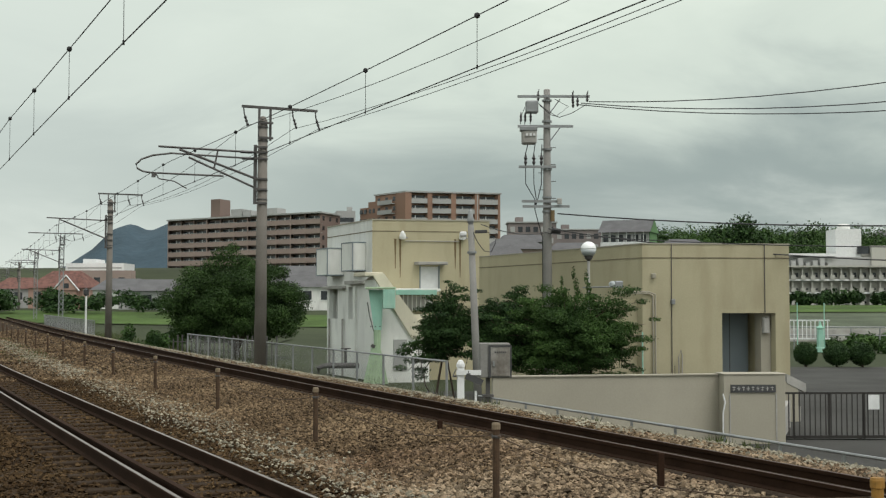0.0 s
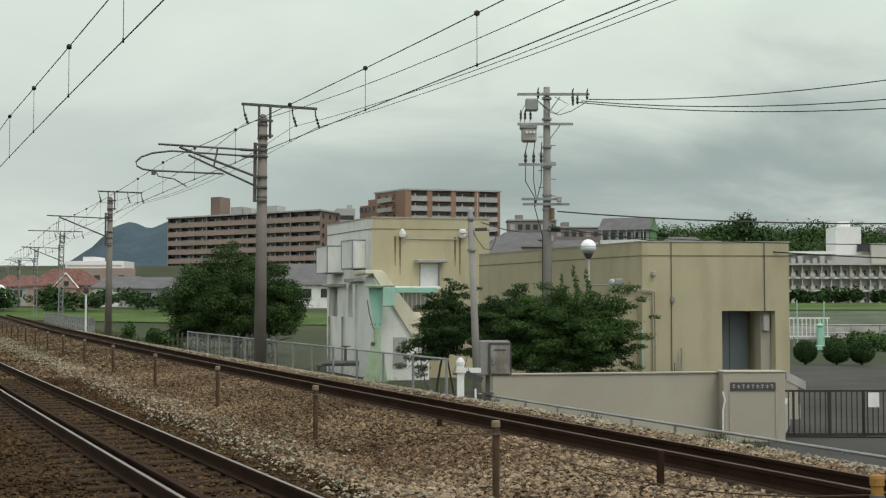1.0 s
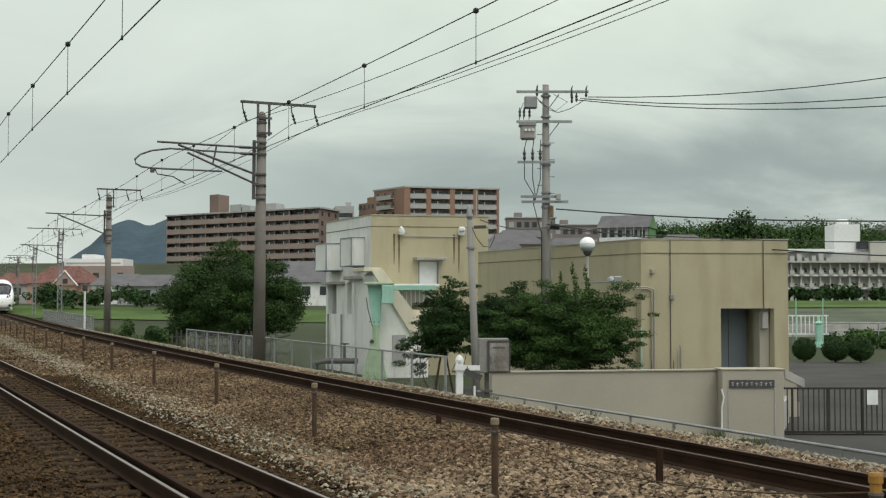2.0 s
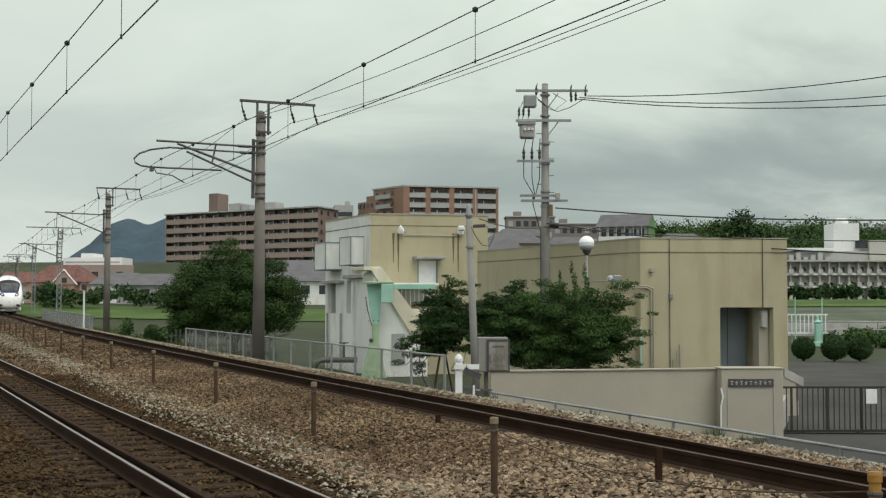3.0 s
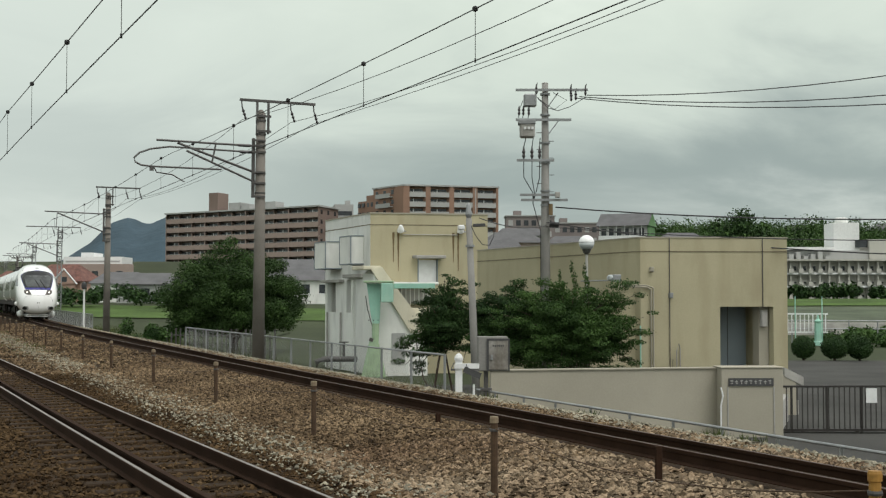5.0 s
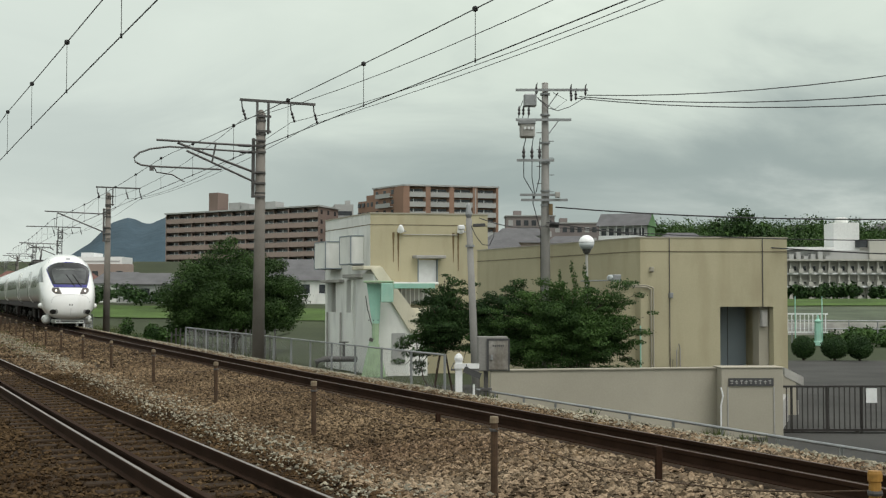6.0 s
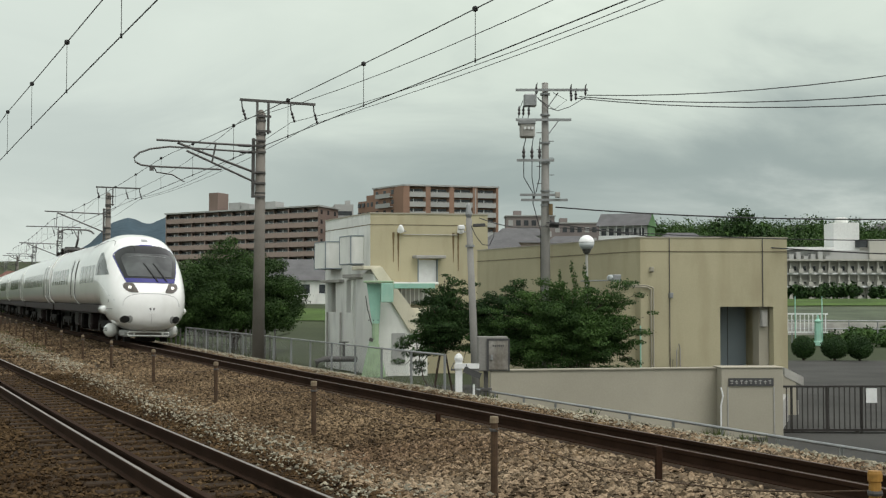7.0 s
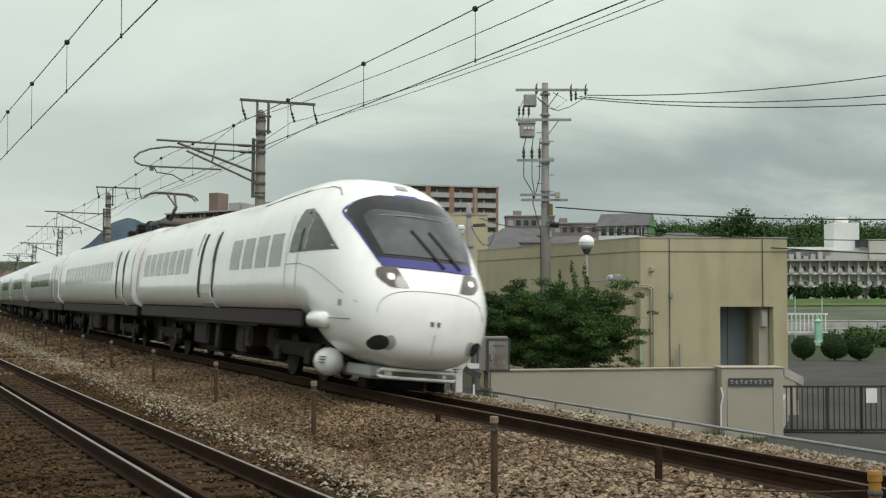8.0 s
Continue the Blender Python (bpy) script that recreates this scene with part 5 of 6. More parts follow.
def slab_block(name, corner, front, side, base, storey, floors, bays, wall, rail, label, roof_over=0.5, deep=1.5, rail_h=1.1, pier=0.15):
    """A block of flats: slabs, balcony fronts, recessed window bays and dividers on its front and plain windows on its side."""
    p = Plan(corner, front, side)
    W, D, top = p.w, p.d, base + storey * floors
    b = thing(name, Matrix(), label, "apartment block", "apartment blocks")
    part("core", p.box(Geo(), 0, W, deep, D, base - 4, top), wall, b)
    part("roof", p.box(Geo(), -roof_over, W + roof_over, -0.3, D + roof_over, top, top + 0.45), M["pale_wall"], b, "pale flat roof slab")
    for k in range(floors):
        z = base + storey * k
        bal = part("balcony", p.box(Geo(), 0, W, 0, deep, z - 0.15, z + 0.1), M["pale_wall"], b)
        part("balustrade", p.box(Geo(), 0, W, -0.02, 0.14, z - 0.25, z + rail_h - 0.18), rail, bal)
        part("hand_rail", p.box(Geo(), 0, W, 0.0, 0.1, z + rail_h - 0.1, z + rail_h), M["pale_wall"], bal)
        for i in range(bays + 1):
            if i % 3 == 0:
                u = min(W - 0.3, W * i / bays)
                part("front_pier", p.box(Geo(), u, u + 0.3, -0.12, 0.0, z - 0.3, z + storey - 0.3), rail, bal)
        for i in range(bays):
            u0, u1 = W * i / bays, W * (i + 1) / bays
            w = part("window", p.box(Geo(), u0 + 0.5, u1 - 0.5, deep - 0.06, deep + 0.02, z + 0.15, z + 2.2), M["far_glass"], b)
            part("mullion", p.box(Geo(), (u0 + u1) / 2 - 0.12, (u0 + u1) / 2 + 0.12, deep - 0.12, deep - 0.06, z + 0.15, z + 2.2), M["white"], w)
    for i in range(bays + 1):
        u = W * i / bays
        part("divider", p.box(Geo(), max(0, u - pier), min(W, u + pier), (0.14 if pier < 0.3 else -0.1), deep, base - 2, top), wall, b)
    n = max(2, int(D / 4))
    for k in range(floors):
        for i in range(n):
            v = D * (i + 0.5) / n
            part("side_window", p.box(Geo(), -0.05, 0.05, v - 0.7, v + 0.7, base + storey * k + 0.8, base + storey * k + 2.1), M["far_glass"], b)
            part("side_window", p.box(Geo(), W - 0.05, W + 0.05, v - 0.7, v + 0.7, base + storey * k + 0.8, base + storey * k + 2.1), M["far_glass"], b)
    return p, b


p, b = slab_block("long_apartment_block", (-90.8, 416), (-37.2, 378), (-86, 430), 11.2, 2.9, 6, 11, M["brown_brick"], M["beige_brick"], "long brown-tiled apartment block with beige balconies", 0.5, 1.6, 1.42)
part("stair_tower", p.box(Geo(), 18.4, 22.4, 2, 9, 26, 35.0), M["brown_brick"], b, "brown roof tower")
for u0, u1, zz in ((26, 31, 31.6), (31.4, 35, 31.0), (41, 46, 31.3)):
    part("roof_screen", p.box(Geo(), u0, u1, 4, 10, 28.5, zz), M["pale_wall"], b)
p, b = slab_block("tall_apartment_block", (-11.6, 378), (16.8, 386), (-21.5, 392), 11.2, 2.95, 8, 4, M["orange_brick"], M["pale_wall"], "orange-tiled apartment block with pale balconies", 0.3, 1.5, 1.35, 0.75)
part("corner_pier", p.box(Geo(), -0.3, 1.6, -0.2, 4.5, 8, 34.8), M["orange_brick"], b)
part("lower_wing", p.box(Geo(), 0.5, 9, p.d, p.d + 5, 8, 33.2), M["orange_brick"], b)
part("lower_wing", p.box(Geo(), 0.8, 8, p.d + 5, p.d + 10.5, 8, 31.6), M["orange_brick"], b)
for k in range(8):
    z = 11.2 + 2.95 * k
    bal = part("side_balcony", p.box(Geo(), -1.1, 0, 6, 14, z - 0.15, z + 0.1), M["pale_wall"], b)
    part("side_balustrade", p.box(Geo(), -1.15, -1.0, 6, 14, z - 0.2, z + 1.1), M["pale_wall"], bal)
    for v in (p.d + 1.2, p.d + 3.4, p.d + 6.5, p.d + 8.8):
        if z + 2 < 31:
            part("side_window", p.box(Geo(), 0.42, 0.86, v, v + 1.2, z + 0.8, z + 2.1), M["far_glass"], b)
p = Plan((-35, 410), (-29, 411), (-37, 424))
b = thing("grey_flats", Matrix(), "narrow pale grey block between the apartment blocks", "building")
part("body", p.box(Geo(), 0, p.w, 0, p.d, 8, 31.6), M["pale_wall"], b)
part("roof_tank", p.box(Geo(), 3.6, 5.2, 2, 5, 31.6, 33), M["pale_wall"], b)
for k in range(6):
    part("window_band", p.box(Geo(), 0.5, p.w - 0.5, -0.05, 0.02, 13 + 3 * k, 14.4 + 3 * k), M["far_glass"], b)

# low terrace blocks on the rise
for x0, x1, y, z1, lb in ((16.5, 29, 330, 22.6, "long low mauve-grey block with small windows"), (30, 46.5, 345, 21.6, "low grey block with a flat roof")):
    b = thing("terrace_block", Matrix(), lb, "building", "terrace blocks")
    part("body", Geo().box(x0, x1, y, y + 9, 6, z1), M["mauve_wall"], b)
    part("roof", Geo().box(x0 - 0.3, x1 + 0.3, y - 0.3, y + 9.3, z1, z1 + 0.3), M["pale_wall"], b)
    part("roof_box", Geo().box(x0 + 2, x0 + 4, y + 2, y + 6, z1 + 0.3, z1 + 1.6), M["mauve_wall"], b)
    for k in range(3):
        for i in range(int((x1 - x0) / 2)):
            part("window", Geo().box(x0 + 0.5 + 2 * i, x0 + 1.7 + 2 * i, y - 0.06, y + 0.02, z1 - 2.4 - 2.9 * k, z1 - 1.0 - 2.9 * k), M["pale_wall"] if (i * 3 + k) % 4 == 0 else M["far_glass"], b)


def house(x, y, w, d, h, roof_h, wall, roof, label, rz=0.0, z=None):
    z = ground_z(x, y) - 0.2 if z is None else z
    b = thing("house", pose(x, y, z, 0, 0, rz), label, "house", "houses")
    part("wall", Geo().box(-w / 2, w / 2, -d / 2, d / 2, 0, h), wall, b)
    o = 0.5
    g = Geo().add([(-w / 2 - o, -d / 2 - o, h), (w / 2 + o, -d / 2 - o, h), (w / 2 + o, d / 2 + o, h), (-w / 2 - o, d / 2 + o, h), (-w / 2 - o + d * 0.3, 0, h + roof_h), (w / 2 + o - d * 0.3, 0, h + roof_h)],
                  [(0, 1, 5, 4), (1, 2, 5), (2, 3, 4, 5), (3, 0, 4), (0, 3, 2, 1)])
    part("roof", g, roof, b)
    n = max(2, int(w / 2.6))
    for k in range(n):
        u = -w / 2 + w * (k + 0.5) / n
        win = part("window", Geo().box(u - 0.65, u + 0.65, -d / 2 - 0.04, -d / 2 + 0.02, h - 1.9, h - 0.6), M["far_glass"], b)
        part("frame", Geo().box(u - 0.75, u + 0.75, -d / 2 - 0.07, -d / 2 - 0.04, h - 2.0, h - 1.9), M["white"], win)
    return b


b = house(-63.6, 214, 9.4, 9, 3.6, 2.9, M["pink_wall"], M["red_roof"], "pink-walled house with a red tiled roof", -8)
part("gable", Geo().add([(0.2, -5.6, 3.2), (4.6, -5.6, 3.2), (2.4, -5.6, 5.6), (0.2, 0, 3.2), (4.6, 0, 3.2), (2.4, 0, 5.6)], [(0, 1, 2), (0, 2, 5, 3), (1, 4, 5, 2), (3, 5, 4)]), M["red_roof"], b)
part("gable_face", Geo().add([(0.5, -5.66, 3.2), (4.3, -5.66, 3.2), (2.4, -5.66, 5.3), (0.5, -5.6, 3.2), (4.3, -5.6, 3.2), (2.4, -5.6, 5.3)], [(0, 1, 2), (3, 5, 4), (0, 2, 5, 3), (1, 4, 5, 2)]), M["pink_wall"], b)
for x in (0.1, 4.7):
    part("barge_board", Geo().tube([(x, -5.75, 3.1), (2.4, -5.75, 5.65)], 0.12, 6), M["white"], b)
part("gable_window", Geo().box(1.9, 2.9, -5.74, -5.66, 3.5, 4.3), M["far_glass"], b)
part("gable_wall", Geo().box(0.7, 4.1, -5.4, -4.4, 0, 3.4), M["pink_wall"], b)
for x, y, w, d, h, rh, wl, rf, lb, rz in (
        (-52.0, 206, 9, 8, 3.2, 1.9, "white_wall", "roof_grey", "white house with a grey tiled roof", 10), (-44.5, 196, 9, 8, 3.0, 1.8, "pale_wall", "roof_grey", "low house with a grey hipped roof", -6),
        (-20.5, 190, 8, 7, 3.6, 1.8, "white_wall", "roof_grey", "white house with a grey hipped roof", 5), (-33, 226, 10, 8, 4.2, 1.6, "pale_wall", "roof_grey", "long house with a grey roof", 0),
        (-74, 222, 8, 8, 3.5, 2.0, "pale_wall", "red_roof", "house with a dull red roof", 12), (-24.5, 236, 18, 9, 6, 2.0, "pale_wall", "roof_grey", "long house with a grey roof", 0)):
    house(x, y, w, d, h, rh, M[wl], M[rf], lb, rz)
b = thing("white_factory", pose(-72.8, 300, 8), "long low white building on the slope", "building")
part("body", Geo().box(-15.3, -1.7, -5, 5, -3.0, 3.0), M["white"], b)
part("roof_box", Geo().box(-11.5, -8.5, -4, 4, 3.0, 4.0), M["white"], b)
part("side_wing", Geo().box(-14.0, 1.0, -9.5, -5, -4, 1.2), M["beige_brick"], b, "beige lower wing")
part("window_band", Geo().box(-14.8, -2.2, -5.06, -5.0, 1.7, 2.1), M["pale_wall"], b)
for k in range(5):
    part("window", Geo().box(-13.0 + 2.8 * k, -11.6 + 2.8 * k, -9.58, -9.5, -1.6, -0.4), M["far_glass"], b)

# hillside houses to the right
p = Plan((32.3, 262), (41.5, 258), (35, 270))
b = thing("green_gabled_flats", Matrix(), "two-storey flats with a grey roof and green gable", "building")
part("body", p.box(Geo(), 0, p.w, 0, p.d, 8, 16.2), M["pale_wall"], b)
g = Geo().add([p.at(*q) for q in ((-0.6, -1.0, 16.2), (p.w + 0.4, -1.0, 16.2), (p.w + 0.4, p.d + 1, 16.2), (-0.6, p.d + 1, 16.2), (-0.6, p.d / 2, 19.0), (p.w + 0.4, p.d / 2, 19.0))], [(0, 1, 5, 4), (3, 4, 5, 2), (0, 4, 3), (1, 2, 5), (0, 3, 2, 1)])
part("roof", g, M["roof_grey"], b)
part("gable", p.box(Geo(), p.w + 0.02, p.w + 0.2, 0, p.d, 10, 16.4).add([p.at(*q) for q in ((p.w + 0.45, -1, 16.2), (p.w + 0.45, p.d + 1, 16.2), (p.w + 0.45, p.d / 2, 19.0), (p.w + 0.42, -1, 16.2), (p.w + 0.42, p.d + 1, 16.2), (p.w + 0.42, p.d / 2, 19.0))], [(0, 1, 2), (3, 5, 4)]), M["green_roof"], b, "green painted gable")
for k in range(2):
    part("gallery", p.box(Geo(), 0, p.w, -1.1, -0.95, 10.3 + 2.8 * k, 11.4 + 2.8 * k), M["white"], b)
    for i in range(6):
        part("window", p.box(Geo(), 0.4 + i * 1.6, 1.4 + i * 1.6, -0.05, 0.02, 11.2 + 2.8 * k, 12.9 + 2.8 * k), M["far_glass"], b)
        part("gallery_post", p.box(Geo(), 0.2 + i * 1.75, 0.35 + i * 1.75, -1.1, -1.0, 9, 16.2), M["white"], b)
for x, y, w, h, wl, rf, lb in ((50.5, 270, 9, 6.0, "pale_wall", "roof_grey", "hillside house under a pale roof"), (56, 275, 8, 5.0, "pale_wall", "roof_grey", "hillside house under a grey roof"), (17, 280, 11, 7.5, "pale_wall", "roof_grey", "grey rendered house on the hillside"), (28, 285, 9, 6.0, "beige_brick", "roof_grey", "hillside house under a dark roof"),
                               (21.5, 232, 7, 6, "pale_wall", "roof_grey", "pale house with a grey roof"), (24.5, 225, 6, 5.5, "pale_wall", "red_roof", "small house with a red roof"), (11.5, 210, 9, 7.5, "beige_brick", "roof_grey", "dark house with a tiled roof"),
                               (112, 400, 9, 6, "pale_wall", "roof_grey", "hillside house among trees"), (124, 395, 10, 6, "white_wall", "roof_grey", "white hillside house among trees"), (136, 390, 8, 6, "pale_wall", "roof_grey", "pale hillside house among trees")):
    house(x, y, w, 7, h, 1.8, M[wl], M[rf], lb, rnd.uniform(-12, 12), z=(None if y > 350 else 7.5 if y > 250 else 3.0))
tiled = solid("tiled_roof", Geo().add([(2.2, 66, 3.3), (4.8, 66, 3.3), (4.0, 69, 4.75), (2.2, 69, 4.75), (2.2, 66, 3.1), (4.8, 66, 3.1), (4.0, 69, 3.1), (2.2, 69, 3.1)], [(0, 1, 2, 3), (1, 5, 6, 2), (4, 7, 6, 5), (0, 3, 7, 4), (0, 4, 5, 1), (3, 2, 6, 7)]), M["roof_grey"], "weathered grey tiled roof behind the pump building", "roof")


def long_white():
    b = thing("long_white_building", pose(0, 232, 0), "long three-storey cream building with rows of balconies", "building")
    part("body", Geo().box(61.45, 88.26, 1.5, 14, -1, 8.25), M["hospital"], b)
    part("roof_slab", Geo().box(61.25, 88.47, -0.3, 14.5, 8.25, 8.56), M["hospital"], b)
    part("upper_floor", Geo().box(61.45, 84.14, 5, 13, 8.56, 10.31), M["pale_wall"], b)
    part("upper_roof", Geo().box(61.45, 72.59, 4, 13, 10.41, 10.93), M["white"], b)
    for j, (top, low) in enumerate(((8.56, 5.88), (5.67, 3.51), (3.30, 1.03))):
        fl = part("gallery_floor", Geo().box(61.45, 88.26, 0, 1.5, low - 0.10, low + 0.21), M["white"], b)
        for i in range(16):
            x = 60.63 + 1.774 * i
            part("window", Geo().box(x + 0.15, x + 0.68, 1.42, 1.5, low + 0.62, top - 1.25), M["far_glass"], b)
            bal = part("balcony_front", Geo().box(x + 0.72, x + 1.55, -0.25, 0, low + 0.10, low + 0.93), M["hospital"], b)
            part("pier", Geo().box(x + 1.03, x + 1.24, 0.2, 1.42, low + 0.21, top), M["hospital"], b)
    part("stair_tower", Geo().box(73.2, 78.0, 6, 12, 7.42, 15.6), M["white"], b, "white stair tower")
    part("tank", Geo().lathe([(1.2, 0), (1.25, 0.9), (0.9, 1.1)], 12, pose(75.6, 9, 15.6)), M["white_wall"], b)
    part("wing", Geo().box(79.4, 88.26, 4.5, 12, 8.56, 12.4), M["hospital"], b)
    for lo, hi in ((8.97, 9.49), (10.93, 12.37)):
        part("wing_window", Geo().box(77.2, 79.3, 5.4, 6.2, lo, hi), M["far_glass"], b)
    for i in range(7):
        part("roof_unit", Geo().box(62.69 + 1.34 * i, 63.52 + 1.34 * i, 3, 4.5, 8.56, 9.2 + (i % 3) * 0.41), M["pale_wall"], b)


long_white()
patch("rice_field", [(42, 184), (125, 184), (120, 212), (45, 212)], 0.12, M["field"], "bright green rice field", "field")
patch("flooded_paddy", [(26, 126), (80, 122), (110, 180), (38, 180)], 0.1, M["paddy_water"], "dull grey-green flooded paddy", "paddy")
patch("left_field", [(-60, 150), (-8, 140), (-8, 162), (-60, 178)], 0.12, M["field"], "bright green field before the houses", "field")
patch("paddy", [(-40, 96), (-14, 92), (-14, 118), (-48, 128)], 0.1, M["soil"], "dull damp ground beyond the fence", "paddy")


def yard_fence():
    f = thing("yard_fence", Matrix(), "pale green pipe fence behind the yard", "fence")
    for z in (-0.1, -0.7):
        part("rail", Geo().tube([(20, 96, z), (52, 90, z)], 0.05, 6), M["steel"], f)
    for k in range(16):
        x = 20 + 2 * k
        part("post", Geo().tube([(x, 96 - 0.1875 * 2 * k, -1.8), (x, 96 - 0.1875 * 2 * k, -0.05)], 0.05, 6), M["steel"], f)
    g = thing("water_gate", pose(26.5, 90, -1.8), "small mint green sluice stand", "machinery")
    part("stand", Geo().box(-0.2, 0.2, -0.2, 0.2, 0.3, 1.6, bevel=0.04).box(-0.32, 0.32, -0.3, 0.3, 0, 0.35, bevel=0.03), M["mint"], g)
    part("head", Geo().lathe([(0.22, 1.6), (0.28, 1.75), (0.1, 1.9), (0.05, 2.2)], 10), M["mint"], g)
    for x in (-1.6, 0.3):
        part("pole", Geo().tube([(x, 0, 0), (x, 0, 3.5)], 0.04, 6), M["mint"], g)
    part("panel", Geo().box(-2.6, 0.9, 0.6, 0.7, 0.9, 1.0), M["white"], g)
    for k in range(12):
        part("paling", Geo().box(-2.6 + 0.3 * k, -2.54 + 0.3 * k, 0.6, 0.66, 0.95, 2.3), M["white"], g)
    part("paling_rail", Geo().box(-2.6, 0.9, 0.66, 0.7, 2.2, 2.3), M["white"], g)

    for y, x0, x1, h in ((112, 24, 66, 0.62), (122, 24, 70, 0.55)):
        solid("canal_wall", Geo().box(x0, x1, y, y + 0.4, -1.9, -1.3 + h), M["concrete"], "long pale concrete canal wall behind the yard", "wall", "canal walls")


yard_fence()

# ---- express train ----
CAR = 20.8
ST = [0.0, 0.05, 0.15, 0.36, 0.78, 1.25, 1.75, 2.25, 3.1, 4.7, 6.8, 8.8, CAR]
HALF = [0.10, 0.52, 0.84, 1.09, 1.28, 1.37, 1.42, 1.44, 1.455, 1.455, 1.455, 1.455, 1.455]
TOPZ = [1.30, 1.60, 1.88, 2.16, 2.58, 3.02, 3.45, 3.73, 3.92, 4.04, 4.01, 3.91, 3.90]
LOWZ = [1.05, 0.80, 0.62, 0.48, 0.42, 0.42, 0.43, 0.55, 1.05, 1.14, 1.14, 1.14, 1.14]


def eased(d, table):
    """Monotone smooth reading of a table over the stations."""
    i = 0
    while i < len(ST) - 2 and d > ST[i + 1]:
        i += 1
    h = ST[i + 1] - ST[i]
    slope = [(table[k + 1] - table[k]) / (ST[k + 1] - ST[k]) for k in range(len(ST) - 1)]

    def tangent(k):
        if k == 0 or k == len(ST) - 1:
            return slope[0] if k == 0 else slope[-1]
        a, b = slope[k - 1], slope[k]
        return 0 if a * b <= 0 else 2 * a * b / (a + b)
    t = (d - ST[i]) / h
    return ((2 * t ** 3 - 3 * t * t + 1) * table[i] + (t ** 3 - 2 * t * t + t) * h * tangent(i) + (3 * t * t - 2 * t ** 3) * table[i + 1] + (t ** 3 - t * t) * h * tangent(i + 1))


def section(d, nose=True):
    """Half width, middle height, half heights above and below, and the two powers of the outline."""
    if not nose:
        return 1.455, 1.94, 1.96, 0.80, 2.7, 3.0
    w, t, l = eased(d, HALF), eased(d, TOPZ), eased(d, LOWZ)
    k = smooth(0.0, 3.6, d)
    mid = l + (t - l) * (0.5 - 0.21 * k)
    return w, mid, t - mid, mid - l, 2.2 + 0.5 * k, 2.6 + 0.4 * k


def inside(d, y, z):
    w, mid, up, low, pu, pl = section(d)
    return (abs(y) / w) ** (pu if z > mid else pl) + (abs(z - mid) / (up if z > mid else low)) ** (pu if z > mid else pl) - 1


def front_at(y, z):
    """How far behind the tip the nose has this place of its front view."""
    if inside(0.0, y, z) <= 0:
        return 0.0
    lo, hi = 0.0, (6.5 if z > 1.3 else 1.7)
    for _ in range(34):
        mid = (lo + hi) / 2
        if inside(mid, y, z) <= 0:
            hi = mid
        else:
            lo = mid
    return hi


def side_y(d, z, nose=True):
    w, mid, up, low, pu, pl = section(d, nose)
    p, h = (pu, up) if z > mid else (pl, low)
    k = min(1.0, abs(z - mid) / h)
    return w * max(0.0, 1 - k ** p) ** (1 / p)


def body_shell(stations, nose, seg=56):
    g = Geo()
    for d in stations:
        w, mid, up, low, pu, pl = section(d, nose)
        for k in range(seg):
            a = k * math.tau / seg
            c, s = math.cos(a), math.sin(a)
            p = pu if s > 0 else pl
            h = up if s > 0 else low
            g.v.append((-d, w * math.copysign(abs(c) ** (2 / p), c), mid + h * math.copysign(abs(s) ** (2 / p), s)))
    n = len(stations)
    g.f = [(i * seg + k, i * seg + (k + 1) % seg, (i + 1) * seg + (k + 1) % seg, (i + 1) * seg + k) for i in range(n - 1) for k in range(seg)]
    for i in (0, n - 1):
        m = len(g.v)
        g.v += [g.v[i * seg + k] for k in range(seg)]
        g.f.append(tuple(range(m, m + seg)))
    return g


def front_patch(outline, lift, n=12):
    """A pane on the nose from its front-view outline: rows of (z, y from, y to)."""
    g = Geo()
    for z, y0, y1 in outline:
        for k in range(n + 1):
            y = y0 + (y1 - y0) * k / n
            g.v.append((-front_at(y, z) + lift, y * (1 + lift * 0.3), z + lift * 0.4))
    m = n + 1
    g.f = [(i * m + k, i * m + k + 1, (i + 1) * m + k + 1, (i + 1) * m + k) for i in range(len(outline) - 1) for k in range(n)]
    return g


def side_patch(rows, side, lift=0.006, nose=False, n=6):
    """A pane on the flank: rows of (z, d from, d to)."""
    g = Geo()
    for z, d0, d1 in rows:
        for k in range(n + 1):
            d = d0 + (d1 - d0) * k / n
            g.v.append((-d, side * (side_y(d, z, nose) + lift), z))
    m = n + 1
    g.f = [(i * m + k, i * m + k + 1, (i + 1) * m + k + 1, (i + 1) * m + k) for i in range(len(rows) - 1) for k in range(n)]
    return g


def flat_rows(z0, z1, d0, d1, n=4):
    return [(z0 + (z1 - z0) * i / n, d0, d1) for i in range(n + 1)]


def bogie(car, d):
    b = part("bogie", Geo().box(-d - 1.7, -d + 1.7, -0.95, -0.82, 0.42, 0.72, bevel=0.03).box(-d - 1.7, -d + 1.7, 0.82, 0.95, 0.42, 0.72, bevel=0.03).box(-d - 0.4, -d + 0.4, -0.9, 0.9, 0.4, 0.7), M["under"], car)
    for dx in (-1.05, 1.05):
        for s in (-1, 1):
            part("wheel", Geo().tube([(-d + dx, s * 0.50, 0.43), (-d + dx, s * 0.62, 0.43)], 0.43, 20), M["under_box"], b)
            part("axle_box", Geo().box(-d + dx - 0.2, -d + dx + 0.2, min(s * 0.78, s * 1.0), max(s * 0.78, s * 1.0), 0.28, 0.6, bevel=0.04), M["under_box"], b)


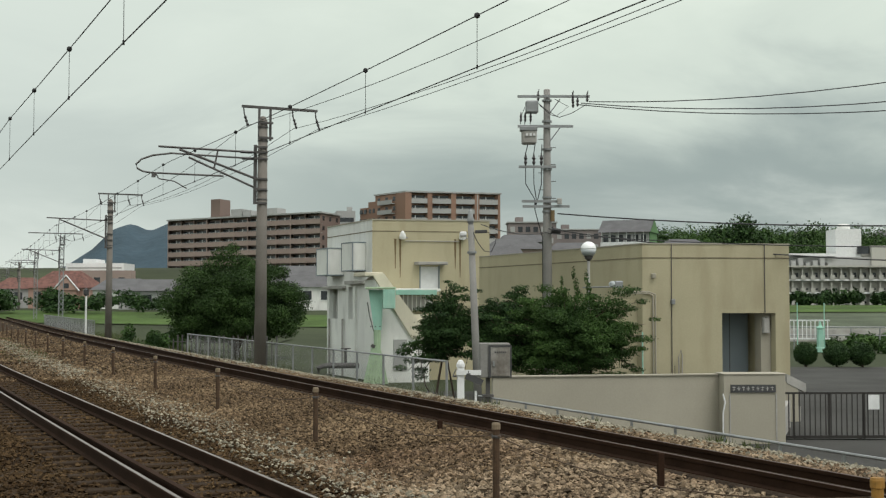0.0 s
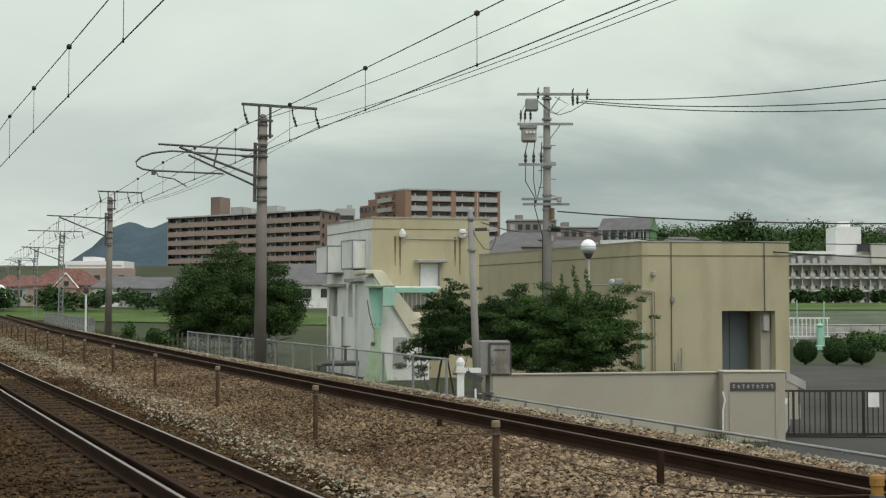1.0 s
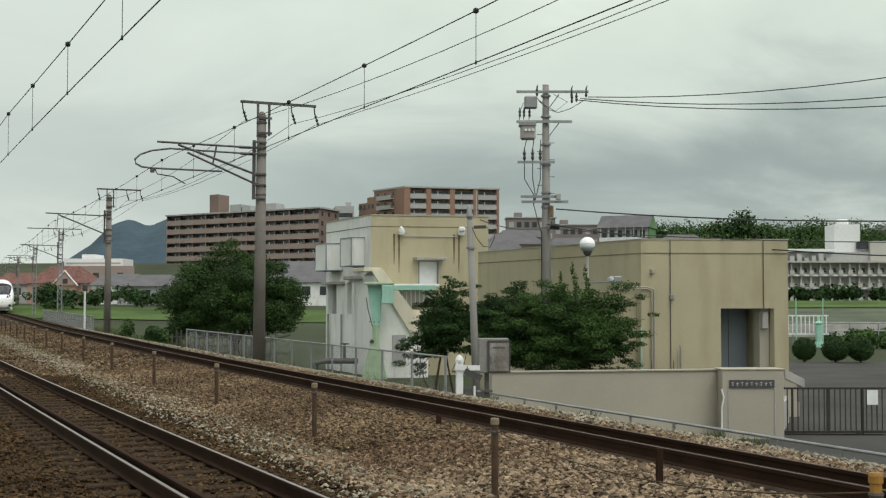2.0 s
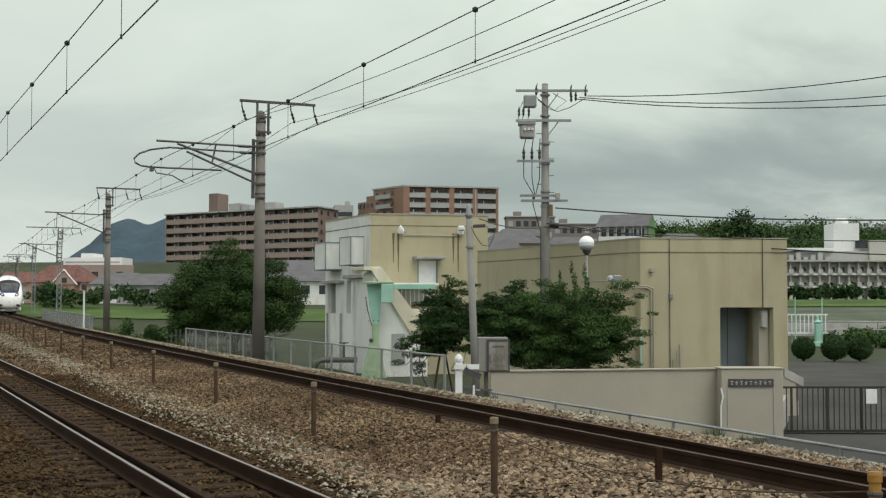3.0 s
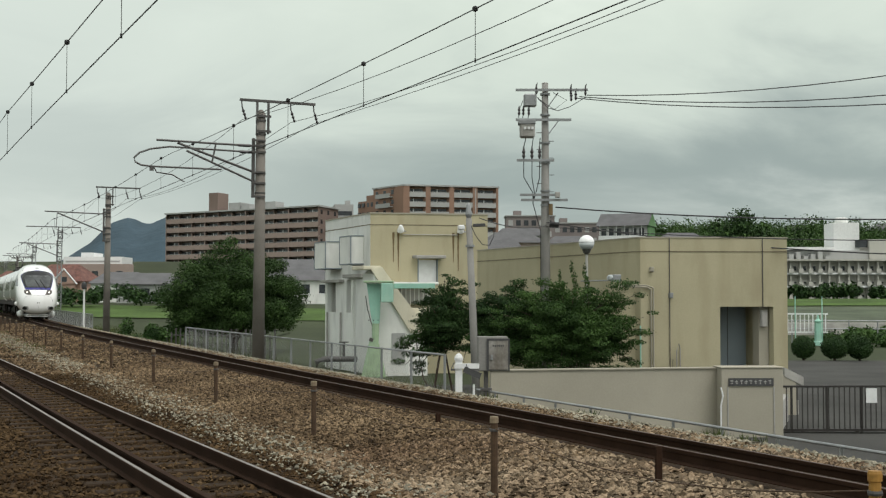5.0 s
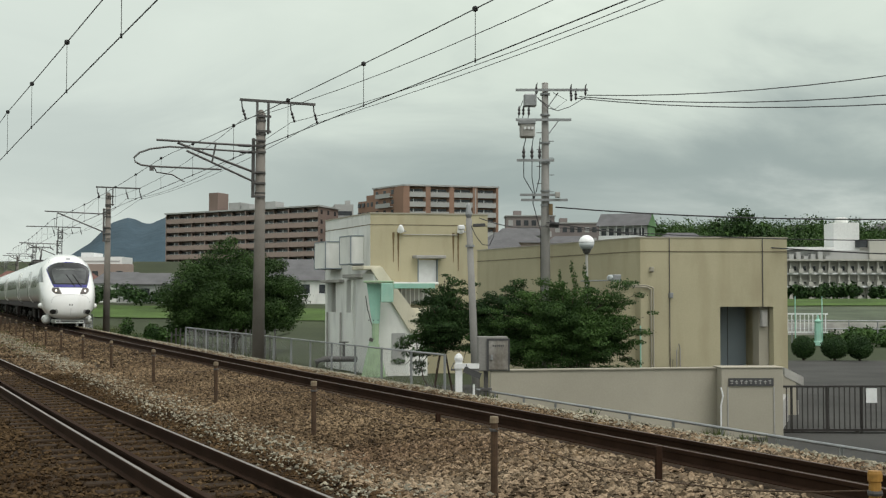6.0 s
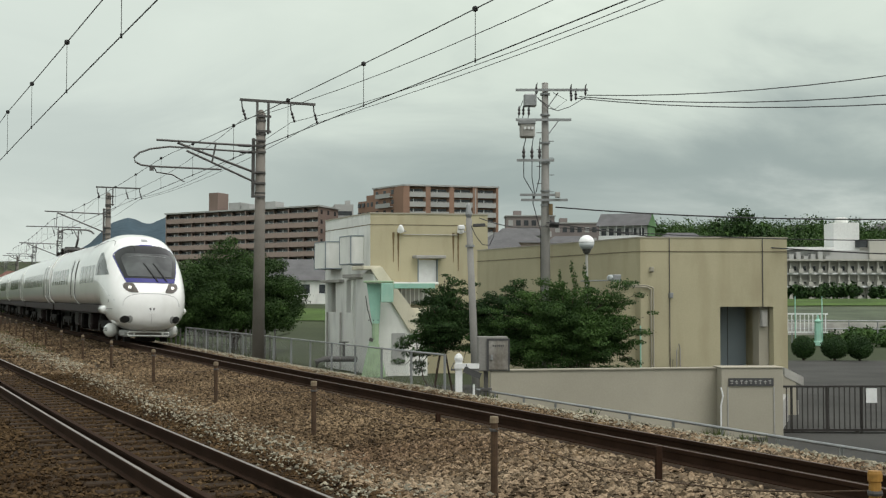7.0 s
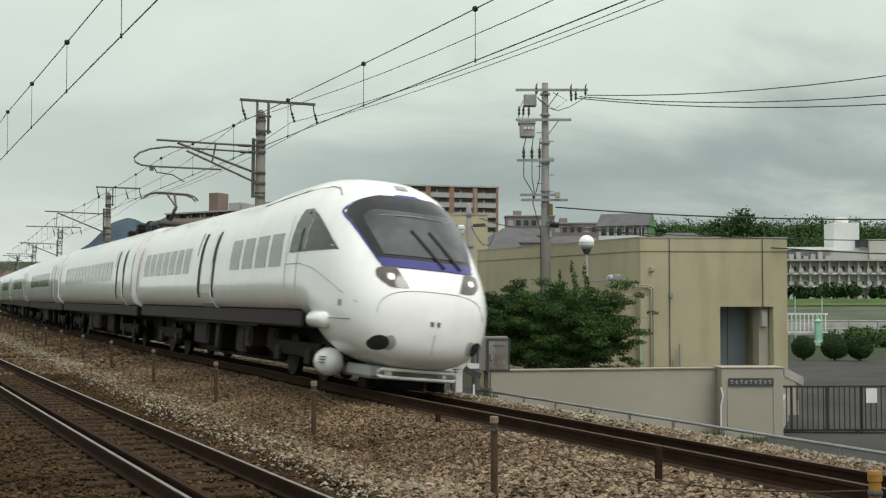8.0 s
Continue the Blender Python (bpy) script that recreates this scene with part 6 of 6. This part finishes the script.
def underfloor(car, d0, d1, seed):
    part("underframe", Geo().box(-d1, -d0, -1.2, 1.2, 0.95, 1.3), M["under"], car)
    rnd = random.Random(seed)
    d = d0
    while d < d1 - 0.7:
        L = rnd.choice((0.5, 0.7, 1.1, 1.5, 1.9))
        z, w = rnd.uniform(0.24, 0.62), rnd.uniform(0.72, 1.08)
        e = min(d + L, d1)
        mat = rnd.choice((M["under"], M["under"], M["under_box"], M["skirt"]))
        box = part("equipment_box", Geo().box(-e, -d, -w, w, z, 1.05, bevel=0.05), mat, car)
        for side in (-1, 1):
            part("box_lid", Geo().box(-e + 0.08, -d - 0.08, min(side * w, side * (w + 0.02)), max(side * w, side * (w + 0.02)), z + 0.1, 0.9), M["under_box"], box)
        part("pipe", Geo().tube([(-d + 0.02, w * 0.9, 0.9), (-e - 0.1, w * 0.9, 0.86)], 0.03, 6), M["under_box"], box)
        d += L + rnd.uniform(0.1, 0.5)


def windows(car, spans, ribbon=False, nose=False):
    for side in (-1, 1):
        for d0, d1 in spans:
            part("window", side_patch(flat_rows(2.17, 2.84, d0, d1), side, nose=nose), M["far_glass"] if ribbon else M["glass"], car)


def door(car, d, nose=False):
    for side in (-1, 1):
        leaf = part("door", side_patch(flat_rows(1.42, 3.25, d - 0.5, d + 0.5, 8), side, 0.007, nose), M["white_paint"], car, "white plug door")
        for e in (-0.84, 0.6):
            part("door_recess", side_patch(flat_rows(1.55, 3.15, d + e, d + e + 0.24, 8), side, 0.012, nose), M["black"], leaf)
        part("door_rail", Geo().tube([(-d + 0.66, side * (side_y(d, z, nose) + o), z) for z, o in ((1.2, 0.07), (1.35, 0.05), (1.6, 0.03), (2.2, 0.02), (3.2, 0.02))], 0.022, 6), M["white_paint"], leaf)
        part("door_lamp", side_patch(flat_rows(2.6, 3.2, d + 1.15, d + 1.27, 3), side, 0.01, nose), M["glass"], leaf)
        part("door_sill", side_patch(flat_rows(1.28, 1.42, d - 0.75, d + 0.75, 2), side, 0.012, nose), M["seam"], leaf)


def car_common(car, nose):
    for side in (-1, 1):
        d0 = 3.6 if nose else 0.15
        part("skirt", side_patch([(z, d0, CAR - 0.05) for z in (1.16, 1.2, 1.25, 1.3, 1.35)], side, 0.008, nose, 24), M["skirt"], car, "dark brown lower edge")
        part("lower_skirt", Geo().box(-CAR + 0.05, -d0, min(side * 1.12, side * 1.235), max(side * 1.12, side * 1.235), 0.99, 1.33, bevel=0.04), M["skirt"], car, "dark brown valance")
        # pale curved covers over the car's end gap
        for d in ((CAR - 0.18,) if nose else (0.1, CAR - 0.18)):
            part("end_cover", Geo().sweep([((-d - 0.04 * i / 8, side * (side_y(d, z, nose) + 0.035), z), (1, 0, 0)) for i, z in enumerate(np.linspace(1.17, 3.3, 9))], [(-0.05, -0.01), (0.05, -0.01), (0.05, 0.01), (-0.05, 0.01)]), M["white_paint"], car)
            part("end_gap", side_patch(flat_rows(1.5, 3.0, d + 0.07, d + 0.15, 8), side, 0.01, nose), M["black"], car)
    # added dark wall along the middle, blocks daylight showing through under the car
    part("light_block", Geo().box(-CAR + 0.05, -(3.0 if nose else 0.05), -0.42, 0.42, 0.2, 1.1), M["under"], car)
    part("gangway", Geo().box(-CAR - 0.25, -CAR, -0.9, 0.9, 1.1, 3.4, bevel=0.05), M["black"], car)


def lead_car():
    car = thing("lead_car", Matrix(), "glossy white express train end car with a rounded nose", "train car", "train cars")
    st = list(np.concatenate([np.linspace(0, 0.06, 5), np.linspace(0.08, 0.5, 12), np.linspace(0.56, 5, 40), np.linspace(5.3, 8.4, 10), np.linspace(9, CAR - 0.02, 8)]))
    body = part("body", body_shell(st, True), M["white_paint"], car, smooth=True)
    # windscreen with its blue foot band
    def screen_half(z, k):
        low = 0.74 + 0.26 * min(1, max(0, (z - 2.2) / 0.95)) ** 0.8
        high = max(0.0, 1 - max(0, (z - 2.98) / 0.575) ** 2.3) ** 0.5
        return k * low * high + 0.01

    def pane(zs, f):
        return [(z, -f(z), f(z)) for z in zs]
    screen = part("windscreen", front_patch(pane(np.linspace(2.27, 3.5, 24), lambda z: screen_half(z, 1.105)), 0.012, 24), M["front_glass"], car, "large dark curved windscreen", True)
    part("inner_glass", front_patch(pane(np.linspace(2.36, 3.2, 16), lambda z: screen_half(z, 0.93) * (1 - max(0, (z - 2.9) / 0.36) ** 3 * 0.35)), 0.02, 20), M["cab_glass"], screen, "paler clear middle of the glass", True)
    part("blue_band", front_patch(pane(np.linspace(2.14, 2.29, 6), lambda z: screen_half(z, 1.14)), 0.018, 24), M["navy"], screen, "navy blue band under the glass", True)
    part("black_frame", front_patch(pane(np.linspace(2.2, 3.55, 24), lambda z: screen_half(z, 1.15)), 0.004, 24), M["navy"], screen, "navy blue border of the glass", True)
    for y0 in (0.22, 0.56):
        pts = [Vector((-front_at(y0 - 0.08 * k, 2.2 + 0.13 * k) + 0.05, y0 - 0.08 * k, 2.2 + 0.13 * k)) for k in range(6)]
        part("wiper", Geo().tube(pts, 0.026, 6), M["black"], screen)
    part("glass_line", Geo().tube([(-front_at(y, 3.1) + 0.03, y, 3.1 + 0.02 - 0.06 * y * y) for y in np.linspace(-0.85, 0.85, 15)], 0.008, 5), M["seam"], screen)
    for s in (-1, 1):
        lamp = part("headlight", front_patch([(z, s * a, s * b) for z, a, b in ((1.785, 0.50, 0.70), (1.80, 0.46, 0.78), (1.88, 0.49, 0.89), (1.97, 0.54, 0.955), (2.06, 0.585, 0.95), (2.11, 0.61, 0.91), (2.125, 0.65, 0.85))], 0.012, 10), M["lamp_bowl"], car, "clear headlight glass over a brownish bowl", True)
        y, z = s * 0.74, 1.97
        part("bulb", Geo().lathe([(0.01, -0.03), (0.045, 0.0), (0.035, 0.02), (0.01, 0.03)], 12, Matrix.Translation((-front_at(y, z) + 0.02, y, z)) @ pose(0, 0, 0, 0, 90, 0)), M["bulb"], lamp, "lit warm lamp")
        part("reflector", front_patch([(z2, s * (0.74 - r), s * (0.74 + r)) for z2, r in ((1.91, 0.02), (1.93, 0.05), (1.97, 0.06), (2.01, 0.05), (2.03, 0.02))], 0.016, 4), M["chrome"], lamp, "bright round reflector")
        # dark lower ports, side cylinders and round cowl ball
        port = front_patch([(0.84 + 0.13 * math.sin(a), s * 0.89 - 0.15 * math.cos(a), s * 0.89 + 0.15 * math.cos(a)) for a in np.linspace(-1.45, 1.45, 8)], 0.01, 6)
        part("lower_port", port, M["black"], car, "dark round opening")
        part("port_lip", front_patch([(0.85 + 0.13 * math.sin(a), s * 0.74 - 0.1 * math.cos(a), s * 0.74 + 0.1 * math.cos(a)) for a in np.linspace(-1.45, 1.45, 8)], 0.006, 6), M["pale_wall"], car, "grey scooped lip of the opening")
        part("side_vent", side_patch(flat_rows(1.42, 1.53, 1.05, 1.18, 2), s, 0.006, True), M["seam"], car)
        part("nose_joint", Geo().tube([(-d, s * (side_y(d, 1.2, True) + 0.002), 1.2) for d in (0.75, 1.0, 1.3, 1.6)], 0.007, 5), M["sign"], car)
        for k in range(3):
            part("cowl_slot", Geo().box(-2.05, -1.92, s * 1.08 - 0.27, s * 1.08 + 0.27, 0.4 + 0.05 * k, 0.412 + 0.05 * k), M["sign"], car)
        part("side_cylinder", Geo().lathe([(0.05, -0.42), (0.12, -0.4), (0.15, -0.3), (0.15, 0.4), (0.12, 0.5), (0.04, 0.53)], 14, pose(-2.1, s * 1.38, 1.16, 0, 90, 0)), M["white_paint"], car, smooth=True)
        part("cowl_ball", Geo().lathe([(0.02, -0.42), (0.15, -0.36), (0.24, -0.22), (0.265, 0.0), (0.235, 0.2), (0.14, 0.32), (0.02, 0.36)], 16, pose(-2.2, s * 1.08, 0.42, 0, 90, 0)), M["white_paint"], car, "white rounded wheel cowl", True)
        # cab side window, seam and small steps
        rows = [(2.42, 1.55, 4.15), (2.6, 1.88, 4.13), (2.8, 2.25, 4.08), (3.0, 2.65, 4.02), (3.15, 3.0, 3.95), (3.27, 3.4, 3.85)]
        cw = part("cab_window", side_patch(rows, s, 0.008, True), M["front_glass"], car, "triangular dark cab side window")
        part("inner_panel", side_patch([(2.45, 3.6, 4.1), (2.8, 3.6, 4.04), (3.2, 3.56, 3.86)], s, 0.011, True), M["cab_glass"], cw, "paler rear pane")
        part("pillar", side_patch([(2.45, 3.1, 3.2), (2.8, 3.08, 3.17), (3.05, 3.05, 3.12)], s, 0.013, True), M["seam"], cw)
        part("window_bar", side_patch([(2.44, 3.4, 3.52), (2.8, 3.4, 3.52), (3.2, 3.36, 3.46)], s, 0.013, True), M["black"], cw)
        part("swoosh_seam", Geo().tube([(-d, s * (side_y(d, z, True) + 0.002), z) for d, z in ((4.3, 2.2), (3.4, 2.2), (2.6, 2.1), (1.8, 1.9), (1.15, 1.68), (0.6, 1.5))], 0.009, 5), M["seam"], car)
        part("cab_door_line", side_patch(flat_rows(1.3, 3.2, 4.3, 4.33, 8), s, 0.006, True), M["seam"], car)
        part("cab_door_line", side_patch(flat_rows(1.3, 2.4, 3.55, 3.58, 6), s, 0.006, True), M["seam"], car)
        part("roof_line", Geo().tube([(-d, s * (side_y(d, z, True) + 0.004), z) for d, z in ((2.6, 3.5), (2.95, 3.66), (3.4, 3.73), (4.6, 3.72), (6.0, 3.67), (7.6, 3.6))], 0.012, 5), M["sign"], car)
    # coupler cover seam, foot bar, plough and roof marker
    ring = [(0.98 * math.copysign(abs(math.sin(a)) ** 0.62, a), 1.22 + 0.54 * abs(math.cos(a)) ** 0.62) for a in np.linspace(-1.5, 1.5, 41)]
    part("cover_seam", Geo().tube([(-front_at(y, z) + 0.003, y, z) for y, z in ring], 0.007, 5), M["seam"], car)
    part("cover_seam", Geo().tube([(-front_at(0, z) + 0.003, 0, z) for z in np.linspace(0.7, 1.1, 6)], 0.006, 5), M["seam"], car)
    for y in (-0.06, 0.06):
        part("cover_latch", Geo().box(-0.01, 0.012, y - 0.025, y + 0.025, 1.18, 1.26), M["sign"], car)
    bar = part("foot_bar", Geo().tube([(-0.63, -0.72, 0.3), (-0.61, -0.72, 0.36), (-0.59, -0.68, 0.4), (-0.55, 0, 0.4), (-0.59, 0.68, 0.4), (-0.61, 0.72, 0.36), (-0.63, 0.72, 0.3), (-0.59, 0.68, 0.27), (-0.55, 0, 0.27), (-0.59, -0.68, 0.27), (-0.63, -0.72, 0.3)], 0.028, 8), M["white_paint"], car, "white tubular foot bar", True)
    for y in (-0.5, 0.5):
        part("bar_strut", Geo().box(-1.0, -0.6, y - 0.03, y + 0.03, 0.3, 0.37), M["white_paint"], bar)
    part("plough", Geo().box(-2.3, -0.8, -0.84, 0.84, 0.22, 0.44, bevel=0.05), M["pale_wall"], car)
    part("front_gear", Geo().box(-1.6, -0.9, -0.3, 0.3, 0.06, 0.25, bevel=0.03).box(-1.5, -1.1, -0.75, -0.55, 0.05, 0.25).box(-1.5, -1.1, 0.55, 0.75, 0.05, 0.25), M["under"], car)
    m = front_patch([(z, -0.11, 0.11) for z in (3.66, 3.71, 3.76)], 0.012, 4)
    part("roof_lamp", m, M["seam"], car, "small grey marker lamp above the screen")
    windows(car, [(4.7 + 1.1 * i, 5.55 + 1.1 * i) for i in range(4)], nose=True)
    windows(car, [(13.3 + 0.96 * i, 14.0 + 0.96 * i) for i in range(7)], nose=True)
    door(car, 11.2, True)
    car_common(car, True)
    bogie(car, 4.9), bogie(car, 17.4)
    underfloor(car, 6.9, 15.4, 3)
    part("underframe", Geo().box(-CAR, -3.0, -1.15, 1.15, 1.0, 1.28), M["under"], car)
    return car


def trailer(name, ribbon, label):
    car = thing(name, Matrix(), label, "train car", "train cars")
    part("body", body_shell(list(np.linspace(0.02, CAR - 0.02, 12)), False), M["white_paint"], car, smooth=True)
    door(car, 2.6)
    if ribbon:
        windows(car, [(5.0 + 3.0 * i, 7.9 + 3.0 * i) for i in range(4)], True)
    else:
        windows(car, [(4.6 + 1.02 * i, 5.36 + 1.02 * i) for i in range(14)])
    car_common(car, False)
    bogie(car, 3.2), bogie(car, 17.4)
    underfloor(car, 5.2, 15.4, 8)
    part("underframe", Geo().box(-CAR, 0.0, -1.15, 1.15, 1.0, 1.28), M["under"], car)
    return car


def pantograph(car, d):
    base = part("pantograph", Geo().box(-d - 1.0, -d + 0.6, -0.55, 0.55, 4.05, 4.15, bevel=0.02), M["dark_steel"], car, "raised single-arm pantograph")
    for dx in (-0.9, 0.4):
        for y in (-0.45, 0.45):
            part("insulator", Geo().lathe([(0.06, 3.8), (0.09, 3.85), (0.06, 3.9), (0.09, 3.95), (0.06, 4.02)], 8, Matrix.Translation((-d + dx, y, 0))), M["insulator"], base)
    part("lower_arm", Geo().tube([(-d - 0.5, 0, 4.08), (-d + 0.75, 0, 4.6)], 0.06, 8), M["dark_steel"], base)
    part("upper_arm", Geo().tube([(-d + 0.75, 0, 4.6), (-d - 0.25, 0.12, 5.08)], 0.04, 8), M["dark_steel"], base)
    part("upper_arm", Geo().tube([(-d + 0.75, 0, 4.6), (-d - 0.25, -0.12, 5.08)], 0.03, 8), M["dark_steel"], base)
    for dx in (-0.45, -0.05):
        part("head", Geo().tube([(-d + dx, -0.88, 4.92), (-d + dx, -0.75, 5.05), (-d + dx, -0.5, 5.12), (-d + dx, 0.5, 5.12), (-d + dx, 0.75, 5.05), (-d + dx, 0.88, 4.92)], 0.03, 6), M["dark_steel"], base)
    for k in range(7):
        part("roof_gear", Geo().box(-d - 1.6 - 0.7 * k - 0.45, -d - 1.6 - 0.7 * k, -0.45 + 0.1 * (k % 3), 0.4, 3.8, 4.12 + 0.09 * ((k * 5) % 3), bevel=0.04), M["under"] if k % 2 else M["under_box"], car, "dark roof-top electrical gear")


lead = lead_car()
second = trailer("second_car", False, "glossy white express train car with a raised pantograph")
third = trailer("trailer_car", True, "glossy white express train car with dark ribbon windows")
cars = [lead, second, third]
cars.append(copy_thing(third, Matrix()))
cars.append(copy_thing(third, Matrix()))
cars.append(copy_thing(third, Matrix()))
pantograph(second, 1.7)

# ---- ballast stones and sleepers ----


def stones(count, place, size, mat, name, label, seed):
    rs = np.random.RandomState(seed)
    pos = place(rs, count)
    n = len(pos)
    base = np.array([(1, 0, 0), (0, 1, 0), (-1, 0, 0), (0, -1, 0), (0, 0, 1), (0, 0, -1)], float)
    v = base[None] * (0.7 + 0.6 * rs.rand(n, 6, 1)) + rs.normal(scale=0.16, size=(n, 6, 3))
    v *= size * (0.55 + 0.9 * rs.rand(n, 1, 1) ** 1.5) * np.array([1, 0.8, 0.62])
    a, b = rs.rand(n) * math.tau, rs.normal(scale=0.5, size=n)
    ca, sa, cb, sb = np.cos(a)[:, None], np.sin(a)[:, None], np.cos(b)[:, None], np.sin(b)[:, None]
    x, y, z = v[..., 0], v[..., 1], v[..., 2]
    y, z = y * cb - z * sb, y * sb + z * cb
    v = np.stack([x * ca - y * sa, x * sa + y * ca, z], -1) + pos[:, None]
    f = np.array([(0, 1, 4), (1, 2, 4), (2, 3, 4), (3, 0, 4), (1, 0, 5), (2, 1, 5), (3, 2, 5), (0, 3, 5)])
    f = (f[None] + np.arange(n)[:, None, None] * 6).reshape(-1, 3)
    ob = new(name, array_mesh(name, v.reshape(-1, 3), f, mat))
    return tagged(ob, label, "gravel", kind="stuff")


BX, BZ = [a for a, b in bed], [b for a, b in bed]


def strip(o0, o1, y0, y1, power, edge=0.0):
    """Places on the bed between two offsets, thicker towards the near end, clear of the rails."""
    def place(rs, n):
        y = y0 + (y1 - y0) * rs.rand(n) ** power
        o = o0 + (o1 - o0) * rs.rand(n) + rs.normal(scale=edge, size=n) if edge else o0 + (o1 - o0) * rs.rand(n)
        nearo = -(4.97 + 0.027 * np.minimum(y, 70))
        keep = np.ones(n, bool)
        for c in (np.zeros(n), nearo):
            keep &= np.abs(np.abs(o - c) - 0.566) > 0.085
            keep &= ~((np.abs(o - c) < 0.5) & (rs.rand(n) < (0.3 if c[0] else 1.0)))
        y, o = y[keep], o[keep]
        sl = -track_slope(y)
        k = 1 / np.sqrt(1 + sl * sl)
        x = track_x(y) + o * k
        return np.stack([x, y + o * k * sl, np.interp(o, BX, BZ) + rs.rand(len(y)) * 0.035], -1)
    return place


stones(46000, strip(-3.9, 1.6, 4, 17.5, 1.0), 0.037, M["stones"], "ballast_stones", "loose light brown angular ballast stones", 1)
stones(66000, strip(-3.9, 1.6, 15, 36, 1.1), 0.033, M["rusty_stones"], "rusty_ballast_stones", "loose rust-brown angular ballast stones", 5)
stones(60000, strip(-9.5, -3.6, 4, 36, 1.15), 0.032, M["dark_stones"], "dark_ballast_stones", "dark rust-dusted ballast stones round the near track", 6)
stones(30000, strip(-9.5, 1.6, 34, 90, 1.3), 0.055, M["rusty_stones"], "far_ballast_stones", "loose brown ballast stones further along the line", 2)
stones(15000, strip(-4.05, -3.2, 5, 70, 1.1, 0.2), 0.033, M["pale_stones"], "pale_ballast_stones", "pale grey fresh ballast stones beside the near track", 3)
stones(18000, strip(1.2, 2.6, 8, 80, 1.2, 0.06), 0.04, M["pale_stones"], "shoulder_stones", "pale stones on the far ballast shoulder", 4)


def tufts(spots, seed, name, label):
    """Grass blades in loose tufts on the ballast."""
    rs = np.random.RandomState(seed)
    v = []
    for x, y, z, r, h, n in spots:
        a, q = rs.rand(n) * math.tau, r * np.sqrt(rs.rand(n))
        bx, by = x + q * np.cos(a), y + q * np.sin(a)
        t = rs.rand(n) * math.tau
        hh = h * (0.4 + 0.6 * rs.rand(n))
        lean = rs.normal(scale=0.35, size=(n, 2)) * hh[:, None]
        w = 0.012
        v.append(np.stack([np.stack([bx - w * np.cos(t), by - w * np.sin(t), np.full(n, z)], -1), np.stack([bx + w * np.cos(t), by + w * np.sin(t), np.full(n, z)], -1), np.stack([bx + lean[:, 0], by + lean[:, 1], z + hh], -1)], 1))
    v = np.concatenate(v)
    ob = new(name, array_mesh(name, v.reshape(-1, 3), np.arange(len(v) * 3).reshape(-1, 3), M["grass"]))
    return tagged(ob, label, "grass", kind="stuff")


rnd = random.Random(8)
spots = []
for _ in range(60):
    p = beside(rnd.uniform(44, 85), rnd.uniform(-4.6, -3.2), -0.36)
    spots.append((p.x, p.y, p.z, 0.5, 0.16, 40))
for y, o, r, n in ((9.9, -7.0, 0.35, 160), (10.5, -6.9, 0.25, 90), (16.5, 2.35, 0.35, 120), (17.2, 2.3, 0.3, 90), (20.5, 2.35, 0.3, 60), (24, 2.3, 0.35, 60), (13.8, 2.35, 0.2, 50)):
    p = beside(y, o, -0.36)
    spots.append((p.x, p.y, p.z, r, 0.16, n))
tufts(spots, 4, "grass_tufts", "thin green grass tufts growing in the ballast")
spots = []
for _ in range(260):
    p = beside(rnd.uniform(30, 130), rnd.uniform(3.9, 9.0), -1.85)
    spots.append((p.x, p.y, -1.85, 0.8, 0.9, 50))
tufts(spots, 5, "verge_weeds", "rough weeds on the low ground beyond the fence")


def sleepers(track, off, z, y0, n):
    mesh = None
    y = y0
    for k in range(n):
        o = off(y) if callable(off) else off
        if mesh is None:
            ob = part("sleeper", Geo().box(-1.05, 1.05, -0.11, 0.11, -0.16, 0.0, bevel=0.015), M["sleeper"], track)
            mesh = ob.data
        else:
            ob = new("sleeper", mesh)
            ob.parent = track
        ob.matrix_basis = turned(beside(y, o, z), heading(y))
        y = depth_at(0.62, y)


sleepers(near_track, near_off, -0.285, 4.0, 150)
sleepers(far_track, 0.0, -0.195, 4.0, 150)

# ---- motion ----


def travelled(t):
    """Depth of the nose on the far track at t seconds."""
    left = 8.0 - t
    return SPEED[0] + SPEED[1] * left + SPEED[2] * left ** 2 + SPEED[3] * left ** 3


SPEED = (23.4, 25.6, -0.32, 0.0)


def car_pose(s):
    """The pose of a car whose front stands s metres along the line, leaning with the canted rails."""
    ya, yb = depth_at(s, 0.0), depth_at(s + CAR, 0.0)
    cant = far_cant((ya * 0.6 + yb * 0.4))
    drop = Vector((0, 0, 0.02 - cant / 2))
    a, b = beside(ya, 0.0), beside(yb, 0.0)
    d = (a - b).normalized()
    return Matrix.Translation(a + drop) @ pose(0, 0, 0, 0, 0, math.degrees(math.atan2(d.y, d.x))) @ pose(0, 0, 0, -math.degrees(math.atan2(cant, 1.132)), 0, 0)


def motions():
    for i, car in enumerate(cars):
        rows = []
        for k in range(17):
            t = 0.5 * k
            rows.append((t, car_pose(travelled(t) + i * (CAR + 0.2))))
        walk(car, rows)


motions()
